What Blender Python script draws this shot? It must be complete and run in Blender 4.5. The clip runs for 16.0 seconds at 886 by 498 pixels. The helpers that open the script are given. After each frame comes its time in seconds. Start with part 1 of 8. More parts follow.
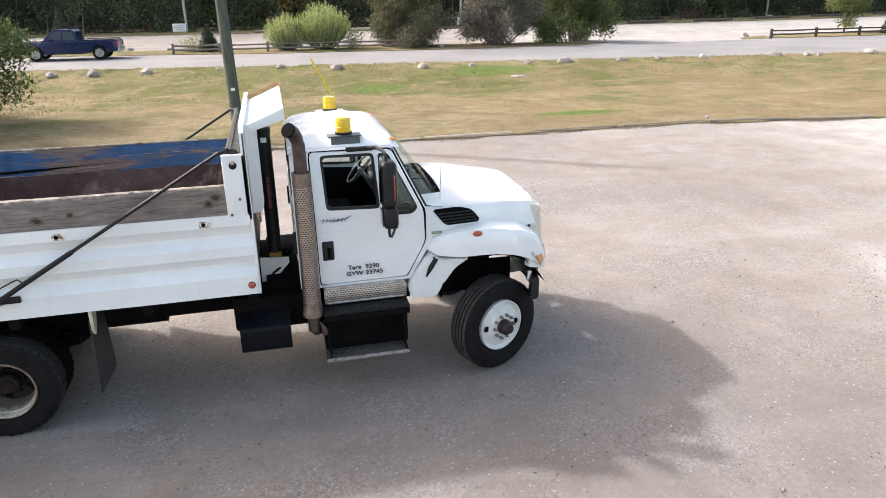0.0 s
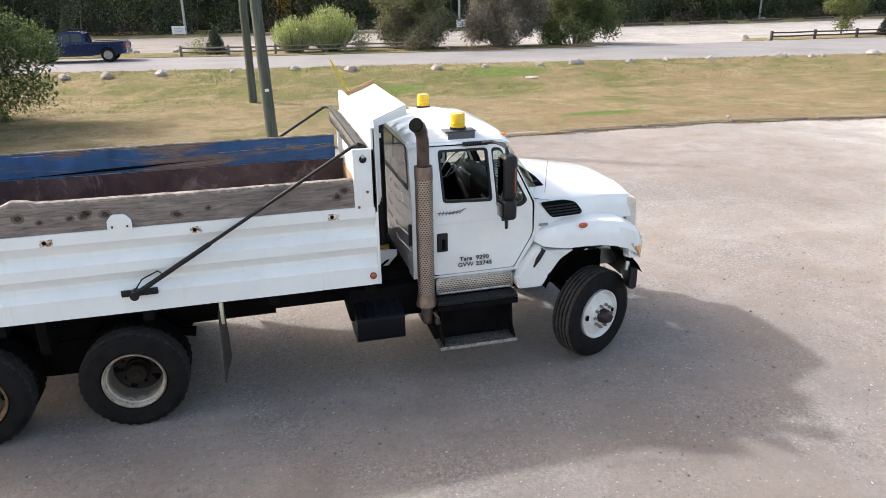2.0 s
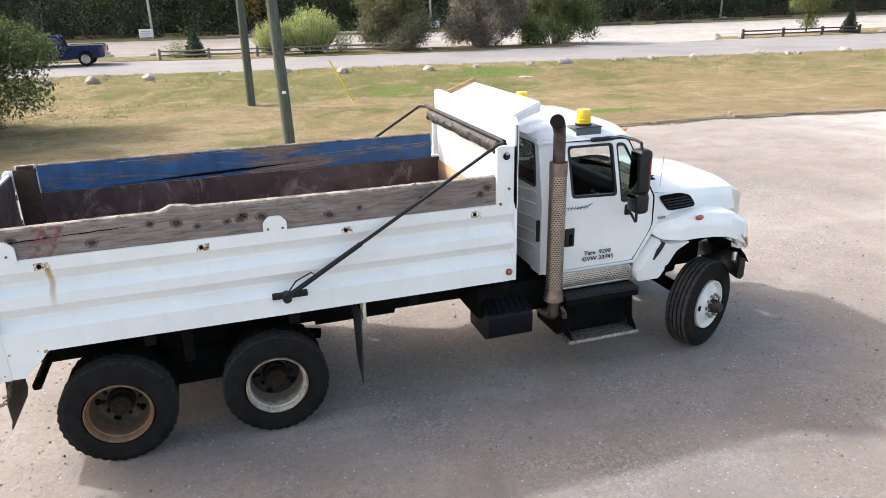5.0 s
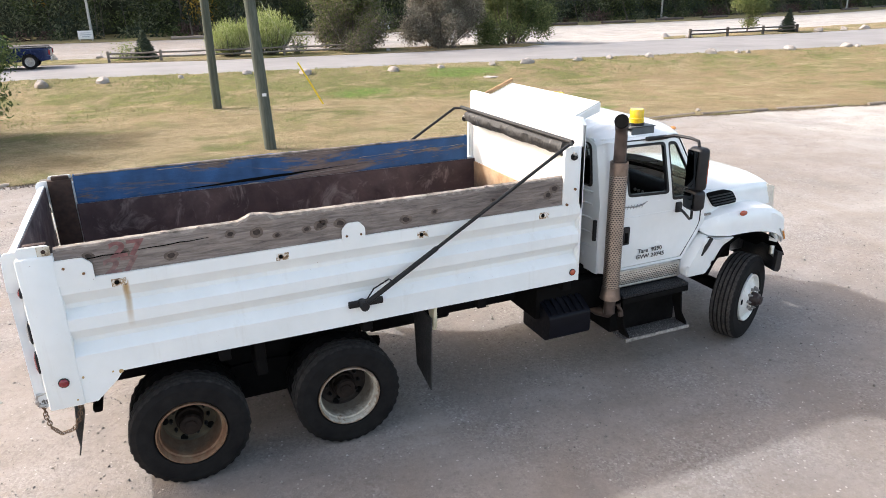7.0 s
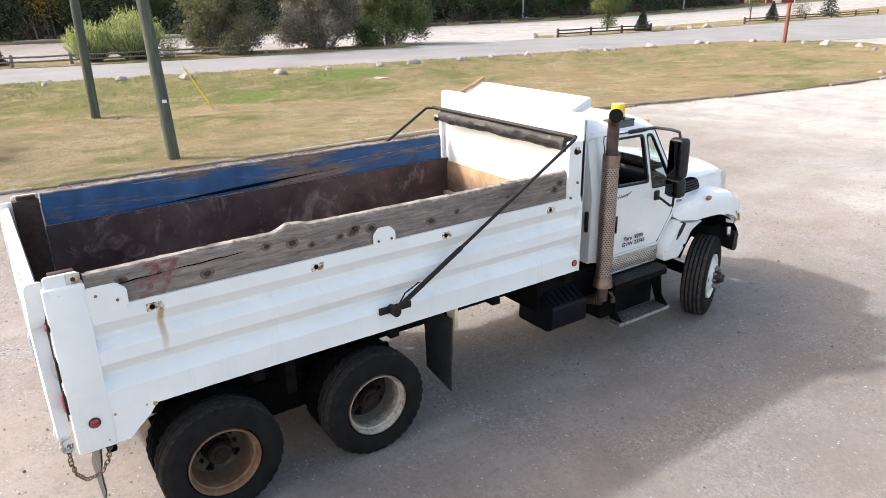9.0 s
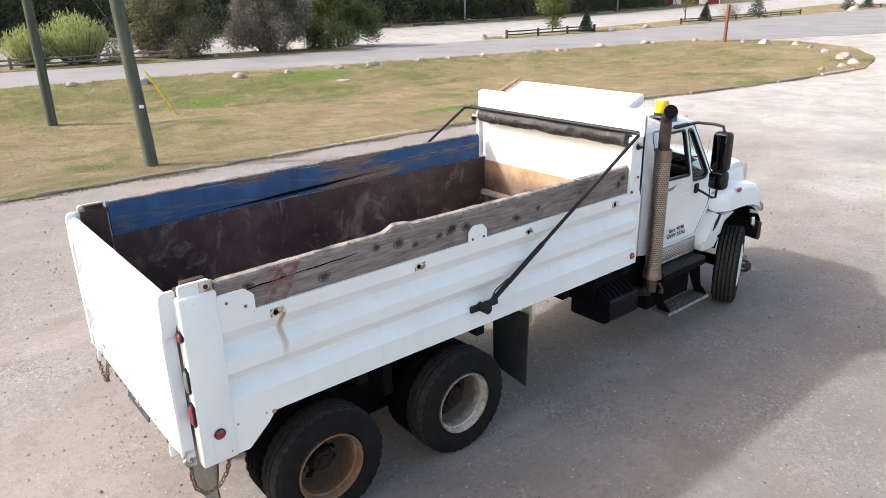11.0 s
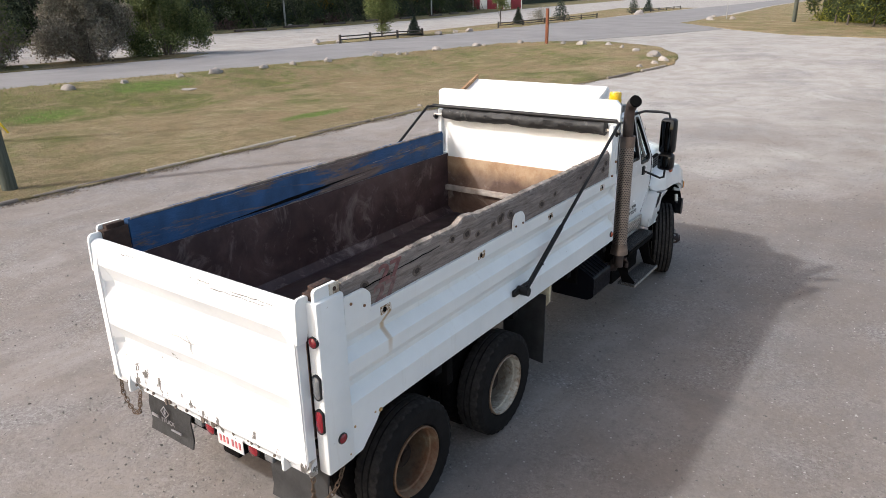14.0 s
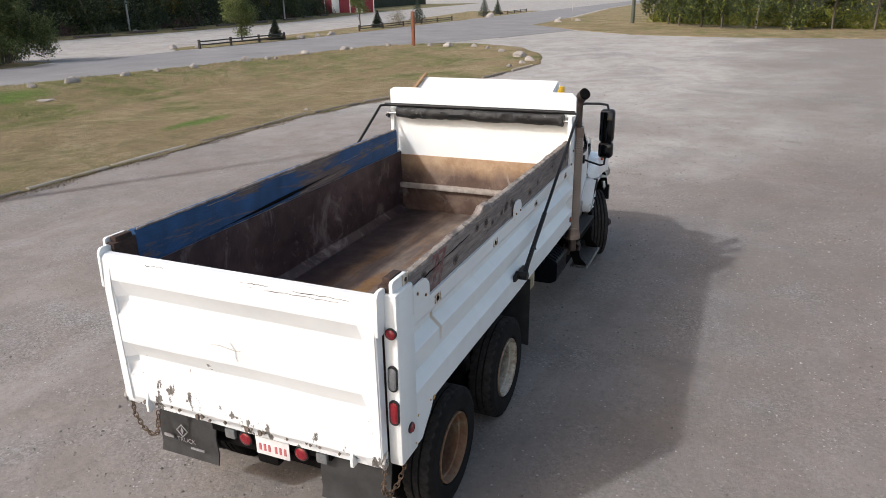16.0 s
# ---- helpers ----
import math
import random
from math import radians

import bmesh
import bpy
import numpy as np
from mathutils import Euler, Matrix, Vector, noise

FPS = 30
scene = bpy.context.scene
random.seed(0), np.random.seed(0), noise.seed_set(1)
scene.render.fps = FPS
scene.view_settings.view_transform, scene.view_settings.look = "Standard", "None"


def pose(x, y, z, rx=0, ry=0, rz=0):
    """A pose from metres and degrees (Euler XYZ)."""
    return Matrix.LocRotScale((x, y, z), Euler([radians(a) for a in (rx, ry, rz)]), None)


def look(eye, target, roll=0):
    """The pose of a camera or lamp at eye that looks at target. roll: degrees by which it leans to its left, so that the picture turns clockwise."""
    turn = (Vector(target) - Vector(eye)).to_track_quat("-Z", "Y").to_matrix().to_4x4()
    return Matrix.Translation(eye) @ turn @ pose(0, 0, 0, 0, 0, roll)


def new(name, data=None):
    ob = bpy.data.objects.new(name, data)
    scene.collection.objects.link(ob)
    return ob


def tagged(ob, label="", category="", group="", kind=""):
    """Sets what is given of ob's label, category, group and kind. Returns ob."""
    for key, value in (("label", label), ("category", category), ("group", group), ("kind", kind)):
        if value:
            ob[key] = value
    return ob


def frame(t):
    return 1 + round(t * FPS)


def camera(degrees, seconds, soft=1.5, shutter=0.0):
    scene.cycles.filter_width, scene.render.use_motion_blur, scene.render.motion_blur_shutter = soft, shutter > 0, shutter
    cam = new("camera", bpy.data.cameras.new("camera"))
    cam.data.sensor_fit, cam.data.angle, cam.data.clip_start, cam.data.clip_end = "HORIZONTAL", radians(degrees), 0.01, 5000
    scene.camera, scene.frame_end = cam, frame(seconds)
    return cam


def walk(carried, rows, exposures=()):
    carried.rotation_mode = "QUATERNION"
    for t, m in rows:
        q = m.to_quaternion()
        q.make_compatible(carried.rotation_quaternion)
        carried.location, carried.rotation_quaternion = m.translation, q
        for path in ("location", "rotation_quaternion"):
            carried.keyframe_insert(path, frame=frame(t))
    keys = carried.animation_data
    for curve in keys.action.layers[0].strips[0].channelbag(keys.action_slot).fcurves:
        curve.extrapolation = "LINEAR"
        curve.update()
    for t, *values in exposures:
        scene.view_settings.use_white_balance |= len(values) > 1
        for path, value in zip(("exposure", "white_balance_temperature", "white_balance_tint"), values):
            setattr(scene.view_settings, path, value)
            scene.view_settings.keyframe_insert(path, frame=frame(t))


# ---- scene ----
cam = camera(65.2, 16.0, 0.9)
METRES, EYE, TILT, LEAN, TURN = 10.4, 4.1, 0.0, 0.0, -13.4
ROWS = [
    (0.0, 0.0, 0.0, 0.0, -0.34, -20.37, 0.91),
    (0.5, -0.0304, -0.0052, 0.0001, -0.31, -20.31, 0.93),
    (1.0, -0.0628, -0.0105, 0.0008, -1.5, -20.29, 0.9),
    (1.5, -0.094, -0.0189, -0.0013, -1.47, -20.24, 0.89),
    (2.0, -0.1277, -0.0237, -0.0009, -1.46, -20.17, 0.88),
    (2.5, -0.1609, -0.0264, -0.0011, -1.44, -20.12, 0.92),
    (3.0, -0.1913, -0.0268, -0.0009, -1.44, -20.09, 0.96),
    (3.5, -0.2187, -0.0262, -0.001, -2.61, -20.11, 1.02),
    (4.0, -0.2467, -0.0246, -0.0011, -3.06, -20.11, 1.07),
    (6.5, -0.3884, -0.0045, 0.0006, -9.13, -20.18, 1.1),
    (7.0, -0.4187, 0.0028, 0.0016, -9.97, -20.19, 1.07),
    (7.5, -0.449, 0.0106, 0.0026, -12.73, -20.25, 1.03),
    (8.0, -0.4815, 0.0202, 0.0029, -17.2, -20.29, 0.97),
    (8.5, -0.5144, 0.03, 0.0033, -19.54, -20.3, 0.96),
    (9.0, -0.5479, 0.0409, 0.0024, -21.19, -20.3, 0.96),
    (9.5, -0.5789, 0.0522, 0.0024, -21.18, -20.28, 0.95),
    (12.0, -0.7213, 0.113, 0.0027, -31.46, -20.22, 1.1),
    (12.5, -0.7483, 0.1264, 0.0022, -33.27, -20.2, 1.08),
    (13.0, -0.7762, 0.1408, 0.0015, -35.77, -20.16, 1.05),
    (13.5, -0.8048, 0.1561, 0.002, -38.07, -20.13, 1.02),
    (14.0, -0.8327, 0.172, 0.0017, -41.59, -20.1, 0.98),
    (14.5, -0.8596, 0.1878, 0.0021, -47.42, -20.14, 1.01),
    (15.0, -0.8855, 0.2097, 0.0009, -52.59, -20.12, 1.02),
    (15.5, -0.9079, 0.2309, 0.0, -52.57, -20.06, 1.02),
    (16.0, -0.9312, 0.2522, -0.0008, -53.49, -20.02, 1.0),
]
EXPOSURES = [(0.0, 1.2, 6500, 10), (0.6, 1.08, 6500, 10), (2.0, 1.07, 6500, 10), (4.0, 1.24, 6500, 10), (9.5, 1.2, 6450, 10), (13.0, 0.64, 6320, 9.5), (16.0, 0.14, 6220, 9)]
walk(cam, [(t, pose(0, 0, EYE, TILT, LEAN, TURN) @ pose(METRES * x, METRES * y, METRES * z, 90 + pitch, roll, yaw)) for t, x, y, z, yaw, pitch, roll in ROWS], EXPOSURES)

# ---- world and sun: a clear, slightly hazy afternoon, light from behind the tailgate and the far side ----
SUN_FROM = Vector((-1.05, 0.73, 1.0))
world = bpy.data.worlds.new("sky")
scene.world = world
world.use_nodes = True
wn = world.node_tree.nodes
sky = wn.new("ShaderNodeTexSky")
sky.sky_type = "NISHITA"
sky.sun_disc = False
sky.sun_elevation = math.atan2(SUN_FROM.z, SUN_FROM.xy.length)
sky.sun_rotation = math.atan2(SUN_FROM.x, SUN_FROM.y)
sky.air_density, sky.dust_density, sky.ozone_density = 0.75, 2.5, 0.6
haze = wn.new("ShaderNodeMix")
haze.data_type, haze.blend_type = "RGBA", "MULTIPLY"
haze.inputs[0].default_value, haze.inputs[7].default_value = 1.0, (1.10, 0.958, 0.77, 1.0)
world.node_tree.links.new(sky.outputs[0], haze.inputs[6])
world.node_tree.links.new(haze.outputs[2], wn["Background"].inputs[0])
wn["Background"].inputs[1].default_value = 0.242
sun = new("sun", bpy.data.lights.new("sun", "SUN"))
sun.data.energy, sun.data.angle, sun.data.color = 2.1, radians(2.0), (0.955, 0.987, 1.02)
sun.matrix_world = look(SUN_FROM * 40, (0, 0, 0))

# ---- materials ----
MATS = {}


class Nodes:
    """Small helper to write node materials in a few lines."""

    def __init__(self, name):
        self.m = bpy.data.materials.new(name)
        self.m.use_nodes = True
        self.n, self.l = self.m.node_tree.nodes, self.m.node_tree.links
        self.b = self.n["Principled BSDF"]
        MATS[name] = self.m
        co = self.n.new("ShaderNodeTexCoord")
        self.co = co.outputs["Object"]

    def at(self, scale=(1, 1, 1), source=None):
        mp = self.n.new("ShaderNodeMapping")
        mp.inputs["Scale"].default_value = scale
        self.l.new(source or self.co, mp.inputs[0])
        return mp.outputs[0]

    def noise(self, scale, detail=4.0, rough=0.55, source=None, stretch=None, distort=0.0):
        t = self.n.new("ShaderNodeTexNoise")
        t.inputs["Scale"].default_value, t.inputs["Detail"].default_value = scale, detail
        t.inputs["Roughness"].default_value, t.inputs["Distortion"].default_value = rough, distort
        self.l.new(self.at(stretch) if stretch else (source or self.co), t.inputs["Vector"])
        return t.outputs["Fac"]

    def voronoi(self, scale, feature="F1", out="Distance", stretch=None):
        t = self.n.new("ShaderNodeTexVoronoi")
        t.feature = feature
        t.inputs["Scale"].default_value = scale
        self.l.new(self.at(stretch) if stretch else self.co, t.inputs["Vector"])
        return t.outputs[out]

    def ramp(self, fac, *stops):
        r = self.n.new("ShaderNodeValToRGB")
        e = r.color_ramp.elements
        while len(e) < len(stops):
            e.new(0.5)
        for k, (pos, col) in enumerate(stops):
            e[k].position = pos
            e[k].color = (*col, 1) if hasattr(col, "__len__") else (col, col, col, 1)
        self.l.new(fac, r.inputs[0])
        return r.outputs[0]

    def mix(self, fac, a, b, kind="MIX"):
        x = self.n.new("ShaderNodeMix")
        x.data_type, x.blend_type = "RGBA", kind
        for socket, v in ((x.inputs[0], fac), (x.inputs[6], a), (x.inputs[7], b)):
            if hasattr(v, "is_output"):
                self.l.new(v, socket)
            elif hasattr(v, "__len__"):
                socket.default_value = (*v, 1)
            else:
                socket.default_value = v if socket.name == "Factor" else (v, v, v, 1)
        return x.outputs[2]

    def calc(self, kind, a, b=0.5, c=0.0):
        x = self.n.new("ShaderNodeMath")
        x.operation = kind
        for socket, v in zip(x.inputs, (a, b, c)):
            if hasattr(v, "is_output"):
                self.l.new(v, socket)
            else:
                socket.default_value = v
        return x.outputs[0]

    def axis(self, k):
        s = self.n.new("ShaderNodeSeparateXYZ")
        self.l.new(self.co, s.inputs[0])
        return s.outputs[k]

    def random(self, kind="island"):
        if kind == "island":
            return self.n.new("ShaderNodeNewGeometry").outputs["Random Per Island"]
        return self.n.new("ShaderNodeObjectInfo").outputs["Random"]

    def put(self, colour=None, rough=0.5, metal=0.0, bump=None, height=0.01, strength=0.5, spec=None):
        for key, v in (("Base Color", colour), ("Roughness", rough), ("Metallic", metal), ("Specular IOR Level", spec)):
            if v is None:
                continue
            if hasattr(v, "is_output"):
                self.l.new(v, self.b.inputs[key])
            else:
                self.b.inputs[key].default_value = (*v, 1) if hasattr(v, "__len__") else v
        if bump is not None:
            k = self.n.new("ShaderNodeBump")
            k.inputs["Strength"].default_value, k.inputs["Distance"].default_value = strength, height
            self.l.new(bump, k.inputs["Height"])
            self.l.new(k.outputs[0], self.b.inputs["Normal"])
        return self.m


def simple(name, colour, rough=0.5, metal=0.0, vary=0.25, scale=9.0, bump=0.0, spec=None):
    """A plain surface with soft blotches and a fine grain."""
    k = Nodes(name)
    dark = tuple(c * (1 - vary) for c in colour)
    light = tuple(min(1.0, c * (1 + vary * 0.6)) for c in colour)
    c = k.ramp(k.noise(scale, 5, 0.6), (0.3, dark), (0.7, light))
    r = k.ramp(k.noise(scale * 4, 3), (0.3, max(0.05, rough - 0.1)), (0.7, min(1, rough + 0.1)))
    return k.put(c, r, metal, k.noise(scale * 14, 3) if bump else None, bump or 0.01, 0.6, spec)


# white truck paint with road dust, faint streaks and small rust specks
k = Nodes("white_paint")
c = k.ramp(k.noise(2.2, 5, 0.6), (0.3, (0.75, 0.765, 0.76)), (0.65, (0.82, 0.835, 0.83)))
c = k.mix(k.ramp(k.noise(1.0, 6, 0.7, stretch=(9, 9, 0.9)), (0.58, 0.0), (0.8, 0.28)), c, (0.55, 0.51, 0.44))
c = k.mix(k.ramp(k.noise(38, 3, 0.6), (0.74, 0.0), (0.78, 0.8)), c, (0.25, 0.13, 0.06))
# rust run below the stake pocket near the tailgate, fading as it goes down
away = k.calc("ABSOLUTE", k.calc("ADD", k.axis(0), k.calc("MULTIPLY_ADD", k.noise(5, 3, stretch=(0.3, 0.3, 1)), 0.03, 4.557)))
run = k.calc("MULTIPLY", k.ramp(k.calc("MULTIPLY", away, 20.0), (0.0, 1.0), (0.3, 0.8), (0.6, 0.0)), k.ramp(k.calc("SUBTRACT", k.axis(2), 1.25), (0.38, 0.0), (0.55, 0.55), (0.76, 0.95), (0.79, 0.9), (0.81, 0.0)))
c = k.mix(run, c, (0.40, 0.22, 0.03))
k.put(c, k.ramp(k.noise(6, 4), (0.3, 0.28), (0.7, 0.45)), 0, k.noise(3, 2), 0.004, 0.25)

# cab paint: the same white, cleaner and glossier
k = Nodes("cab_paint")
c = k.ramp(k.noise(3, 4, 0.6), (0.3, (0.76, 0.775, 0.775)), (0.7, (0.83, 0.845, 0.845)))
c = k.mix(k.ramp(k.noise(1.4, 5, 0.7, stretch=(6, 6, 0.8)), (0.6, 0.0), (0.85, 0.2)), c, (0.5, 0.46, 0.4))
k.put(c, k.ramp(k.noise(7, 3), (0.3, 0.16), (0.7, 0.28)))
k.b.inputs["Coat Weight"].default_value = 0.4

# white paint chipped down to dark steel, along the tailgate's foot
k = Nodes("chipped_paint")
c = k.ramp(k.noise(2.2, 5, 0.6), (0.3, (0.66, 0.675, 0.69)), (0.65, (0.73, 0.745, 0.76)))
c = k.mix(k.ramp(k.noise(1.3, 6, 0.7, stretch=(5, 5, 0.9)), (0.60, 0.0), (0.8, 0.15)), c, (0.58, 0.57, 0.55))
z = k.axis(2)
spots = k.noise(9, 5, 0.65, stretch=(1, 1, 0.55))
reach = k.calc("MULTIPLY_ADD", z, -0.28, 0.95)
mask = k.ramp(k.calc("SUBTRACT", k.calc("ADD", spots, reach), 0.6), (0.625, 0.0), (0.64, 1.0))
c = k.mix(mask, c, k.ramp(k.noise(30, 4), (0.3, (0.05, 0.046, 0.044)), (0.7, (0.20, 0.185, 0.17))))
k.put(c, 0.5, 0, k.noise(2.6, 3), 0.02, 0.3)

# steel worn by loads: brown rust, dark scuffs, pale dust swirls
k = Nodes("rusty_liner")
base = k.ramp(k.noise(1.6, 7, 0.65, distort=0.6), (0.28, (0.026, 0.017, 0.020)), (0.5, (0.060, 0.038, 0.041)), (0.72, (0.125, 0.086, 0.084)))
c = k.mix(k.ramp(k.noise(2.3, 8, 0.7, distort=2.2), (0.53, 0.0), (0.70, 0.6)), base, (0.33, 0.28, 0.265))
c = k.mix(k.ramp(k.noise(4.5, 6, 0.7), (0.60, 0.0), (0.75, 0.6)), c, (0.045, 0.030, 0.028))
k.put(c, k.ramp(k.noise(5, 5), (0.3, 0.45), (0.7, 0.75)), 0.25, k.noise(22, 5), 0.006, 0.4)

# box floor: polished steel with orange rust running lengthwise
k = Nodes("rusty_floor")
c = k.ramp(k.noise(1.3, 7, 0.7, stretch=(0.5, 2.2, 1)), (0.3, (0.085, 0.066, 0.070)), (0.47, (0.20, 0.155, 0.135)), (0.58, (0.34, 0.275, 0.215)), (0.70, (0.50, 0.43, 0.36)))
rusty = k.calc("MULTIPLY", k.ramp(k.noise(1.6, 6, 0.7, stretch=(0.45, 2.0, 1)), (0.46, 0.0), (0.56, 0.9)), k.ramp(k.calc("MULTIPLY_ADD", k.axis(0), 0.2, 1.0), (0.22, 1.0), (0.62, 0.55), (0.80, 0.0)))
c = k.mix(rusty, c, k.ramp(k.noise(7, 5, 0.7), (0.3, (0.20, 0.085, 0.025)), (0.7, (0.44, 0.24, 0.07))))
# darker purple-brown towards the far side, with a noisy edge
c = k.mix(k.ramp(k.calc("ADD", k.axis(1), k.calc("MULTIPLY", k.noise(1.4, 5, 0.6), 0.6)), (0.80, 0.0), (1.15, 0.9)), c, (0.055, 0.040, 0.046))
k.put(c, k.ramp(k.noise(3, 5), (0.3, 0.35), (0.7, 0.7)), 0.35, k.noise(18, 5), 0.006, 0.4)

# front wall: orange rust, upper band paled as if sun-lit, dust below
k = Nodes("front_rust")
c = k.ramp(k.noise(2.2, 7, 0.68, distort=0.5), (0.28, (0.065, 0.038, 0.028)), (0.48, (0.13, 0.085, 0.065)), (0.66, (0.23, 0.165, 0.125)), (0.8, (0.33, 0.28, 0.24)))
c = k.mix(k.ramp(k.noise(3.0, 7, 0.7, distort=1.8), (0.58, 0.0), (0.7, 0.5)), c, (0.42, 0.38, 0.35))
# bounced sunlight painted as a tan band over the orange rust
lit_band = k.ramp(k.calc("ADD", k.calc("SUBTRACT", k.axis(2), 1.27), k.calc("MULTIPLY", k.noise(2.5, 5, 0.6, stretch=(1, 1, 0.3)), 0.35)), (0.70, 0.0), (0.88, 0.85))
c = k.mix(lit_band, c, k.ramp(k.noise(6, 5, 0.7), (0.3, (0.30, 0.17, 0.085)), (0.7, (0.48, 0.35, 0.22))))
k.put(c, 0.6, 0.15, k.noise(22, 5), 0.006, 0.4)

k = Nodes("rust")
c = k.ramp(k.noise(14, 6, 0.7), (0.3, (0.07, 0.035, 0.02)), (0.5, (0.19, 0.085, 0.035)), (0.75, (0.33, 0.20, 0.11)))
k.put(c, 0.85, 0.1, k.noise(60, 4), 0.004, 0.6)


def board_material(name, bare, dark, paint=None, amount=0.5, bald=None):
    k = Nodes(name)
    grain = k.noise(4, 8, 0.7, stretch=(0.9, 9, 9), distort=0.7)
    c = k.ramp(grain, (0.3, dark), (0.7, bare))
    c = k.mix(k.ramp(k.noise(1.5, 5, 0.6), (0.45, 0.0), (0.75, 0.5)), c, dark)
    if paint:
        x = k.calc("MULTIPLY_ADD", k.axis(0), 0.2, 1.0)
        worn = k.noise(1.0, 9, 0.78, stretch=(0.6, 3, 3.8), distort=0.9)
        if bald:
            worn = k.calc("ADD", worn, k.ramp(x, *bald))
        c = k.mix(k.ramp(worn, (amount, 1.0), (amount + 0.05, 0.0)), c, k.ramp(k.noise(5, 5), (0.3, tuple(0.6 * v for v in paint)), (0.7, paint)))
    return k.put(c, 0.85, 0, grain, 0.012, 0.7)


board_material("grey_wood", (0.33, 0.275, 0.24), (0.085, 0.066, 0.060))
board_material("blue_wood", (0.25, 0.19, 0.165), (0.085, 0.062, 0.056), (0.032, 0.098, 0.235), 0.56, ((0.40, 0.0), (0.50, 0.13), (0.60, 0.12), (0.66, 0.0)))
board_material("raw_wood", (0.42, 0.27, 0.15), (0.25, 0.14, 0.07))
simple("ledge_dust", (0.40, 0.35, 0.31), 0.8, 0.1, 0.35, 11, 0.004)
simple("knot_wood", (0.145, 0.112, 0.092), 0.9, 0, 0.5, 30, 0.004)
simple("knot_heart", (0.05, 0.036, 0.030), 0.9, 0, 0.5, 40, 0.004)
simple("torn_wood", (0.36, 0.31, 0.27), 0.9, 0, 0.7, 9, 0.03)
simple("chip_grey", (0.15, 0.12, 0.10), 0.7, 0.1, 0.5, 30)
simple("old_crease", (0.50, 0.485, 0.46), 0.7, 0, 0.4, 20)
simple("dark_rust", (0.05, 0.028, 0.021), 0.85, 0.1, 0.5, 16, 0.004)
# wheel disc colours, darkened for the shadow of the rim lip
simple("disc_rust", (0.028, 0.019, 0.015), 0.8, 0.1, 0.6, 9, 0.003)
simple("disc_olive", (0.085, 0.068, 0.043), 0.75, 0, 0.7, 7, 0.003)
simple("red_faint", (0.23, 0.14, 0.13), 0.9, 0, 0.5, 16)
simple("red_spray", (0.235, 0.11, 0.105), 0.9, 0, 0.5, 16)
simple("black_plastic", (0.014, 0.014, 0.016), 0.45, 0, 0.3, 14, 0.002, 0.3)
simple("black_steel", (0.011, 0.011, 0.012), 0.5, 0.0, 0.4, 10, 0.002, 0.3)
simple("navy_steel", (0.0045, 0.005, 0.0085), 0.4, 0.0, 0.3, 6, 0.002, 0.15)
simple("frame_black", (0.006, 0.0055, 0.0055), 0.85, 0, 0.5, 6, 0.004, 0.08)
k = Nodes("tarp")
c = k.mix(k.ramp(k.noise(9, 6, 0.75), (0.60, 0.0), (0.70, 0.6)), (0.010, 0.010, 0.011), (0.20, 0.195, 0.19))
k.put(c, 0.6, 0, k.noise(7, 5), 0.03, 0.8)
simple("tarp_grey", (0.30, 0.29, 0.30), 0.7, 0, 0.4, 12, 0.01)
simple("interior", (0.006, 0.006, 0.007), 0.8, 0, 0.3, 10, spec=0.15)
simple("wheel_grey", (0.16, 0.16, 0.165), 0.4, 0, 0.15, 10)
simple("dash_grey", (0.10, 0.102, 0.108), 0.7, 0, 0.2, 10)
simple("seat_cloth", (0.014, 0.0145, 0.017), 0.95, 0, 0.2, 20, 0.004, 0.1)
k = Nodes("latch_cream")
k.put(k.ramp(k.noise(16, 5, 0.75), (0.36, (0.12, 0.07, 0.04)), (0.46, (0.42, 0.34, 0.24)), (0.55, (0.60, 0.56, 0.48))), 0.65)
simple("cream_steel", (0.62, 0.56, 0.40), 0.6, 0, 0.35, 8, 0.002)
simple("steel", (0.50, 0.49, 0.47), 0.35, 0.9, 0.3, 12)
simple("nut_steel", (0.24, 0.23, 0.22), 0.45, 0.6, 0.3, 20)
simple("chrome", (0.72, 0.72, 0.72), 0.12, 1.0, 0.08, 5)
simple("stack_steel", (0.27, 0.21, 0.18), 0.4, 0.85, 0.5, 7)
# near-black: soot, rubber and seams, and the shade painted into holes and slots
simple("soot", (0.004, 0.004, 0.004), 0.95, 0, 0.3, 9, spec=0.1)
simple("chain_steel", (0.16, 0.11, 0.075), 0.65, 0.6, 0.5, 40)
simple("flap_rubber", (0.030, 0.030, 0.031), 0.7, 0, 0.4, 8, 0.003)
simple("plate_white", (0.72, 0.70, 0.70), 0.4, 0, 0.1, 20)
simple("faded_red", (0.16, 0.03, 0.035), 0.6, 0, 0.3, 30)
simple("red_ink", (0.50, 0.13, 0.14), 0.5, 0, 0.1, 8)
simple("black_ink", (0.025, 0.026, 0.03), 0.5, 0, 0.2, 8)
simple("silver_badge", (0.30, 0.29, 0.28), 0.3, 0.8, 0.3, 20)

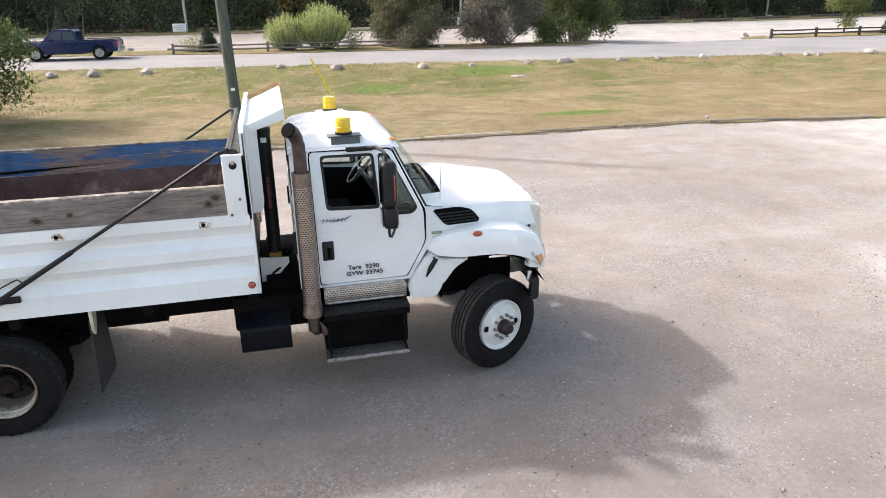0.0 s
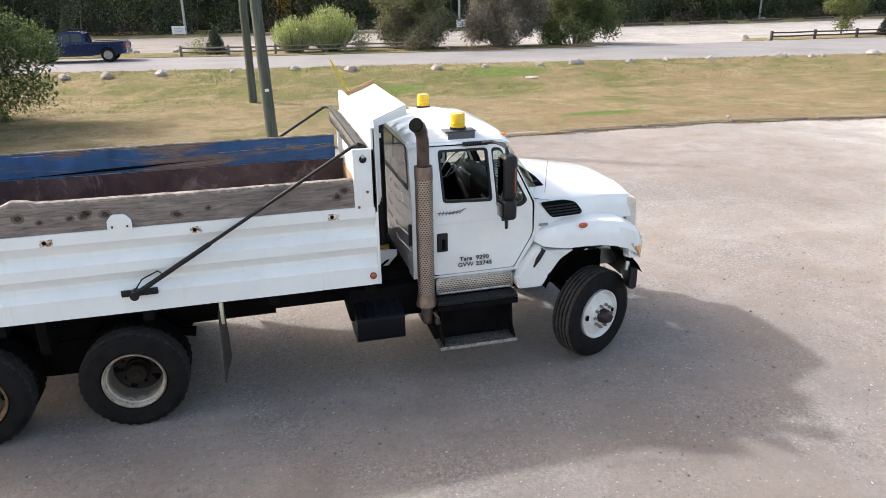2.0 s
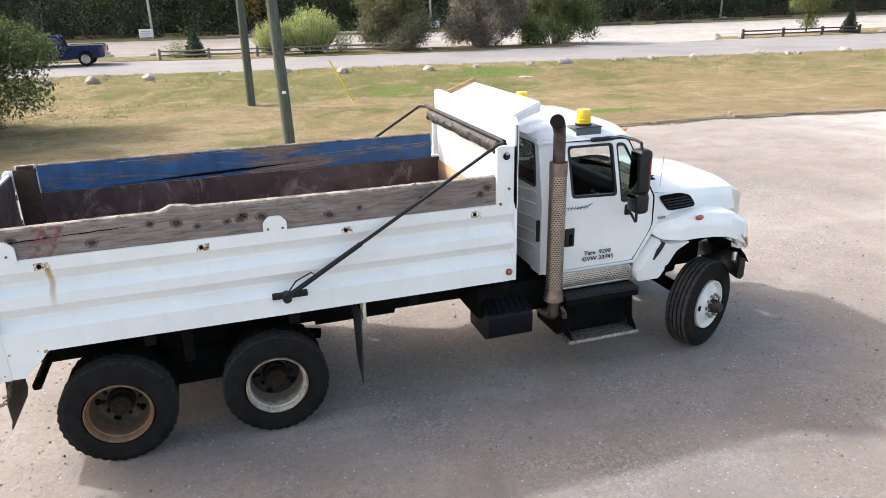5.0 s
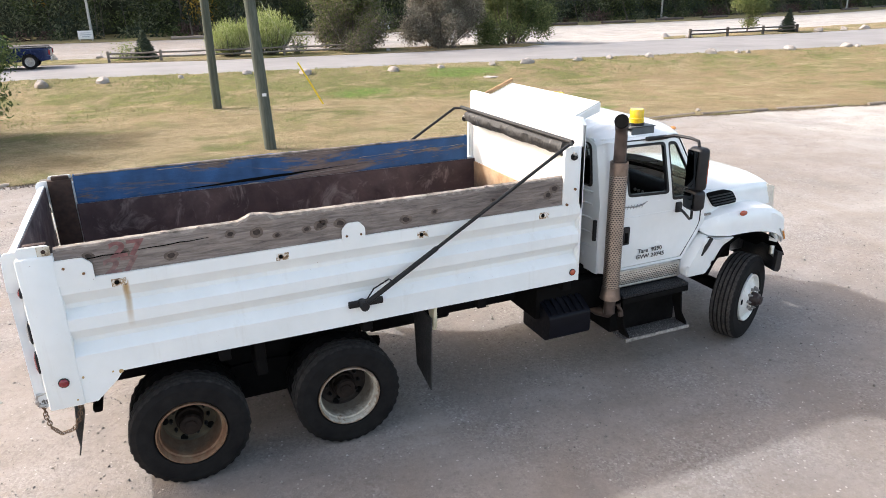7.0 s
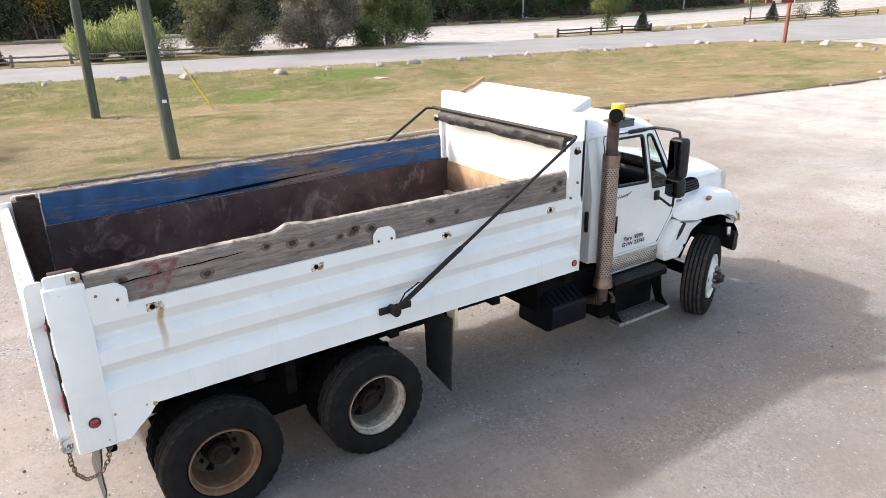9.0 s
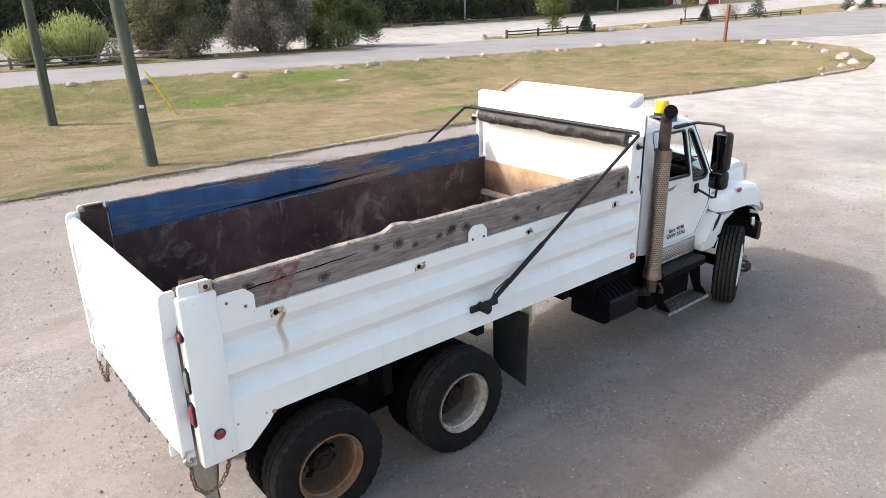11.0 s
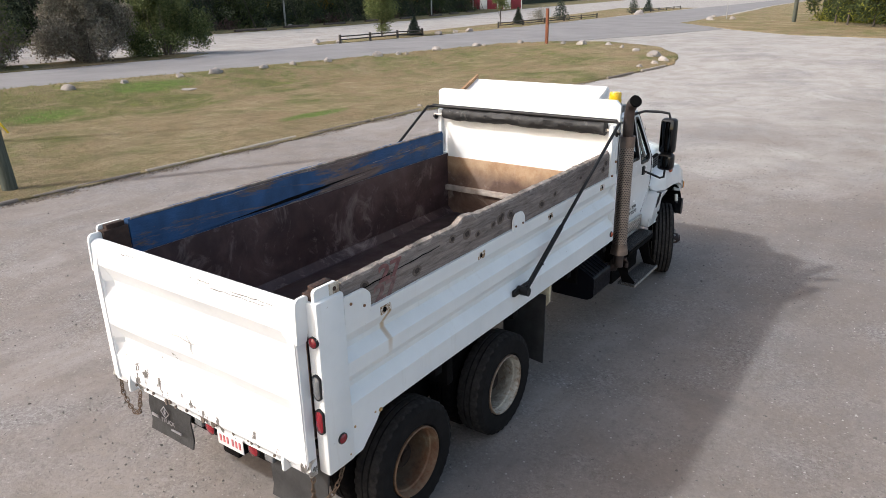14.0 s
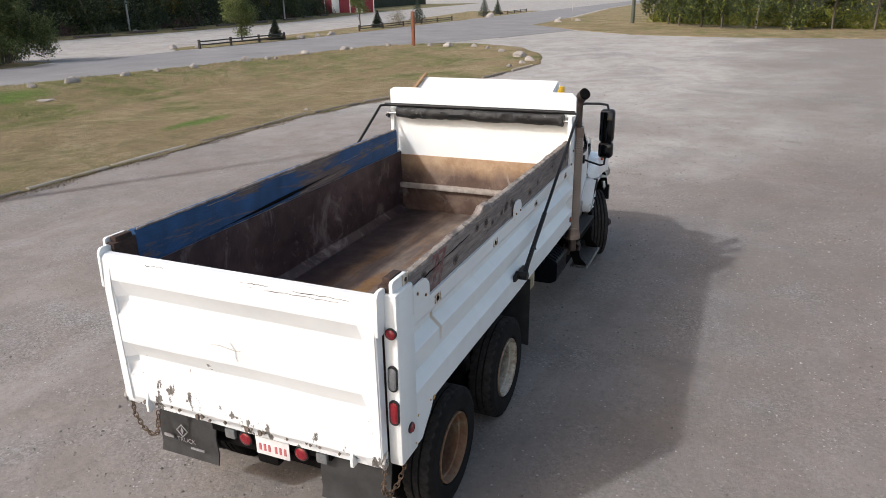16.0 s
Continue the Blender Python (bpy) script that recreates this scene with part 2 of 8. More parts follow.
# tyre rubber, dusty where it runs on the ground
def tyre_material(name, r, dust=1.0):
    k = Nodes(name)
    c = k.ramp(k.noise(5, 5, 0.65), (0.32, (0.0065, 0.006, 0.0065)), (0.72, (0.016, 0.015, 0.0148)))
    far = k.calc("SQRT", k.calc("ADD", k.calc("POWER", k.axis(0), 2.0), k.calc("POWER", k.axis(2), 2.0)))
    run = k.calc("MULTIPLY", k.ramp(far, (r - 0.014, 0.0), (r - 0.007, 1.0)), k.ramp(k.noise(9, 4, 0.7), (0.3, 0.5 * dust), (0.6, dust)))
    c = k.mix(run, c, k.ramp(k.noise(30, 4, 0.7), (0.3, (0.030, 0.0275, 0.026)), (0.7, (0.075, 0.069, 0.064))))
    k.put(c, 0.85, 0, k.noise(45, 3), 0.003, 0.4, 0.15)


tyre_material("tyre_front", 0.535)
tyre_material("tyre_rear", 0.515, 0.6)
simple("tyre_rubber", (0.012, 0.011, 0.011), 0.85, 0, 0.4, 5, 0.003, 0.15)

# wheel paint, white with dirt; and one gone to rust
k = Nodes("rim_clean")
c = k.ramp(k.noise(6, 5, 0.65), (0.3, (0.56, 0.54, 0.51)), (0.6, (0.74, 0.73, 0.70)))
c = k.mix(k.ramp(k.noise(13, 5, 0.7), (0.60, 0.0), (0.72, 0.7)), c, (0.22, 0.15, 0.10))
k.put(c, 0.45)
k = Nodes("rim_white")
c = k.ramp(k.noise(7, 5, 0.65), (0.3, (0.27, 0.235, 0.185)), (0.6, (0.54, 0.50, 0.42)))
c = k.mix(k.ramp(k.noise(13, 5, 0.7), (0.54, 0.0), (0.68, 0.85)), c, (0.17, 0.09, 0.045))
def lip_rust(k, c, amount):
    """Rust that has eaten into the outer lip of the rim."""
    far = k.calc("SQRT", k.calc("ADD", k.calc("POWER", k.axis(0), 2.0), k.calc("POWER", k.axis(2), 2.0)))
    edge = k.ramp(k.calc("ADD", k.calc("MULTIPLY", k.calc("SUBTRACT", far, 0.26), 12.0), k.calc("MULTIPLY", k.noise(9, 5, 0.7), 0.9)), (0.68, 0.0), (0.86, amount))
    return k.mix(edge, c, k.ramp(k.noise(25, 5, 0.7), (0.3, (0.07, 0.038, 0.022)), (0.7, (0.24, 0.14, 0.075))))


def grime_and_shade(k, c, amount):
    """Brown road dirt and painted shade, both growing towards the inside of the rim's barrel."""
    # darkens with depth into the barrel, its edge broken by noise
    deep = k.calc("ADD", k.calc("MULTIPLY", k.axis(1), 3.0), k.noise(5, 6, 0.7, distort=0.5))
    return k.mix(k.ramp(deep, (0.40, 0.0), (0.62, amount)), c, k.ramp(k.noise(18, 5, 0.7), (0.3, (0.045, 0.032, 0.023)), (0.7, (0.12, 0.088, 0.06))))


k.put(lip_rust(k, grime_and_shade(k, c, 0.8), 0.85), 0.6)
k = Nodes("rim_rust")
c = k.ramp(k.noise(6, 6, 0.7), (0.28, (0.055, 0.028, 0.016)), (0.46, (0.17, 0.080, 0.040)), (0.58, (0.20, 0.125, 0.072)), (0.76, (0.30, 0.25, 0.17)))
k.put(lip_rust(k, grime_and_shade(k, c, 0.7), 0.7), 0.75, 0, k.noise(40, 4), 0.003, 0.5)

# pierced heat shield: raised louvres with dark slots
def pierced(name, tint, axle=None):
    """Slots in staggered rows; with an axle given, the rows run round it."""
    k = Nodes(name)
    if axle:
        turn = k.calc("ARCTAN2", k.calc("SUBTRACT", k.axis(1), axle[1]), k.calc("SUBTRACT", k.axis(0), axle[0]))
        u = k.calc("MULTIPLY", turn, 18 / (2 * math.pi))
    else:
        u = k.calc("MULTIPLY", k.axis(0), 28.0)
    v = k.calc("MULTIPLY", k.axis(2), 44.0)
    shift = k.calc("MULTIPLY", k.calc("FLOOR", v), 0.5)
    fu = k.calc("ABSOLUTE", k.calc("SUBTRACT", k.calc("FRACT", k.calc("ADD", u, shift)), 0.5))
    fv = k.calc("ABSOLUTE", k.calc("SUBTRACT", k.calc("FRACT", v), 0.5))
    d = k.calc("ADD", k.calc("MULTIPLY", fu, 0.75), fv)
    hole = k.ramp(d, (0.30, 1.0), (0.36, 0.0))
    c = k.mix(hole, k.ramp(k.noise(8, 4), (0.3, tuple(0.7 * t for t in tint)), (0.7, tint)), (0.035, 0.028, 0.025))
    metal = k.ramp(d, (0.30, 0.0), (0.36, 0.9))
    return k.put(c, 0.42, metal, d, 0.006, 0.35)


pierced("stack_shield", (0.46, 0.385, 0.335), (0.195, -1.165))
pierced("kick_shield", (0.66, 0.63, 0.60))

# tread plate: small raised studs in dark steel
k = Nodes("tread_plate")
d = k.voronoi(75, stretch=(1, 0.6, 1))
c = k.ramp(d, (0.15, (0.05, 0.05, 0.053)), (0.45, (0.010, 0.010, 0.012)))
k.put(c, 0.5, 0.2, d, 0.01, 0.9, 0.25)


k = Nodes("tread_light")
d = k.voronoi(75, stretch=(1, 0.6, 1))
c = k.ramp(d, (0.15, (0.24, 0.23, 0.22)), (0.45, (0.05, 0.048, 0.046)))
k.put(c, 0.6, 0.1, d, 0.01, 0.9, 0.25)


def lens(name, colour, glow=0.0, rough=0.12):
    k = Nodes(name)
    k.put(k.mix(0.5, k.ramp(k.noise(60, 1), (0.4, tuple(0.75 * c for c in colour)), (0.6, colour)), colour), rough, 0, k.voronoi(90), 0.004, 0.3)
    k.b.inputs["Coat Weight"].default_value = 0.6
    k.b.inputs["Subsurface Weight"].default_value = glow
    k.b.inputs["Subsurface Radius"].default_value = (0.03, 0.02, 0.005)


lens("amber_beacon", (0.80, 0.52, 0.01), 0.35, 0.25)
lens("amber_lens", (0.70, 0.30, 0.08))
lens("orange_lens", (0.42, 0.075, 0.03))
lens("headlight_glass", (0.50, 0.51, 0.50), 0.0, 0.05)
lens("red_lens", (0.22, 0.008, 0.016))
lens("reflector_amber", (0.30, 0.07, 0.02))
lens("clear_lens", (0.16, 0.165, 0.17), 0.0, 0.06)


def glass(name, tint, rough=0.02):
    k = Nodes(name)
    k.put(tint, rough, 0)
    k.b.inputs["Transmission Weight"].default_value = 1.0
    k.b.inputs["IOR"].default_value = 1.0
    k.b.inputs["Coat Weight"].default_value = 0.6
    k.b.inputs["Coat Roughness"].default_value = 0.02
    return k.m


glass("window_glass", (0.74, 0.86, 0.82))
glass("dark_glass", (0.55, 0.60, 0.60))
k = Nodes("mirror_glass")
k.put((0.035, 0.037, 0.040), 0.03, 1.0)

k = Nodes("pocket_rust")
c = k.ramp(k.noise(22, 5, 0.75), (0.40, (0.10, 0.05, 0.025)), (0.48, (0.42, 0.30, 0.18)), (0.56, (0.75, 0.74, 0.72)))
k.put(c, 0.7)
k = Nodes("rust_stain")
k.put(k.ramp(k.noise(12, 5, 0.7, stretch=(2, 2, 0.5)), (0.35, (0.36, 0.20, 0.055)), (0.65, (0.62, 0.47, 0.24))), 0.7)
simple("hub_dirt", (0.022, 0.015, 0.012), 0.8, 0.1, 0.6, 14, 0.003, 0.2)
simple("red_hub", (0.030, 0.018, 0.017), 0.5, 0.2, 0.5, 12)
# light tan, non-metal: the sun on the grille's chrome put into its colour
simple("grille_tan", (0.72, 0.66, 0.57), 0.35, 0.0, 0.2, 9)
simple("pipe_brown", (0.10, 0.075, 0.066), 0.45, 0.6, 0.5, 7)
simple("worn_edge", (0.30, 0.285, 0.27), 0.55, 0.2, 0.6, 25, 0.003)
simple("mount_grey", (0.10, 0.11, 0.12), 0.5, 0.1, 0.2, 8)
simple("amber_beacon_worn", (0.45, 0.27, 0.03), 0.6, 0, 0.4, 14)

# ---- mesh tools ----
def shared(bm, name, material, smooth=True):
    me = bpy.data.meshes.new(name)
    bmesh.ops.recalc_face_normals(bm, faces=bm.faces)
    bm.to_mesh(me)
    bm.free()
    for m in material if hasattr(material, "append") else [material]:
        me.materials.append(MATS[m])
    if smooth:
        me.shade_smooth()
        me.set_sharp_from_angle(angle=radians(32))
    return me


def part(name, bm, material, parent=None, label="", smooth=True):
    ob = new(name, shared(bm, name, material, smooth))
    if parent:
        ob.parent = parent
    return tagged(ob, label)


def thing(name, place, label, category, group="", kind="", turn=0.0):
    e = new(name)
    e.empty_display_size = 0.1
    e.matrix_world = pose(*place, 0, 0, turn)
    return tagged(e, label, category, group, kind)


def B():
    return bmesh.new()


def box(bm, x0, x1, y0, y1, z0, z1, bevel=0.0, segs=2, turn=None):
    made = bmesh.ops.create_cube(bm, size=1.0)["verts"]
    for v in made:
        v.co = Vector(((x0 + x1) / 2 + v.co.x * (x1 - x0), (y0 + y1) / 2 + v.co.y * (y1 - y0), (z0 + z1) / 2 + v.co.z * (z1 - z0)))
    if bevel:
        edges = list({e for v in made for e in v.link_edges})
        made = bmesh.ops.bevel(bm, geom=edges, offset=bevel, segments=segs, affect="EDGES", profile=0.5)["verts"]
    if turn is not None:
        bmesh.ops.transform(bm, matrix=turn, verts=made)
    return bm


def ring_loft(bm, rings, closed=True, caps=True):
    """Joins rows of points, one after another, into a skin."""
    rows = [[bm.verts.new(p) for p in r] for r in rings]
    n = len(rows[0])
    for a, b in zip(rows, rows[1:]):
        for i in range(n if closed else n - 1):
            j = (i + 1) % n
            bm.faces.new((a[i], a[j], b[j], b[i]))
    if caps and closed:
        bm.faces.new(rows[0][::-1])
        bm.faces.new(rows[-1])
    return bm


def cyl(bm, p0, p1, r0, r1=None, n=16, caps=True):
    p0, p1 = Vector(p0), Vector(p1)
    q = (p1 - p0).to_track_quat("Z", "Y")
    r1 = r0 if r1 is None else r1
    rings = []
    for p, r in ((p0, r0), (p1, r1)):
        rings.append([p + q @ Vector((r * math.cos(a), r * math.sin(a), 0)) for a in [2 * math.pi * i / n for i in range(n)]])
    return ring_loft(bm, rings, True, caps)


def tube(bm, points, r, n=10, flat=1.0):
    """A bent bar of round section through the points."""
    pts = [Vector(p) for p in points]
    rings = []
    for i, p in enumerate(pts):
        d = (pts[min(i + 1, len(pts) - 1)] - pts[max(i - 1, 0)]).normalized()
        side = d.cross(Vector((0, 0, 1)) if abs(d.z) < 0.95 else Vector((0, 1, 0))).normalized()
        up = side.cross(d)
        rr = r[i] if hasattr(r, "__len__") else r
        rings.append([p + side * rr * math.cos(a) + up * rr * flat * math.sin(a) for a in [2 * math.pi * k / n for k in range(n)]])
    return ring_loft(bm, rings)


def lathe(bm, profile, centre, axis="y", n=40, closed=False):
    """Turns (radius, along) pairs round an axis through the centre."""
    c = Vector(centre)
    rings = []
    for i in range(n):
        a = 2 * math.pi * i / n
        ring = []
        for r, s in profile:
            u, w = r * math.cos(a), r * math.sin(a)
            ring.append(c + (Vector((u, s, w)) if axis == "y" else Vector((u, w, s)) if axis == "z" else Vector((s, u, w))))
        rings.append(ring)
    rows = [[bm.verts.new(p) for p in r] for r in rings]
    m = len(profile)
    for i in range(n):
        a, b = rows[i], rows[(i + 1) % n]
        for j in range(m if closed else m - 1):
            k = (j + 1) % m
            bm.faces.new((a[j], a[k], b[k], b[j]))
    bmesh.ops.remove_doubles(bm, verts=[v for r in rows for v in r], dist=1e-5)
    return bm


def sheet(bm, outline, holes=(), thick=0.02, plane="xz", at=0.0, bend=None, cuts=()):
    """A plate with openings, drawn in a plane and given a thickness; bend moves its points."""
    edges = []
    for loop in (outline, *holes):
        vs = [bm.verts.new((a, b, 0)) for a, b in loop]
        edges += [bm.edges.new((vs[i], vs[(i + 1) % len(vs)])) for i in range(len(vs))]
    old = set(bm.faces)
    bmesh.ops.triangle_fill(bm, use_beauty=True, use_dissolve=False, edges=edges)
    faces = [f for f in bm.faces if f not in old]
    for co, no in cuts:
        geom = faces + list({e for f in faces for e in f.edges}) + list({v for f in faces for v in f.verts})
        got = bmesh.ops.bisect_plane(bm, geom=geom, plane_co=(*co, 0), plane_no=(*no, 0))["geom"]
        faces = [f for f in got if hasattr(f, "loops")]
    ext = bmesh.ops.extrude_face_region(bm, geom=faces)["geom"]
    top = [v for v in ext if hasattr(v, "co")]
    for v in top:
        v.co.z = thick
    verts = list({v for f in faces if f.is_valid for v in f.verts}) + top
    for v in verts:
        a, b, c = v.co
        p = Vector((a, at + c, b)) if plane == "xz" else Vector((at + c, a, b)) if plane == "yz" else Vector((a, b, at + c))
        v.co = bend(p) if bend else p
    return bm


def rounded(points, r, n=4):
    """An outline with its corners rounded off."""
    out = []
    m = len(points)
    for i in range(m):
        p, a, b = Vector(points[i]), Vector(points[i - 1]), Vector(points[(i + 1) % m])
        da, db = a - p, b - p
        k = min(r, da.length * 0.45, db.length * 0.45)
        s, e = p + da.normalized() * k, p + db.normalized() * k
        for j in range(n + 1):
            t = j / n
            out.append(tuple(s * (1 - t) ** 2 + p * 2 * t * (1 - t) + e * t * t))
    return out


def lerp(t, *pairs):
    """Piecewise line through (t, value) pairs."""
    for (a, u), (b, v) in zip(pairs, pairs[1:]):
        if t <= b:
            return u + (v - u) * max(0.0, (t - a) / (b - a))
    return pairs[-1][1]


def glide(a, b, v):
    u = min(1.0, max(0.0, (v - a) / (b - a)))
    return u * u * (3 - 2 * u)


def letters(name, words, size, m, material, parent, label="", bold=0.0):
    cu = bpy.data.curves.new(name, "FONT")
    cu.body, cu.size, cu.extrude, cu.offset = words, size, 0.001, bold
    tmp = new("tmp", cu)
    bpy.context.view_layer.update()
    me = bpy.data.meshes.new_from_object(tmp.evaluated_get(bpy.context.evaluated_depsgraph_get()))
    bpy.data.objects.remove(tmp)
    me.materials.clear()
    me.materials.append(MATS[material])
    ob = new(name, me)
    ob.parent = parent
    ob.matrix_basis = m
    return tagged(ob, label)


def from_arrays(name, verts, faces, material, smooth=False):
    me = bpy.data.meshes.new(name)
    me.from_pydata([tuple(v) for v in verts], [], [tuple(f) for f in faces])
    for m in material if hasattr(material, "append") else [material]:
        me.materials.append(MATS[m])
    if smooth:
        me.shade_smooth()
    me.update()
    return me

# ---- ground: a gravel lot at zero, a bank up to the road beyond it ----
def land(x, y):
    """Height of the ground."""
    foot = lerp(x, (-75, 47), (-9.7, 35.0), (-5.3, 32.3), (-1.7, 30.0), (3.0, 28.7), (8.0, 27.6), (18, 27.0), (60, 27.0))
    top = lerp(x, (-75, 53), (-10, 38.3), (-5.3, 37.0), (0.0, 36.0), (8.0, 34.9), (20, 34.5), (60, 34.5))
    u = min(1.0, max(0.0, (y - foot) / (top - foot)))
    return 0.75 * (1 - (1 - 0.6 * u - 0.4 * u * u * (3 - 2 * u)) * (1 - glide(18, 46, x)))


k = Nodes("gravel")
y_ = k.axis(1)
big = k.noise(0.13, 5, 0.55, distort=0.4)
c = k.ramp(big, (0.3, (0.215, 0.186, 0.165)), (0.52, (0.275, 0.242, 0.218)), (0.70, (0.35, 0.312, 0.284)))
c = k.mix(k.ramp(k.noise(0.42, 7, 0.68, distort=1.2), (0.42, 0.0), (0.66, 0.55)), c, (0.20, 0.170, 0.146))
c = k.mix(k.ramp(k.noise(1.5, 7, 0.72), (0.44, 0.0), (0.66, 0.5)), c, (0.160, 0.141, 0.127))
c = k.mix(k.ramp(k.noise(0.26, 6, 0.62, stretch=(0.4, 2.2, 1), distort=0.5), (0.52, 0.0), (0.66, 0.45)), c, (0.36, 0.325, 0.30))
c = k.mix(k.ramp(k.noise(0.6, 7, 0.68, distort=1.0), (0.53, 0.0), (0.70, 0.5)), c, (0.15, 0.136, 0.127))
way = k.ramp(k.calc("ADD", k.calc("MULTIPLY", k.axis(0), 0.022), k.noise(0.1, 5, 0.6)), (0.64, 0.0), (0.88, 0.85))
c = k.mix(way, c, (0.425, 0.402, 0.368))
loose = k.ramp(k.calc("ADD", k.calc("MULTIPLY", y_, -0.045), k.noise(0.16, 5, 0.6)), (0.16, 0.0), (0.46, 0.72))
c = k.mix(loose, c, (0.142, 0.122, 0.108))
stones = k.voronoi(46)
grit = k.voronoi(46, out="Color")
drift = k.ramp(k.noise(0.9, 6, 0.65), (0.44, 0.04), (0.66, 0.36))
c = k.mix(drift, c, k.ramp(grit, (0.1, (0.09, 0.080, 0.073)), (0.5, (0.23, 0.207, 0.19)), (0.95, (0.44, 0.405, 0.375))))
# single pebbles, pale and dark, and small hollows between them with shade painted in
spot = k.voronoi(17)
coarse = k.ramp(k.noise(0.24, 6, 0.66, distort=0.8), (0.52, 0.0), (0.66, 0.6))
c = k.mix(coarse, c, k.ramp(grit, (0.1, (0.10, 0.095, 0.092)), (0.5, (0.21, 0.20, 0.195)), (0.95, (0.40, 0.385, 0.37))))
tone = k.voronoi(17, out="Color")
pebble_mask = k.calc("MULTIPLY", k.ramp(spot, (0.16, 1.0), (0.22, 0.0)), k.ramp(tone, (0.66, 0.0), (0.68, 0.8)))
c = k.mix(pebble_mask, c, k.ramp(tone, (0.55, (0.09, 0.08, 0.075)), (0.66, (0.18, 0.158, 0.142)), (0.8, (0.44, 0.40, 0.37))))
fine = k.noise(55, 5, 0.78)
c = k.mix(k.ramp(fine, (0.28, 0.28), (0.42, 0.0)), c, (0.075, 0.066, 0.06))
c = k.mix(k.ramp(k.noise(8, 5, 0.75), (0.33, 0.32), (0.46, 0.0)), c, (0.13, 0.115, 0.104))
c = k.mix(k.ramp(k.noise(0.7, 7, 0.7, distort=0.8), (0.42, 0.0), (0.62, 0.35)), c, (0.200, 0.160, 0.125))
pits = k.noise(15, 6, 0.72)
# clods with light and shade in the colour: low parts dark, tops pale
c = k.mix(k.ramp(pits, (0.33, 0.42), (0.45, 0.0)), c, (0.115, 0.101, 0.091))
c = k.mix(k.ramp(pits, (0.56, 0.0), (0.70, 0.28)), c, (0.36, 0.325, 0.295))
c = k.mix(1.0, c, (1.035, 1.06, 1.10), "MULTIPLY")
relief = k.mix(0.6, k.mix(drift, 0.5, k.ramp(stones, (0.0, 1.0), (0.6, 0.0))), k.mix(0.7, fine, k.noise(8, 7, 0.75)))
k.put(c, 0.95, 0, k.mix(0.45, k.mix(pebble_mask, relief, 1.0), pits), 0.045, 0.55, 0.3)

k = Nodes("asphalt_dusty")
c = k.ramp(k.noise(0.3, 5, 0.6), (0.3, (0.205, 0.198, 0.200)), (0.7, (0.272, 0.264, 0.265)))
c = k.mix(k.ramp(k.noise(1.0, 5, 0.7, stretch=(0.15, 1.6, 1)), (0.5, 0.0), (0.7, 0.4)), c, (0.172, 0.167, 0.169))
k.put(c, 0.9, 0, k.noise(30, 4), 0.01, 0.4, 0.2)

FRESH_GRASS = ((10.2, 32.4, 2.6, 1.3), (10.4, 22.5, 1.9, 0.5), (4.6, 30.2, 1.6, 0.8))
k = Nodes("grass_ground")
x, y = k.axis(0), k.axis(1)
dry = k.ramp(k.noise(0.55, 7, 0.7), (0.28, (0.155, 0.12, 0.066)), (0.5, (0.265, 0.212, 0.128)), (0.72, (0.37, 0.31, 0.205)))
green = k.ramp(k.noise(1.3, 6, 0.7), (0.3, (0.078, 0.088, 0.032)), (0.55, (0.145, 0.155, 0.058)), (0.72, (0.16, 0.205, 0.045)))
band = k.calc("MULTIPLY", k.ramp(k.axis(2), (0.09, 0.0), (0.17, 1.0), (0.60, 0.9), (0.78, 0.35)), k.ramp(k.calc("MULTIPLY", x, 0.04), (0.35, 1.0), (0.85, 0.35)))
where = k.calc("ADD", k.calc("MULTIPLY", band, 0.27), k.noise(0.26, 7, 0.68, stretch=(0.9, 1.2, 1), distort=0.6))
c = k.mix(k.ramp(where, (0.49, 0.0), (0.62, 0.95)), dry, green)
c = k.mix(k.ramp(k.noise(0.45, 8, 0.72, stretch=(0.9, 1.2, 1), distort=0.5), (0.49, 0.0), (0.60, 0.75)), c, (0.325, 0.255, 0.165))
# bare reddish thatch on the bank and fresh green where water gathers
c = k.mix(k.calc("MULTIPLY", k.ramp(k.noise(0.34, 7, 0.7, distort=0.7), (0.46, 0.0), (0.58, 0.8)), k.ramp(k.calc("MULTIPLY", x, 0.05), (0.2, 0.35), (0.55, 1.0))), c, (0.255, 0.185, 0.118))
for cx, cy, wx, wy in FRESH_GRASS:
    dx, dy = (k.calc("MULTIPLY", k.calc("SUBTRACT", a, m), 1 / w) for a, m, w in ((x, cx, wx), (y, cy, wy)))
    far = k.calc("ADD", k.calc("ADD", k.calc("MULTIPLY", dx, dx), k.calc("MULTIPLY", dy, dy)), k.calc("MULTIPLY", k.noise(0.8, 6, 0.72), 2.0))
    c = k.mix(k.ramp(k.calc("MULTIPLY", far, 0.4), (0.5, 1.0), (0.85, 0.0)), c, k.ramp(k.noise(3.0, 6, 0.75), (0.35, (0.075, 0.125, 0.028)), (0.65, (0.145, 0.225, 0.055))))
c = k.mix(k.ramp(k.noise(2.6, 7, 0.80, stretch=(1.0, 0.9, 1)), (0.36, 0.6), (0.50, 0.0)), c, (0.135, 0.118, 0.062))
c = k.mix(k.ramp(k.noise(26, 4, 0.75), (0.36, 0.8), (0.56, 0.0)), c, (0.085, 0.075, 0.032))
c = k.mix(1.0, c, (1.25, 1.25, 1.25), "MULTIPLY")
k.put(c, 0.95, 0, k.noise(22, 5, 0.8), 0.07, 1.0, 0.1)

k = Nodes("forest_floor")
c = k.ramp(k.noise(0.6, 6, 0.7), (0.3, (0.10, 0.095, 0.045)), (0.7, (0.25, 0.215, 0.12)))
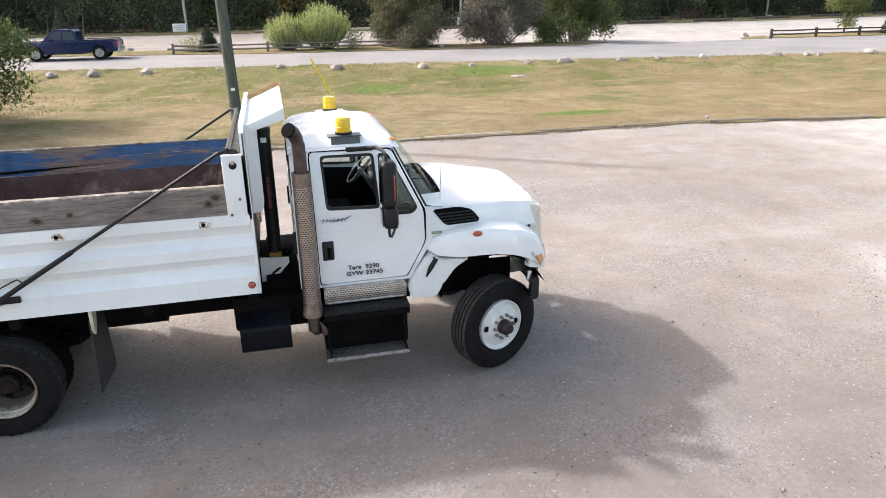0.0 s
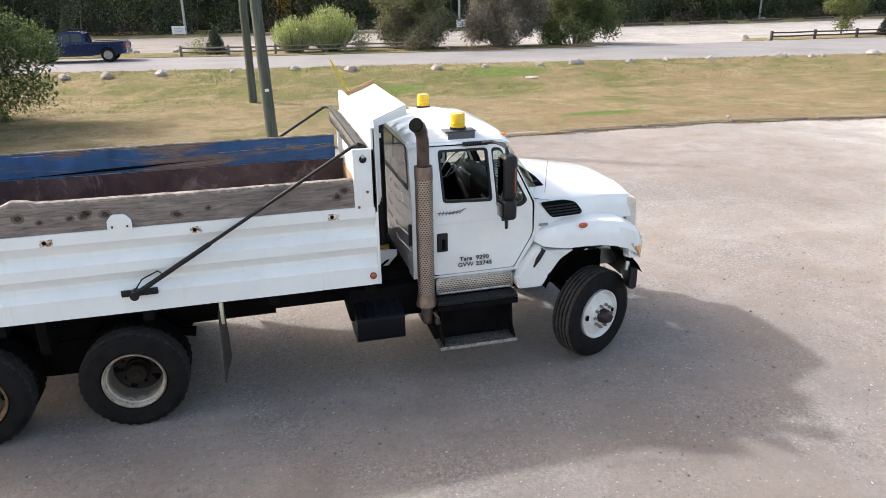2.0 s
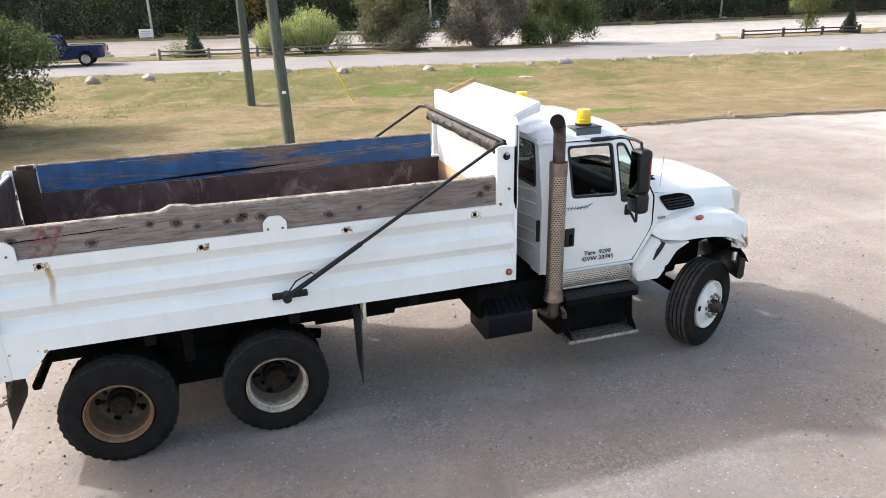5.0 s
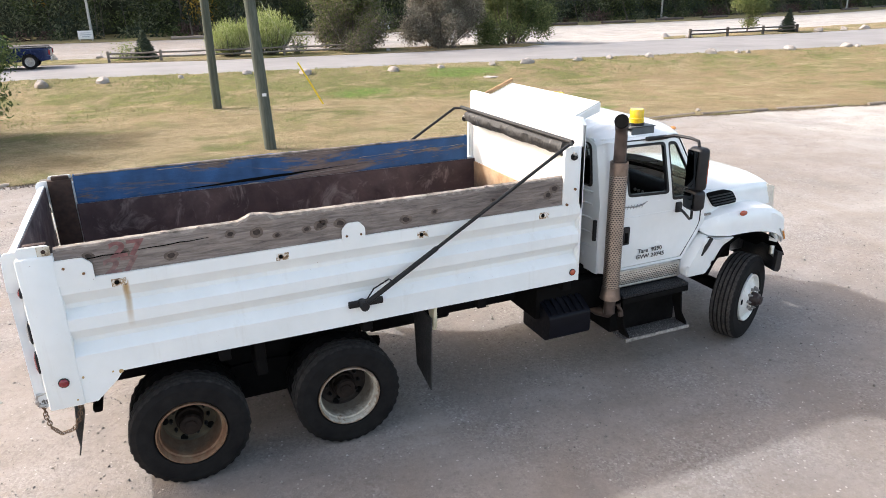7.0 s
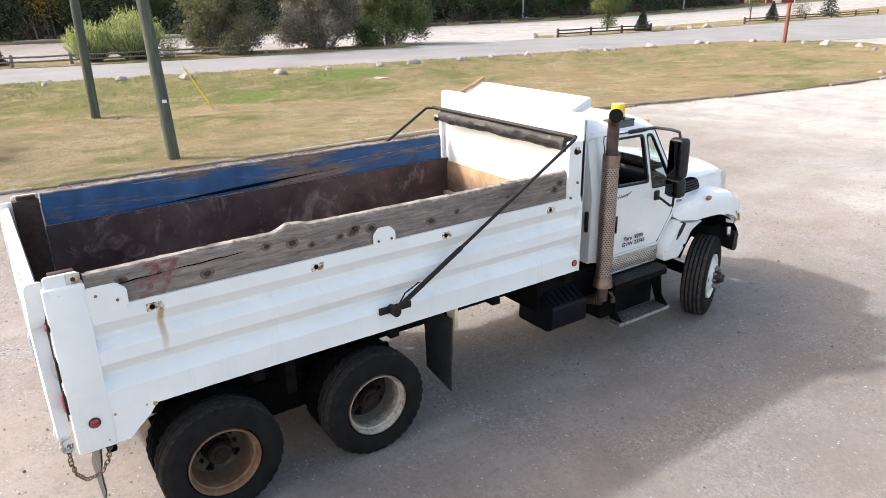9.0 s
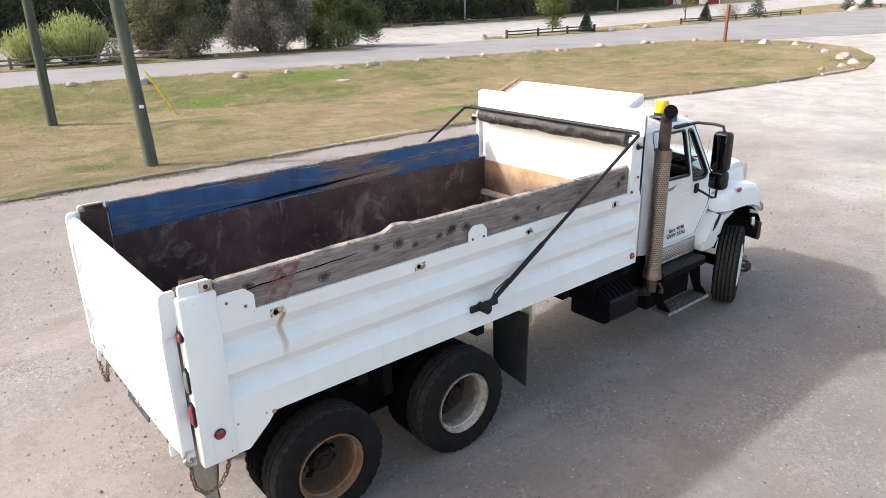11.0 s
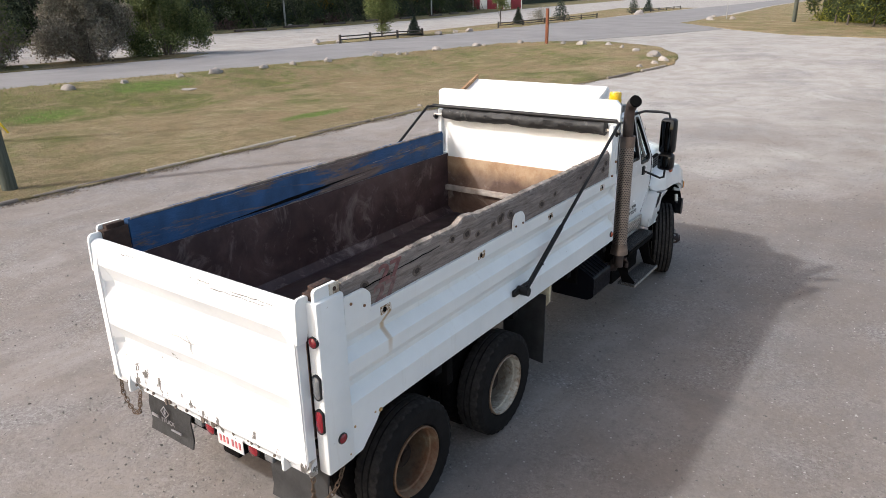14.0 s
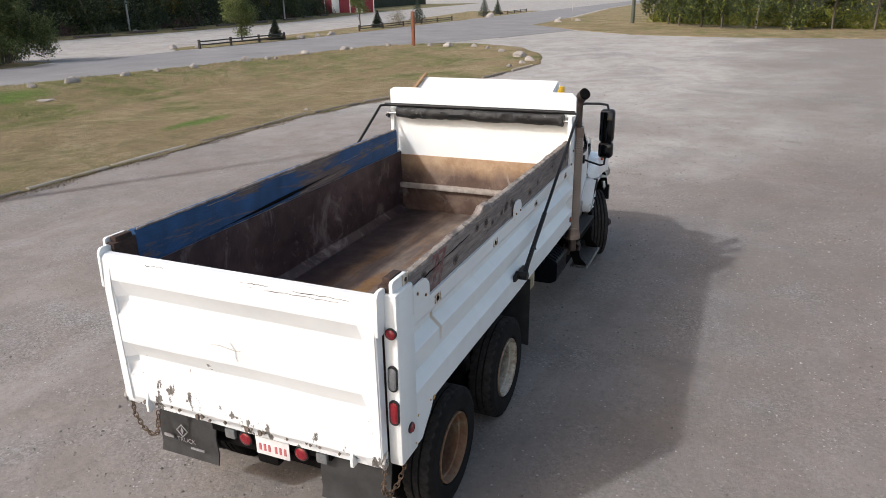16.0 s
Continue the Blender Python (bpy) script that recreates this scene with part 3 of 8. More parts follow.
k.put(c, 0.95, 0, k.noise(12, 5), 0.05, 0.8, 0.1)


def spread(inner0, inner1, step, outer):
    near = np.arange(inner0, inner1 + 1e-6, step)
    far = np.array([3, 8, 16, 30, 60, 120, 250, 500, 1000, outer])
    return np.concatenate([(inner0 - far)[::-1], near, inner1 + far])


def build_ground():
    xs, ys = spread(-60, 130, 1.25, 2400), spread(-20, 110, 1.0, 2400)
    verts = [(x, y, land(x, y) + 0.0) for y in ys for x in xs]
    n = len(xs)
    faces = [(j * n + i, j * n + i + 1, j * n + n + i + 1, j * n + n + i) for j in range(len(ys) - 1) for i in range(n - 1)]
    ob = new("ground", from_arrays("ground", verts, faces, "gravel", True))
    tagged(ob, "pale dusty gravel lot with tyre tracks and loose stones", "ground", kind="structure")


def wander(points, step, amount, seed):
    """The outline with points every step, nudged about, so that no edge is ruled."""
    out = []
    m = len(points)
    for i in range(m):
        a, b = Vector(points[i]), Vector(points[(i + 1) % m])
        far = max(abs(a.x), abs(b.x)) > 75 or max(a.y, b.y) > 80
        n = max(1, int((b - a).length / (step * (6 if far else 1))))
        for j in range(n):
            p = a.lerp(b, j / n)
            k = amount * (3 if far else 1)
            out.append((p.x + k * noise.noise((p.x * 0.9, p.y * 0.9, seed)), p.y + k * noise.noise((p.x * 0.9, p.y * 0.9, seed + 9))))
    return out


def inside(outline, px, py):
    res = np.zeros(len(px), bool)
    xs, ys = zip(*outline)
    j = len(xs) - 1
    for i in range(len(xs)):
        hit = ((ys[i] > py) != (ys[j] > py)) & (px < (xs[j] - xs[i]) * (py - ys[i]) / (ys[j] - ys[i] + 1e-12) + xs[i])
        res ^= hit
        j = i
    return res


def patch(name, outline, material, label, category, lift=0.03, bumps=0.03, grid=1.5, lip=0.10, amount=0.22):
    """A piece of turf or road that lies on the ground and follows it."""
    bm = B()
    line = wander(outline, 0.6, amount, len(name))
    vs = [bm.verts.new((x, y, 0)) for x, y in line]
    edges = [bm.edges.new((vs[i], vs[(i + 1) % len(vs)])) for i in range(len(vs))]
    bmesh.ops.triangle_fill(bm, use_beauty=True, edges=edges)
    xs, ys = [p[0] for p in line], [p[1] for p in line]
    for lo, hi, no in ((max(min(xs), -60), min(max(xs), 110), (1, 0, 0)), (max(min(ys), -30), min(max(ys), 72), (0, 1, 0))):
        v = lo + grid
        while v < hi:
            bmesh.ops.bisect_plane(bm, geom=bm.faces[:] + bm.edges[:] + bm.verts[:], plane_co=Vector(no) * v, plane_no=no)
            v += grid
    rim = {v for e in bm.edges if len(e.link_faces) == 1 for v in e.verts}
    for v in bm.verts:
        x, y = v.co.xy
        v.co.z = land(x, y) + lift + (0 if v in rim else bumps * (1 + noise.noise((x * 0.8, y * 0.8, 3)) + 0.6 * noise.noise((x * 2.3, y * 2.3, 5))))
    skirt = bmesh.ops.extrude_edge_only(bm, edges=[e for e in bm.edges if len(e.link_faces) == 1])["geom"]
    for v in skirt:
        if hasattr(v, "co"):
            v.co.z -= lip + lift
    ob = part(name, bm, material)
    tagged(ob, label, category, kind="structure")
    return line


build_ground()
EDGE_KERB = [(-75, 20.6), (-20, 20.0), (13, 19.8), (19.3, 18.7), (25, 17.3), (31.5, 15.9)]
EDGE_TIP = [(35.4, 16.9), (39.4, 19.5), (42.3, 24.2), (41.3, 28.3), (38, 30.9)]
EDGE_ROAD = [(32, 32.3), (22, 33.4), (13, 34.4), (0.6, 36.3), (-11.6, 38.7), (-30, 43), (-75, 54)]
VERGE = EDGE_KERB + EDGE_TIP + EDGE_ROAD
ROAD = EDGE_ROAD[::-1] + [(38, 30.7), (42, 27), (50, 24), (62, 21), (76, 28.7), (110, 32), (170, 38), (330, 47), (330, 57), (152, 47.5), (87, 43.8),
                          (45, 41.4), (31, 42.4), (22, 42.2), (12, 42.6), (0, 44.2), (-14.5, 48.2), (-75, 64)]
patch("road", ROAD, "asphalt_dusty", "dusty pale grey paved road curving past the lot", "road", 0.024, 0.0, 2.0, 0.06, 0.12)
verge_line = patch("grass_verge", VERGE, "grass_ground", "dry yellow and green mown grass bank beside the lot", "grass", 0.03, 0.035, 1.5, 0.08)
patch("grass_strip", [(-75, 64.6), (-14.3, 48.7), (0, 44.7), (12, 43.1), (19.5, 42.8), (22, 44), (20, 46), (10, 47.6), (-6, 50), (-15, 53), (-75, 72)],
      "grass_ground", "dry grass strip with shrubs between road and parking lot", "grass", 0.03, 0.03, 2.0)
patch("grass_island", [(31.4, 42.9), (45, 41.9), (60, 42.6), (90, 44.6), (150, 48.6), (150, 66), (100, 55.5), (76, 50.5), (60, 48.6), (45, 46.6), (33, 45)],
      "grass_ground", "narrow dry grass island with fence, saplings and boulders", "grass", 0.03, 0.03, 2.0)
patch("forest_edge", [(-130, 82), (-75, 80), (-21, 72.8), (-6, 70.3), (10, 68.2), (34, 66.4), (53, 66.2), (76, 69), (110, 78), (147, 90), (330, 130), (330, 230), (-130, 230)],
      "forest_floor", "dry grass and leaf litter at the foot of the woods", "ground", 0.03, 0.05, 3.0)
patch("grass_corner", [(50.6, -70), (50.3, -3.5), (51, 6.3), (54, 14), (61.5, 20.4), (75, 29.2), (84, 29.5), (110, 31), (170, 37), (330, 46), (330, -70)],
      "grass_ground", "dry grass corner below the birch wood", "grass", 0.03, 0.03, 2.0)

# ---- the dump truck ----
CY = 7.93
truck = thing("dump_truck", (0, CY, 0), "white tandem-axle dump truck with an empty rusty box, parked on gravel", "dump truck")
HW = 1.26


# -- wheels --
def tyre_mesh(r, w, lugs, rows=(0.51, 0.17, -0.17, -0.51), cut_by=0.005):
    """Tyre with grooves and cut tread blocks; the axle runs along y, outer face at -w."""
    bm = B()
    half = w / 2
    prof = [(0.30, half * 0.70), (r * 0.62, half * 0.92), (r * 0.66, half * 0.965), (r * 0.67, half * 0.955), (r * 0.78, half), (r * 0.88, half * 0.985), (r * 0.885, half * 0.97), (r * 0.975, half * 0.86), (r, half * 0.74)]
    grooves = []
    for g in rows:
        grooves += [(r, half * (g + 0.065)), (r - 0.018, half * (g + 0.05)), (r - 0.018, half * (g - 0.05)), (r, half * (g - 0.065))]
    prof = prof + grooves + [(a, -b) for a, b in prof[::-1]]
    lathe(bm, prof, (0, 0, 0), "y", lugs * 4)
    for v in bm.verts:
        rad = math.hypot(v.co.x, v.co.z)
        if rad > r * 0.955 and abs(v.co.y) > half * 0.5:
            k = round((math.atan2(v.co.z, v.co.x) + math.pi) / (math.pi / lugs / 2))
            if k % 4 < 2:
                cut = (rad - cut_by) / rad
                v.co.x *= cut
                v.co.z *= cut
        elif r * 0.70 < rad < r * 0.80:
            v.co.y *= 1.012
    return bm


TYRE_F = shared(tyre_mesh(0.535, 0.30, 44), "tyre", "tyre_front")
TYRE_R = shared(tyre_mesh(0.515, 0.275, 36, (0.22, -0.22), 0.010), "tyre", "tyre_rear")
# inner tyres take the near-black frame colour, without tread dust
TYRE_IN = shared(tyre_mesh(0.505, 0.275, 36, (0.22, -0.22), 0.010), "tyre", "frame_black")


def wheel(x, y, front, rim, out):
    """One wheel; out is -1 where its outer face looks to -y."""
    r = 0.535 if front else 0.515
    w = new("wheel")
    w.parent = truck
    w.matrix_basis = pose(x, y, r, 0, 0, (0 if out < 0 else 180) + (23 if front else 0))
    t = new("tyre", TYRE_F if front else TYRE_R)
    t.parent = w
    bm = B()
    if front:
        disc = [(0.30, 0.10), (0.297, -0.145), (0.285, -0.15), (0.27, -0.125), (0.255, -0.11), (0.20, -0.135), (0.165, -0.165), (0.15, -0.17), (0.0, -0.17)]
    else:
        disc = [(0.30, 0.11), (0.302, -0.128), (0.292, -0.136), (0.280, -0.118), (0.274, -0.07), (0.262, -0.058), (0.258, -0.02), (0.262, -0.008), (0.252, 0.08), (0.24, 0.155)]
    lathe(bm, disc, (0, 0, 0), "y", 40)
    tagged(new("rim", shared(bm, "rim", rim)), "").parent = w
    if not front:
        bm = B()
        lathe(bm, [(0.242, 0.15), (0.225, 0.168), (0.19, 0.17), (0.14, 0.16), (0.0, 0.16)], (0, 0, 0), 'y', 36)
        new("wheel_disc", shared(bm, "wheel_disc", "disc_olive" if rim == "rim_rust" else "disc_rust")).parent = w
    face = -0.17 if front else 0.16
    bm = B()
    if front:
        lathe(bm, [(0.088, face), (0.085, face - 0.05), (0.075, face - 0.085), (0.055, face - 0.10), (0.05, face - 0.12), (0.0, face - 0.125)], (0, 0, 0), "y", 20)
    else:
        lathe(bm, [(0.128, face + 0.02), (0.122, face - 0.05), (0.108, face - 0.062), (0.102, face - 0.13), (0.092, face - 0.14), (0.092, face - 0.15), (0.055, face - 0.152), (0.05, face - 0.165), (0.0, face - 0.168)], (0, 0, 0), "y", 20)
    new("hub", shared(bm, "hub", "red_hub" if front else "hub_dirt")).parent = w
    for i in range(10):
        a = 2 * math.pi * i / 10
        if front:
            cx, cz, d = 0.135 * math.cos(a), 0.135 * math.sin(a), face
        else:
            cx, cz, d = 0.162 * math.cos(a), 0.162 * math.sin(a), 0.162
        nut = new("wheel_nut", NUT_F if front else NUT)
        nut.parent = w
        nut.matrix_basis = pose(cx, d, cz)
    for i in range(2 if front else 5):
        a = 2 * math.pi * i / (2 if front else 5) + (3.1 if front else 0.6)
        rr = 0.215
        bm = B()
        d = -0.133 if front else 0.166
        cyl(bm, (rr * math.cos(a), d, rr * math.sin(a)), (rr * math.cos(a), d + 0.012 - 0.02, rr * math.sin(a)), 0.034, n=14)
        new("hand_hole", shared(bm, "hand_hole", "soot")).parent = w
    return w


bm = B()
cyl(bm, (0, 0.01, 0), (0, -0.025, 0), 0.019, 0.019, 6)
cyl(bm, (0, -0.025, 0), (0, -0.05, 0), 0.016, 0.009, 8)
NUT_F = shared(bm.copy(), "wheel_nut", "nut_steel")
NUT = shared(bm, "wheel_nut", "black_steel")
AX_F, AX_M, AX_R = 2.22, -2.83, -4.27
for s in (-1, 1):
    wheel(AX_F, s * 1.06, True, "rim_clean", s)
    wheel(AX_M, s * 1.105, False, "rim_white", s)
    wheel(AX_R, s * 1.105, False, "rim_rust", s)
    for ax in (AX_M, AX_R):
        inner = new("inner_tyre", TYRE_IN)
        inner.parent = truck
        inner.matrix_basis = pose(ax, s * 0.78, 0.505)

# -- chassis --
for s in (-1, 1):
    bm = B()
    box(bm, -4.95, 2.62, s * 0.43 - 0.04, s * 0.43 + 0.04, 0.78, 1.05, 0.01)
    part("chassis_rail", bm, "frame_black", truck)
    bm = B()
    box(bm, -5.15, -0.32, s * 0.43 - 0.07, s * 0.43 + 0.07, 1.05, 1.24, 0.01)
    part("box_runner", bm, "frame_black", truck)
    bm = B()
    tube(bm, [(AX_M + 0.55, s * 0.45, 0.62), (AX_M, s * 0.45, 0.72), ((AX_M + AX_R) / 2, s * 0.45, 0.80), (AX_R, s * 0.45, 0.72), (AX_R - 0.4, s * 0.45, 0.62)], 0.06, 8)
    part("leaf_spring", bm, "frame_black", truck)
for ax in (AX_F, AX_M, AX_R):
    bm = B()
    cyl(bm, (ax, -1.0, 0.53), (ax, 1.0, 0.53), 0.075)
    if ax < 0:
        bmesh.ops.create_uvsphere(bm, u_segments=16, v_segments=10, radius=0.21, matrix=pose(ax, 0, 0.55))
    part("axle", bm, "frame_black", truck)
bm = B()
for x in (-4.9, -3.9, -2.6, -1.4, -0.4):
    bm = B()
    box(bm, x - 0.05, x + 0.05, -1.2, 1.2, 1.14, 1.26, 0.008)
    part("cross_member", bm, "frame_black", truck)
bm = B()
box(bm, -0.3, 2.4, -0.36, 0.36, 0.62, 1.12, 0.06)
cyl(bm, (-0.3, 0, 0.8), (-2.6, 0, 0.62), 0.06)
part("engine_and_gearbox", bm, "frame_black", truck)
# walking beams, torque rods, air tanks and drive shafts under the frame
# extra bulk, filled in to block light beneath the truck
for s in (-1, 1):
    bm = B()
    sheet(bm, rounded([(AX_R - 0.16, 0.42), (AX_R - 0.16, 0.62), (-3.75, 0.74), (-3.35, 0.74), (AX_M + 0.16, 0.62), (AX_M + 0.16, 0.42), (-3.35, 0.36), (-3.75, 0.36)], 0.05), (), 0.16, "xz", s * 0.50 - 0.08)
    part("walking_beam", bm, "frame_black", truck)
    bm = B()
    sheet(bm, rounded([(-3.95, 1.04), (-3.78, 0.60), (-3.32, 0.60), (-3.15, 1.04)], 0.03), (), 0.12, "xz", s * 0.48 - 0.06)
    part("suspension_saddle", bm, "frame_black", truck)
    bm = B()
    box(bm, -4.55, -2.5, s * 0.62 - 0.02, s * 0.62 + 0.02, 0.98, 1.22, 0.01)
    part("inner_fender", bm, "frame_black", truck)
bm = B()
box(bm, -3.85, -3.25, -0.42, 0.42, 0.45, 0.98, 0.05)
part("torque_box", bm, "frame_black", truck)
for x0, x1, y in ((-2.3, -1.4, -0.22), (-2.3, -1.4, 0.22), (-1.25, -0.6, 0.0)):
    bm = B()
    cyl(bm, (x0, y, 0.78), (x1, y, 0.78), 0.15, n=20)
    part("air_tank", bm, "frame_black", truck)
# dark block added to fill the shaded gap between frame and rear wheels
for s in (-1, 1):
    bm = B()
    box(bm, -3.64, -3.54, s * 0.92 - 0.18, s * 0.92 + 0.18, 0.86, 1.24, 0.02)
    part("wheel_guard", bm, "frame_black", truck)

# -- the box --
RIBS = [(2.115, 0.0), (2.005, 0.0), (1.90, 0.075), (1.86, 0.075), (1.79, 0.0), (1.69, 0.0), (1.595, 0.075), (1.555, 0.075), (1.47, 0.0), (1.275, 0.0)]
XR, XF = -5.03, -0.33


def dented(p, amount):
    return amount * noise.noise((p[0] * 1.1, p[2] * 2.0, 2.0 + p[1]))


for s in (-1, 1):
    bm = B()
    rows = []
    n = 40
    for i in range(n + 1):
        x = XR + (XF - XR) * i / n
        rows.append([(x, s * (HW - d + dented((x, s, z), 0.006)), z) for z, d in RIBS] + [(x, s * 1.17, 1.275), (x, s * 1.17, 2.115)])
    ring_loft(bm, rows)
    bmesh.ops.bevel(bm, geom=[e for e in bm.edges if abs(e.verts[0].co.x - e.verts[1].co.x) > 0.05 and abs(e.verts[0].co.y) > 1.175], offset=0.006, segments=2, affect="EDGES")
    part("side_panel", bm, "white_paint", truck, "white ribbed steel side with rust runs")
    bm = B()
    rows = []
    for i in range(31):
        x = XR + 0.0 + (XF - XR) * i / 30
        rows.append([(x, s * (1.145 + dented((x, s, z), 0.014)), z) for z in (2.10, 1.9, 1.7, 1.5, 1.36)] + [(x, s * 1.06, 1.275)])
    ring_loft(bm, rows, False)
    ob = part("inner_wall", bm, "rusty_liner", truck, "brown rusty scuffed steel lining")
bm = B()
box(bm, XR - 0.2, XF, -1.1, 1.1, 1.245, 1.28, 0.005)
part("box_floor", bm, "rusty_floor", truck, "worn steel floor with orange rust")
# front wall: bare steel below, painted above, with a ledge
bm = B()
box(bm, -0.36, -0.32, -1.17, 1.17, 1.27, 2.06, 0.004)
front_wall = part("front_wall", bm, "front_rust", truck, "scuffed rusty steel front wall")
bm = B()
box(bm, -0.43, -0.36, -1.15, 1.15, 1.60, 1.67, 0.012)
part("ledge", bm, "ledge_dust", front_wall, "pale dusty ledge")
bm = B()
outline = [(-1.26, 2.06), (1.26, 2.06), (1.28, 2.93), (1.22, 2.96), (-1.20, 2.96), (-1.26, 2.90)]
sheet(bm, outline, (), 0.045, "yz", -0.345)
for s in (-1, 1):
    box(bm, -0.53 if s < 0 else -0.40, -0.30, s * 1.235 - 0.025, s * 1.235 + 0.025, 2.05, 2.70, 0.01)
    box(bm, -0.33, -0.30, s * 1.2 - 0.06, s * 1.2 + 0.06, 1.27, 2.9, 0.008)
part("headboard", bm, "white_paint", truck, "white painted steel headboard, slightly rusty")
for s in (-1, 1):
    for x, z in ((-0.49, 2.12), (-0.40, 2.27)) if s < 0 else ((-0.37, 2.2),):
        bm = B()
        cyl(bm, (x, s * 1.255, z), (x, s * 1.275, z), 0.014, n=8)
        part("bolt", bm, "rust", truck)
for s in (-1, 1):
    bm = B()
    sheet(bm, rounded([(-0.34, 2.0), (-0.34, 2.86), (-0.19, 2.92), (-0.19, 2.10), (-0.22, 2.0)], 0.02), (), 0.03, "xz", s * 0.83 - 0.015)
    part("headboard_stiffener", bm, "white_paint", truck)
# cab shield: a plate that leans forward and up over the cab's back, with turned-down lips
bm = B()
sect = [(-0.315, 2.90), (-0.24, 2.925), (0.075, 3.055), (0.09, 3.045), (0.09, 2.945), (0.075, 2.945), (0.07, 3.025), (-0.24, 2.895), (-0.315, 2.86)]
rings = [[(x, y, z) for x, z in sect] for y in (-0.92, -0.5, 0.0, 0.5, 0.95)]
ring_loft(bm, rings)
for s, y in ((-1, -0.92), (1, 0.95)):
    sheet(bm, [(-0.315, 2.87), (0.087, 3.04), (0.087, 2.95), (-0.29, 2.83)], (), 0.02, "xz", y - 0.01)
shield = part("cab_shield", bm, "white_paint", truck, "white steel plate shielding the cab roof")
bm = B()
sheet(bm, [(-0.30, 2.92), (0.075, 3.075), (0.08, 3.115), (-0.30, 2.965)], (), 0.035, "xz", 0.92)
part("wood_strip", bm, "raw_wood", shield, "brown wooden strip on the plate's edge")
# posts at the back corners, with gusset below
for s in (-1, 1):
    bm = B()
    box(bm, -5.28, -5.02, s * 1.2175 - 0.0525, s * 1.2175 + 0.0525, 1.04, 2.33, 0.018)
    sheet(bm, [(-5.03, 1.28), (-4.70, 1.28), (-4.76, 1.20), (-4.93, 1.045), (-5.03, 1.045)], (), 0.02, "xz", s * 1.245 - 0.01)
    part("corner_post", bm, "white_paint", truck, "white steel corner post")
    bm = B()
    box(bm, -5.26, -5.04, s * 1.17 - 0.04, s * 1.17 + 0.04, 1.3, 2.375, 0.006)
    part("post_socket", bm, "dark_rust", truck, "rusty open post socket")
    bm = B()
    sheet(bm, rounded([(-5.26, 2.31), (-5.26, 2.41), (-5.04, 2.41), (-5.04, 2.31)], 0.03), (), 0.024, "xz", s * 1.225 - 0.012)
    part("socket_plate", bm, "white_paint", truck, "white plate over the post socket")
    bm = B()
    box(bm, -5.125, -5.035, s * 1.238 - 0.004, s * 1.238 + 0.004, 2.325, 2.405, 0.003)
    part("latch_plate", bm, "latch_cream", truck, "small cream plate with a hole")
    bm = B()
    cyl(bm, (-5.08, s * 1.23, 2.365), (-5.08, s * 1.2445, 2.365), 0.016, n=12)
    part("socket_hole", bm, "dark_rust", truck)
    bm = B()
    box(bm, -5.22, -5.06, s * 1.175 - 0.03, s * 1.175 + 0.03, 2.37, 2.415, 0.006)
    part("socket_cap", bm, "dark_rust", truck)
    bm = B()
    y = s * 1.262 - 0.009
    sheet(bm, rounded([(-5.03, 2.08), (-5.03, 2.285), (-4.83, 2.285), (-4.77, 2.23), (-4.77, 2.08)], 0.02), (), 0.018, "xz", y)
    part("board_bracket", bm, "white_paint", truck)
    bm = B()
    sheet(bm, rounded([(-2.80, 2.08), (-2.80, 2.20), (-2.75, 2.255), (-2.64, 2.255), (-2.59, 2.20), (-2.59, 2.08)], 0.02), (), 0.018, "xz", y)
    part("board_bracket", bm, "white_paint", truck)
    for x, z in ((-4.84, 2.16), (-4.97, 2.22), (-2.76, 2.14), (-2.63, 2.14)):
        bm = B()
        cyl(bm, (x, s * 1.26, z), (x, s * 1.278, z), 0.011, n=8)
        part("bolt", bm, "rust", truck)
    # stake pockets in the top rail, rusted round their holes
    for x in (-4.61, -3.33, -2.04, -0.75):
        bm = B()
        box(bm, x - 0.055, x + 0.055, s * 1.262 - 0.004, s * 1.262 + 0.004, 2.01, 2.075, 0.004)
        part("stake_pocket", bm, "pocket_rust", truck)
        bm = B()
        cyl(bm, (x - 0.015, s * 1.262, 2.045), (x - 0.015, s * 1.269, 2.045), 0.019, n=12)
        part("pocket_hole", bm, "soot", truck)


# -- plank side boards --
def side_board(y, th, top, seed, z0, torn):
    """A thick weathered plank with a broken top edge."""
    bm = B()
    rows = []
    n = 160
    x0, x1 = -5.02, -0.45
    for i in range(n + 1):
        x = x0 + (x1 - x0) * i / n
        rag = 0.014 * noise.noise((x * 7, seed, 0)) + 0.010 * noise.noise((x * 23, seed, 4))
        t = top(x) + rag * torn
        w = 0.5 * th
        rows.append([(x, y - w, z0), (x, y - w, t - 0.03 - 0.02 * noise.noise((x * 5, seed, 7))), (x, y - w * 0.6, t - 0.004 + 0.008 * noise.noise((x * 15, seed, 9))),
                     (x, y + w * 0.3, t + 0.008 * noise.noise((x * 13, seed, 3))), (x, y + w, t - 0.012), (x, y + w, z0)])
    ring_loft(bm, rows)
    return bm


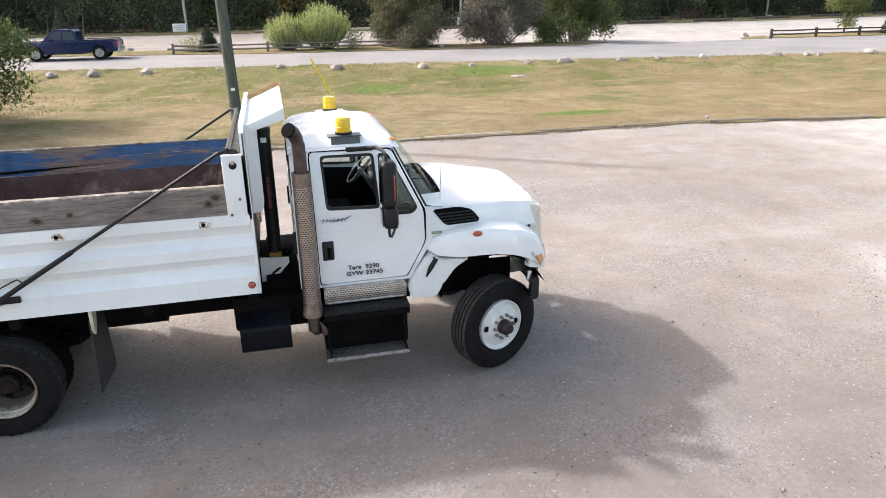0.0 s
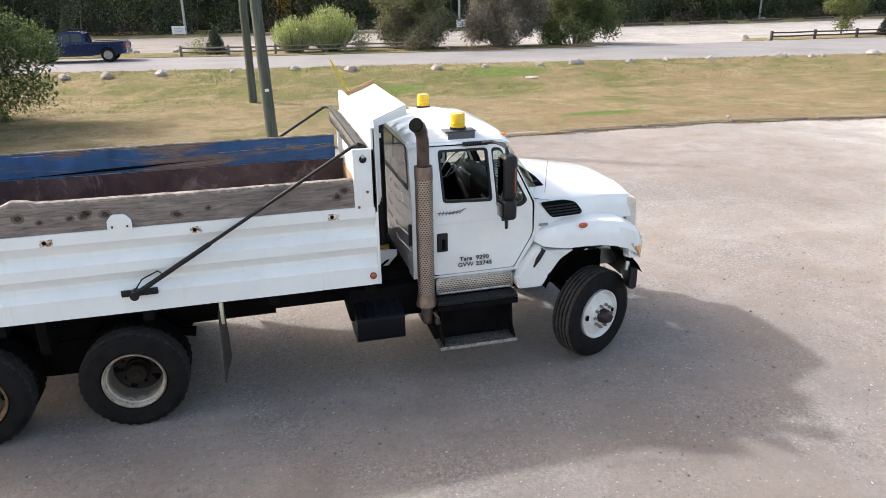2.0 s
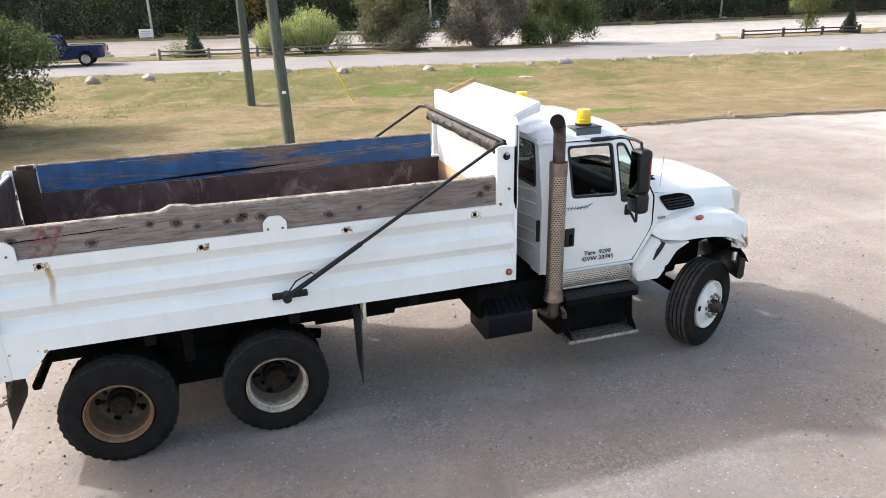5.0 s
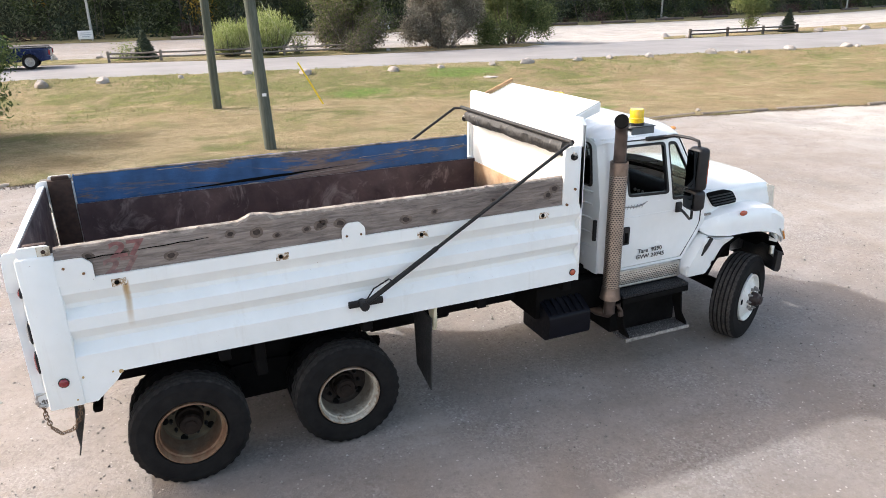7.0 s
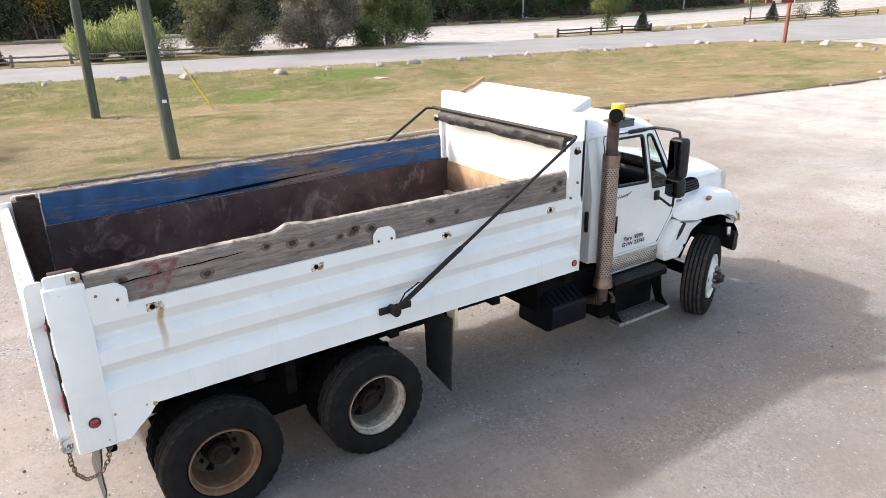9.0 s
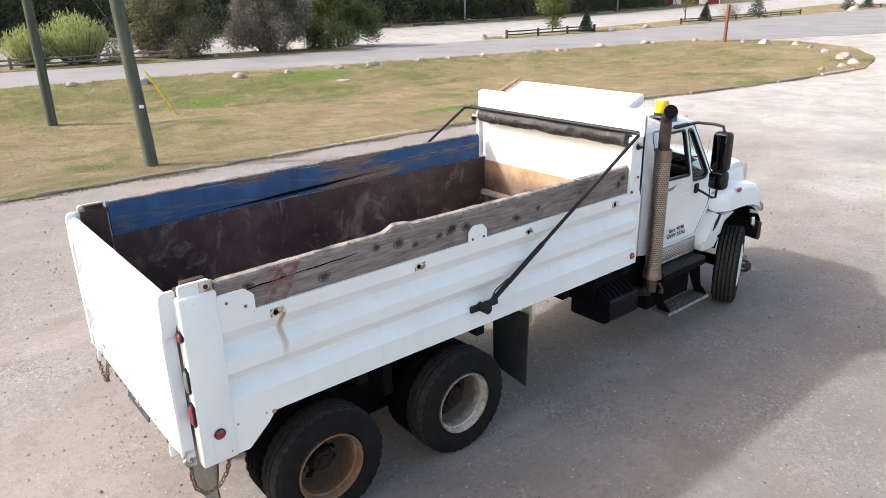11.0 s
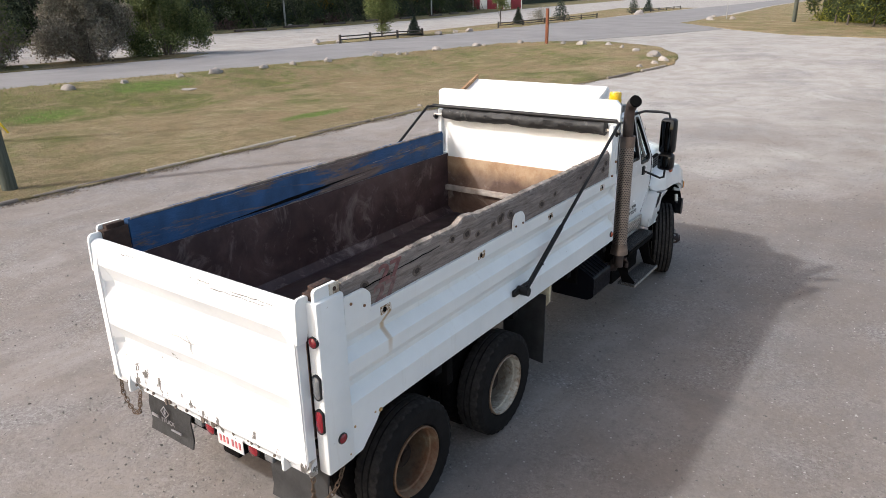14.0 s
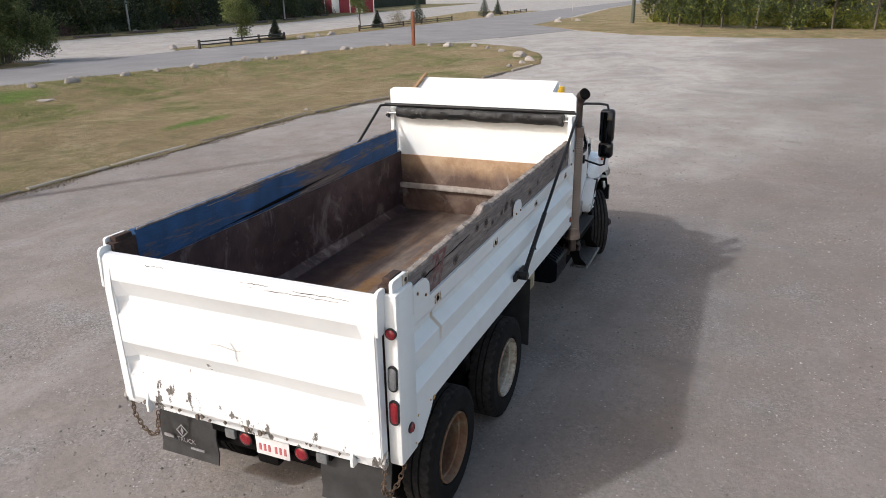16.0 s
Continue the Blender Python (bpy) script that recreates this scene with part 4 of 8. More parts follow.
near_board = part("side_board", side_board(-1.20, 0.075, lambda x: lerp(x, (-5.02, 2.37), (-4.0, 2.385), (-3.66, 2.385), (-3.55, 2.435), (-3.42, 2.425), (-3.36, 2.405), (-2.0, 2.395), (-0.45, 2.40)), 3.0, 2.09, 1.0), "grey_wood", truck,
                  "grey weathered plank with knots and a torn edge")
far_board = part("side_board", side_board(1.19, 0.075, lambda x: lerp(x, (-5.02, 2.41), (-3, 2.42), (-0.45, 2.41)), 8.0, 2.10, 0.7), ["blue_wood"], truck,
                 "blue painted plank worn to bare wood")
bm = B()
rows = []
for i in range(181):
    x = -5.0 + 4.5 * i / 180
    t = lerp(x, (-5.02, 2.37), (-4.0, 2.385), (-3.66, 2.385), (-3.55, 2.435), (-3.42, 2.425), (-3.36, 2.405), (-2.0, 2.395), (-0.45, 2.40)) + 0.004
    w = 0.006 + 0.022 * abs(noise.noise((x * 5, 1, 5))) + 0.012 * noise.noise((x * 19, 2, 5))
    rows.append([(x, -1.236, t - 0.035 - w), (x, -1.226, t - 0.004), (x, -1.20 + w, t + 0.006), (x, -1.20, t - 0.03)])
ring_loft(bm, rows)
part("torn_edge", bm, "torn_wood", near_board, "pale splintered wood")
for i in range(16):
    x = -4.85 + 4.3 * random.random() if i > 4 else (-4.55, -4.2, -3.35, -3.1, -2.95)[i]
    z = 2.16 + 0.17 * random.random() if i > 1 else (2.27, 2.19)[i]
    r = 0.018 + 0.016 * random.random()
    for grow, proud, stuff in ((1.35, 0.0012, "knot_wood"), (0.72, 0.0026, "knot_heart")):
        bm = B()
        ring_loft(bm, [[(x + r * grow * 1.35 * math.cos(q) * (1 + 0.35 * noise.noise((math.cos(q), math.sin(q), x * 9))), y, z + r * grow * math.sin(q) * (1 + 0.35 * noise.noise((math.sin(q), math.cos(q), x * 5)))) for q in [2 * math.pi * j / 12 for j in range(12)]] for y in (-1.232, -1.2375 - proud)])
        part("knot" if grow > 1 else "knot_heart", bm, stuff, near_board)
for (a, b, c2) in ((-5.0, -4.5, 2.255), (-4.5, -3.9, 2.275)):
    bm = B()
    tube(bm, [(a + (b - a) * i / 8, -1.2385, c2 + 0.02 * i / 8 + 0.008 * noise.noise((i * 0.9, c2, 0))) for i in range(9)], [0.001 + 0.004 * math.sin(math.pi * (i + 0.3) / 9) for i in range(9)], 6)
    part("crack", bm, "soot", near_board)
bm = B()
tube(bm, [(-4.4 + 2.6 * i / 30, 1.151, 2.11 + 0.09 * i / 30 + 0.010 * noise.noise((i * 0.5, 1, 0))) for i in range(31)], [0.001 + 0.017 * max(0, math.sin(math.pi * i / 30) ** 3) for i in range(31)], 6)
part("crack", bm, "soot", far_board)
for x0, x1, z0, z1, r in ((-4.2, -2.9, 2.375, 2.40, 0.005), (-3.1, -1.9, 2.39, 2.385, 0.004), (-1.9, -0.5, 2.27, 2.30, 0.003), (-3.6, -2.0, 2.085, 2.165, 0.006)):
    bm = B()
    tube(bm, [(x0 + (x1 - x0) * i / 20, 1.151, z0 + (z1 - z0) * i / 20 + 0.008 * noise.noise((i * 0.6, x0, 2))) for i in range(21)], [0.001 + r * abs(noise.noise((i * 0.7, x1, 6))) * 2 for i in range(21)], 5)
    part("splinter", bm, "torn_wood", far_board, "pale splintered wood")
bm = B()
rows = []
for i in range(81):
    x = -5.0 + 4.5 * i / 80
    w = max(0.002, 0.008 + 0.022 * noise.noise((x * 2.7, 4, 5)))
    rows.append([(x, 1.150, 2.412 - w * 0.5), (x, 1.151, 2.419), (x, 1.155 + w * 0.4, 2.423), (x, 1.16, 2.40)])
ring_loft(bm, rows)
part("torn_edge", bm, "torn_wood", far_board, "pale splintered top edge")
for z, paint in ((2.245, "red_spray"), (2.115, "red_faint")):
    letters("painted_number", "27", 0.20, pose(-4.64 - (0.06 if z < 2.2 else 0), -1.2395, z, 90, 0, 0) @ Matrix.Diagonal((1.25, 0.85, 1, 1)), paint, near_board, "faded red sprayed number", 0.007)

# -- rust spots at the gusset --
for x, z, r in ((-5.0, 1.285, 0.010), (-4.72, 1.275, 0.018), (-4.78, 1.285, 0.008), (-5.07, 1.10, 0.007)):
    bm = B()
    ring_loft(bm, [[(x + r * (1 + 0.5 * noise.noise((k, x * 7, 1))) * math.cos(6.283 * k / 9), y, z + r * (1 + 0.5 * noise.noise((k, x * 5, 4))) * math.sin(6.283 * k / 9)) for k in range(9)] for y in (-1.25, -1.2745 if x < -5.02 else -1.2655)])
    part("rust_spot", bm, "rust_stain", truck)

# -- tailgate --
gate_profile = [(2.33, 0.0), (2.325, -0.045), (2.295, -0.072), (2.13, -0.08), (1.985, -0.004), (1.935, -0.004), (1.84, -0.08), (1.62, -0.08), (1.475, -0.004), (1.425, -0.004), (1.32, -0.085), (1.13, -0.085), (1.07, -0.05), (1.035, -0.045), (1.035, 0.0)]
bm = B()
rings = []
for i in range(35):
    y = -1.165 + 2.33 * i / 34
    edge = glide(1.10, 1.02, abs(y))
    rings.append([(-5.295 + (-0.075 if (1.05 < z < 2.1 and abs(y) > 1.11) else d * edge + (-0.075 * (1 - edge) if 1.05 < z < 2.1 else d * (1 - edge))) + (dented((y, 0.3, z), 0.014) if d < 0 else 0), y, z) for z, d in gate_profile])
ring_loft(bm, rings)
gate = part("tailgate", bm, "chipped_paint", truck, "white ribbed steel tailgate, paint chipped along its foot")
gate.data.set_sharp_from_angle(angle=radians(9))
for s in (-1, 1):
    bm = B()
    sheet(bm, rounded([(-5.385, 2.06), (-5.375, 2.34), (-5.35, 2.372), (-5.27, 2.372), (-5.255, 2.35), (-5.255, 2.24), (-5.30, 2.06)], 0.02), (), 0.022, "xz", s * 1.172 - 0.012)
    part("gate_ear", bm, "white_paint", gate)
    bm = B()
    sheet(bm, rounded([(-5.40, 1.02), (-5.40, 1.10), (-5.36, 1.24), (-5.33, 1.24), (-5.33, 1.02)], 0.015), (), 0.02, "xz", s * 0.93 - 0.01)
    part("gate_lug", bm, "white_paint", gate)
    bm = B()
    sheet(bm, [(-5.297, 1.04), (-5.38, 1.10), (-5.385, 2.05), (-5.36, 2.31), (-5.297, 2.32)], (), 0.085, "xz", s * 1.125 - 0.0425)
    bmesh.ops.bevel(bm, geom=bm.edges[:], offset=0.01, segments=2, affect="EDGES")
    part("gate_upright", bm, "chipped_paint", gate)
    bm = B()
    tube(bm, [(-5.30, s * 1.15, 1.16 + 0.0), (-5.36, s * 1.17, 1.16), (-5.375, s * 1.175, 1.11), (-5.36, s * 1.17, 1.06), (-5.31, s * 1.16, 1.055)], 0.016, 8)
    part("shackle", bm, "steel", gate)


# rusty inner face of the gate; chips and a crease in its paint
bm = B()
box(bm, -5.293, -5.284, -1.15, 1.15, 1.28, 2.315, 0.002)
part("gate_lining", bm, "rusty_liner", gate, "rusty scuffed inner face")
for y0, y1, z in ((-0.12, -0.36, 2.305), (-0.55, -0.98, 2.30), (-0.2, -0.9, 2.275), (0.55, 0.72, 2.308)):
    bm = B()
    tube(bm, [(-5.366 - 0.004 * noise.noise((i, z, 1)), y0 + (y1 - y0) * i / 12, z - 0.012 + 0.010 * noise.noise((i * 0.7, y0, 2))) for i in range(13)], [0.001 + 0.005 * abs(noise.noise((i * 0.9, y1, 5))) for i in range(13)], 5)
    part("paint_scratch", bm, "dark_rust", gate)
for pts in ([(0.02, 1.80), (-0.02, 1.745), (-0.012, 1.69), (-0.03, 1.665)], [(-0.02, 1.745), (0.12, 1.765), (0.2, 1.76)], [(-0.02, 1.745), (-0.06, 1.752)]):
    bm = B()
    tube(bm, [(-5.377, y, z) for y, z in pts], 0.003, 5)
    part("crease", bm, "old_crease", gate)
for y, z, r in ((0.98, 1.09, 0.014), (0.86, 1.10, 0.01), (0.62, 1.10, 0.013), (0.45, 1.085, 0.02), (0.40, 1.095, 0.018), (0.33, 1.075, 0.012), (0.18, 1.10, 0.012), (-0.02, 1.095, 0.026), (-0.07, 1.12, 0.018), (-0.14, 1.09, 0.022),
                (-0.18, 1.105, 0.015), (-0.38, 1.10, 0.012), (-0.55, 1.12, 0.017), (-0.58, 1.10, 0.012), (-0.82, 1.09, 0.01), (0.7, 1.11, 0.010), (-0.66, 1.105, 0.012)):
    bm = B()
    n = 9
    ring_loft(bm, [[(-5.295 - 0.085 - d + (0.028 if z < 1.06 else 0.006), y + r * (1 + 0.6 * noise.noise((k, y * 9, 0))) * math.cos(6.283 * k / n) * 0.8, z + r * (1 + 0.7 * noise.noise((k, y * 7, 4))) * math.sin(6.283 * k / n) * 1.3) for k in range(n)] for d in (-0.012, 0.0045)])
    part("paint_chip", bm, "chip_grey", gate)


# -- chains --
def chain(points, name="chain"):
    bm = B()
    pts = [Vector(p) for p in points]
    step, acc, k = 0.036, 0.0, 0
    for a, b in zip(pts, pts[1:]):
        d = (b - a)
        n = max(1, round(d.length / step))
        for i in range(n):
            c = a + d * ((i + 0.5) / n)
            q = d.to_track_quat("X", "Z").to_matrix().to_4x4()
            m = Matrix.Translation(c) @ q @ pose(0, 0, 0, 90 * (k % 2) + 20)
            k += 1
            rings = []
            for u in range(10):
                t = 2 * math.pi * u / 10
                o = Vector((0.027 * math.cos(t), 0.016 * math.sin(t), 0))
                nrm = Vector((math.cos(t), math.sin(t), 0))
                rings.append([m @ (o + nrm * 0.0048 * math.cos(w) + Vector((0, 0, 0.0048 * math.sin(w)))) for w in [2 * math.pi * j / 5 for j in range(5)]])
            rings.append(rings[0])
            ring_loft(bm, rings, True, False)
    bmesh.ops.remove_doubles(bm, verts=bm.verts, dist=1e-5)
    return part(name, bm, "chain_steel", truck, "rusty hanging chain")


chain([(-5.34, 1.15, 1.08), (-5.36, 1.13, 0.95), (-5.36, 1.06, 0.83), (-5.36, 0.98, 0.78), (-5.36, 0.92, 0.80), (-5.35, 0.90, 0.90), (-5.33, 0.90, 1.0)])
chain([(-5.33, -1.16, 1.06), (-5.34, -1.15, 0.95), (-5.32, -1.13, 0.82), (-5.26, -1.14, 0.75), (-5.16, -1.16, 0.78), (-5.10, -1.18, 0.88), (-5.06, -1.2, 1.04)])


# -- lights --
def lamp(x, y, z, r, material, axis, name="marker_light", label="", rz=None, parent=None):
    """A round or oblong light in a black ring."""
    rz = rz or r
    base = B()
    n = 18
    def ring(k, d):
        out = []
        for i in range(n):
            a = 2 * math.pi * i / n
            u, w = r * k * math.cos(a), rz * k * math.sin(a)
            if rz > r * 1.4:
                w = (rz - r) * (1 if math.sin(a) > 0 else -1) * k + r * k * math.sin(a)
            out.append((x + u, y + d * axis[1], z + w) if axis[1] else (x + d * axis[0], y + u, z + w))
        return out
    ring_loft(base, [ring(1.14, -0.01), ring(1.14, 0.008), ring(1.0, 0.010), ring(1.0, -0.01)])
    body = part(name, base, "black_plastic", parent or truck, label)
    bm = B()
    ring_loft(bm, [ring(1.0, 0.0), ring(0.97, 0.012), ring(0.7, 0.02), ring(0.3, 0.023)])
    part("lens", bm, material, body)
    return body


for s in (-1, 1):
    lamp(-0.385, s * 1.262, 1.375, 0.032, "orange_lens", (0, s), label="round amber marker light")
    lamp(-5.14, s * 1.272, 1.275, 0.036, "red_lens", (0, s), label="round dark red marker light")
    lamp(-5.285, s * 1.225, 2.06, 0.036, "red_lens", (-1, 0), "tail_light", "round red tail light")
    lamp(-5.285, s * 1.225, 1.73, 0.030, "clear_lens", (-1, 0), "reversing_light", "oblong clear light in a black ring", 0.085)
    lamp(-5.285, s * 1.225, 1.47, 0.032, "red_lens", (-1, 0), "tail_light", "oblong red tail light", 0.085)

# -- tarp roll and its swing arms --
bm = B()
rings = []
for i in range(61):
    y = -1.13 + 2.26 * i / 60
    r = 0.075 + 0.016 * noise.noise((y * 6, 0, 1))
    cx, cz = -0.43 + 0.006 * noise.noise((y * 4, 3, 0)), 2.655 + 0.012 * noise.noise((y * 3, 5, 0))
    rings.append([(cx + r * (1 + 0.16 * noise.noise((y * 11, k * 0.8, 2))) * math.cos(2 * math.pi * k / 14), y, cz + r * (1.05 + 0.2 * noise.noise((y * 9, k * 0.9, 7))) * math.sin(2 * math.pi * k / 14)) for k in range(14)])
ring_loft(bm, rings)
roll = part("tarp_roll", bm, "tarp", truck, "rolled black tarpaulin across the headboard")
bm = B()
cyl(bm, (-0.46, -1.27, 2.745), (-0.46, 1.30, 2.745), 0.024, n=12)
part("roll_bar", bm, "black_steel", roll)
for s in (-1, 1):
    bm = B()
    cyl(bm, (-0.43, s * 1.12, 2.63), (-0.43, s * 1.29, 2.63), 0.018, n=12)
    pivot = part("roll_pivot", bm, "steel", truck)
    bm = B()
    cyl(bm, (-0.43, s * 1.262, 2.60), (-0.43, s * 1.275, 2.60), 0.036, n=14)
    cyl(bm, (-0.43, s * 1.275, 2.60), (-0.43, s * 1.31, 2.60), 0.017, n=6)
    part("pivot_bolt", bm, "black_steel", pivot)
    foot, tip = Vector((-2.68, s * 1.33, 1.47)), Vector((-0.54, s * 1.33, 2.74))
    d = (tip - foot).normalized()
    bm = B()
    tube(bm, [foot, foot.lerp(tip, 0.35)], 0.024, 10)
    tube(bm, [foot.lerp(tip, 0.15), tip], 0.017, 10)
    tube(bm, [tip - d * 0.03, tip, tip + Vector((0.05, -s * 0.04, 0.0)), (-0.46, s * 1.24, 2.745)], 0.016, 8)
    arm = part("tarp_arm", bm, "black_steel", truck, "black steel tarp arm reaching down the side")
    bm = B()
    box(bm, -2.79, -2.46, s * 1.272 - 0.017, s * 1.272 + 0.017, 1.445, 1.51, 0.01)
    cyl(bm, (-2.66, s * 1.25, 1.475), (-2.66, s * 1.37, 1.475), 0.042, n=16)
    part("arm_bracket", bm, "black_steel", arm)
    bm = B()
    a = foot + Vector((0.02, s * 0.035, 0.05))
    tube(bm, [a, a + d * 0.14 + Vector((-0.03, 0, 0.05)), a + d * 0.30 + Vector((-0.02, 0, 0.035)), a + d * 0.33 + Vector((0.01, 0, -0.03))], 0.007, 6)
    part("arm_spring", bm, "black_steel", arm)

# -- mud flaps --
for s in (-1, 1):
    bm = B()
    rows = [[(-1.96 - 0.02 * (i / 8) ** 2 + t, s * 1.20, 1.14 - 0.80 * i / 8), (-1.96 - 0.02 * (i / 8) ** 2 + 0.05 * (i / 8) + t, s * 0.68, 1.14 - 0.77 * i / 8)] for i in range(9) for t in (0,)]
    front = [r + [(r[1][0] + 0.012, r[1][1], r[1][2]), (r[0][0] + 0.012, r[0][1], r[0][2])] for r in rows]
    ring_loft(bm, front)
    part("mud_flap", bm, "flap_rubber", truck, "black rubber mud flap")
    bm = B()
    sheet(bm, rounded([(s * 1.23, 1.26), (s * 1.23, 1.06), (s * 1.19, 1.0), (s * 1.12, 1.10), (s * 1.02, 1.26)], 0.01), (), 0.03, "yz", -1.935)
    part("flap_bracket", bm, "cream_steel", truck, "cream painted bracket with rust")
    bm = B()
    y0, y1 = (s * 1.10, s * 0.50)
    rows = [[(-5.13 - 0.05 * i / 6 + 0.03 * noise.noise((i * 0.5, s, 0)), y, 1.0 - 0.52 * i / 6) for y in (y0, (y0 + y1) / 2, y1)] for i in range(7)]
    front = [r + [(p[0] + 0.012, p[1], p[2]) for p in r[::-1]] for r in rows]
    ring_loft(bm, front)
    flap = part("mud_flap", bm, "flap_rubber", truck, "black rubber mud flap with a pale emblem")
    if s > 0:
        bm = B()
        sheet(bm, [(0.84, 0.80), (0.905, 0.735), (0.84, 0.67), (0.775, 0.735)], ([(0.84, 0.785), (0.79, 0.735), (0.84, 0.685), (0.89, 0.735)],), 0.003, "yz", -5.185)
        sheet(bm, [(0.84, 0.77), (0.855, 0.735), (0.84, 0.70), (0.825, 0.735)], (), 0.003, "yz", -5.185)
        part("emblem", bm, "tarp_grey", flap, "pale diamond emblem")
        letters("flap_lettering", "TRUCK", 0.06, pose(-5.19, 0.90, 0.635, 90, 0, -90), "tarp_grey", flap)
        bm = B()
        box(bm, -5.196, -5.186, 0.62, 0.76, 0.585, 0.60)
        box(bm, -5.19, -5.18, 0.94, 1.04, 0.645, 0.67)
        part("lettering_bar", bm, "tarp_grey", flap)
# rear lamp bar and licence plate
bm = B()
box(bm, -5.19, -5.12, -0.62, 0.50, 0.84, 1.0, 0.01)
box(bm, -5.06, -4.98, -0.7, 0.7, 0.62, 0.69, 0.02)
box(bm, -5.16, -4.9, -0.1, 0.1, 0.62, 0.74, 0.02)
part("rear_bar", bm, "frame_black", truck)
for y in (0.15, -0.37):
    lamp(-5.205, y, 0.855, 0.055, "red_lens", (-1, 0), "stop_light", "round red stop light below the gate")
for y in (0.30, -0.55):
    bm = B()
    box(bm, -5.22, -5.18, y - 0.05, y + 0.05, 0.82, 0.91, 0.015)
    part("reversing_light", bm, "clear_lens", truck)
bm = B()
box(bm, -5.232, -5.225, -0.275, 0.035, 0.775, 0.93, 0.003)
plate = part("licence_plate", bm, "plate_white", truck, "white licence plate with red marks")
for i in range(6):
    bm = B()
    y = 0.002 - i * 0.042 - (0.02 if i > 2 else 0)
    box(bm, -5.2365, -5.232, y - 0.02, y, 0.815, 0.875)
    part("plate_bar", bm, "red_ink", plate)

# -- cab --
CW = 1.075   # half width at the doors


def lean(p):
    """The cab's sides stand upright to the belt line and lean in above it."""
    s = -1 if p.y < 0 else 1
    y = abs(p.y)
    k = max(0.0, p.z - 1.97)
    y -= 0.17 * k + 0.05 * k * k
    y -= 0.03 * glide(1.55, 1.15, p.z) + 0.06 * glide(0.24, 0.10, p.x) ** 2
    return Vector((p.x, s * y, p.z))


DOOR = rounded([(0.297, 1.197), (0.282, 2.618), (1.132, 2.603), (1.439, 1.951), (1.449, 1.599), (1.237, 1.201)], 0.05, 4)
DOOR_IN = rounded([(0.307, 1.207), (0.292, 2.607), (1.126, 2.592), (1.427, 1.948), (1.437, 1.602), (1.232, 1.212)], 0.05, 4)
WIN_MAIN = rounded([(0.425, 2.03), (0.40, 2.565), (0.935, 2.56), (0.965, 2.01)], 0.045, 4)
WIN_VENT = rounded([(1.02, 1.93), (0.985, 2.555), (1.09, 2.55), (1.365, 1.985), (1.30, 1.925)], 0.04, 4)
CUTS = [((0, z), (0, 1)) for z in (1.3, 1.5, 1.75, 1.97, 2.1, 2.25, 2.4, 2.52)] + [((0.14, 0), (1, 0)), ((0.18, 0), (1, 0)), ((0.22, 0), (1, 0))]
for s in (-1, 1):
    at = -CW if s < 0 else CW - 0.03
    bm = B()
    shell = [(0.10, 1.17), (0.10, 2.55), (0.115, 2.60), (0.15, 2.655), (1.12, 2.64), (1.152, 2.60), (1.462, 1.952), (1.505, 1.93), (1.51, 1.60), (1.27, 1.17)]
    sheet(bm, shell, (DOOR[::-1],), 0.03, "xz", at, lean, CUTS)
    part("cab_side", bm, "cab_paint", truck)
    bm = B()
    at = -CW - 0.004 if s < 0 else CW - 0.026
    sheet(bm, DOOR_IN, (WIN_MAIN[::-1], WIN_VENT[::-1]), 0.03, "xz", at, lean, CUTS)
    door = part("cab_door", bm, "cab_paint", truck, "white cab door with weights lettered on it")
    # black rubber behind the gap round the door
    cd = Vector((0.85, 1.9))
    bm = B()
    sheet(bm, [tuple(cd + (Vector(p) - cd) * 1.02) for p in DOOR], ([tuple(cd + (Vector(p) - cd) * 0.97) for p in DOOR][::-1],), 0.01, "xz", (-CW + 0.020) if s < 0 else CW - 0.03, lean)
    part("door_rubber", bm, "soot", truck)
    bm = B()
    seam = [lean(Vector((px, s * (CW + 0.001), pz))) for px, pz in ((1.10, 2.605), (1.14, 2.595), (1.438, 1.955), (1.444, 1.90), (1.443, 1.63), (1.425, 1.57), (1.25, 1.235), (1.235, 1.205))]
    tube(bm, seam, [0.004, 0.006, 0.009, 0.009, 0.009, 0.008, 0.006, 0.004], 6)
    part("door_seam", bm, "soot", door)
    bm = B()
    seam = [lean(Vector((px, s * (CW + 0.001), pz))) for px, pz in ((0.36, 1.20), (0.31, 1.202), (0.299, 1.25), (0.292, 1.97), (0.286, 2.3), (0.284, 2.56), (0.32, 2.613), (1.10, 2.605))]
    tube(bm, seam, 0.0045, 6)
    part("door_seam", bm, "soot", door)
    # window rubber and glass
    for w, name in ((WIN_MAIN, "door_window"), (WIN_VENT, "vent_window")):
        c = Vector((sum(p[0] for p in w) / len(w), sum(p[1] for p in w) / len(w)))
        inner = [tuple(c + (Vector(p) - c) * (1 - 0.026 / (Vector(p) - c).length)) for p in w]
        outer = [tuple(c + (Vector(p) - c) * (1 + 0.008 / (Vector(p) - c).length)) for p in w]
        bm = B()
        sheet(bm, outer, (inner[::-1],), 0.042, "xz", (-CW - 0.009) if s < 0 else CW - 0.033, lean)
        seal = part("window_seal", bm, "black_plastic", door)
        if name == "vent_window" or s > 0:
            bm = B()
            sheet(bm, inner, (), 0.006, "xz", (-CW + 0.014) if s < 0 else CW - 0.02, lean)
            g = part(name, bm, "window_glass", door, "clear side glass")
            g.visible_shadow = False
    # handle in its recess
    bm = B()
    y = s * (CW + 0.004)
    box(bm, 0.345, 0.465, y - 0.012, y + 0.012, 1.485, 1.695, 0.014, 3)
    handle = part("door_handle", bm, "black_plastic", door, "black door handle")
    bm = B()
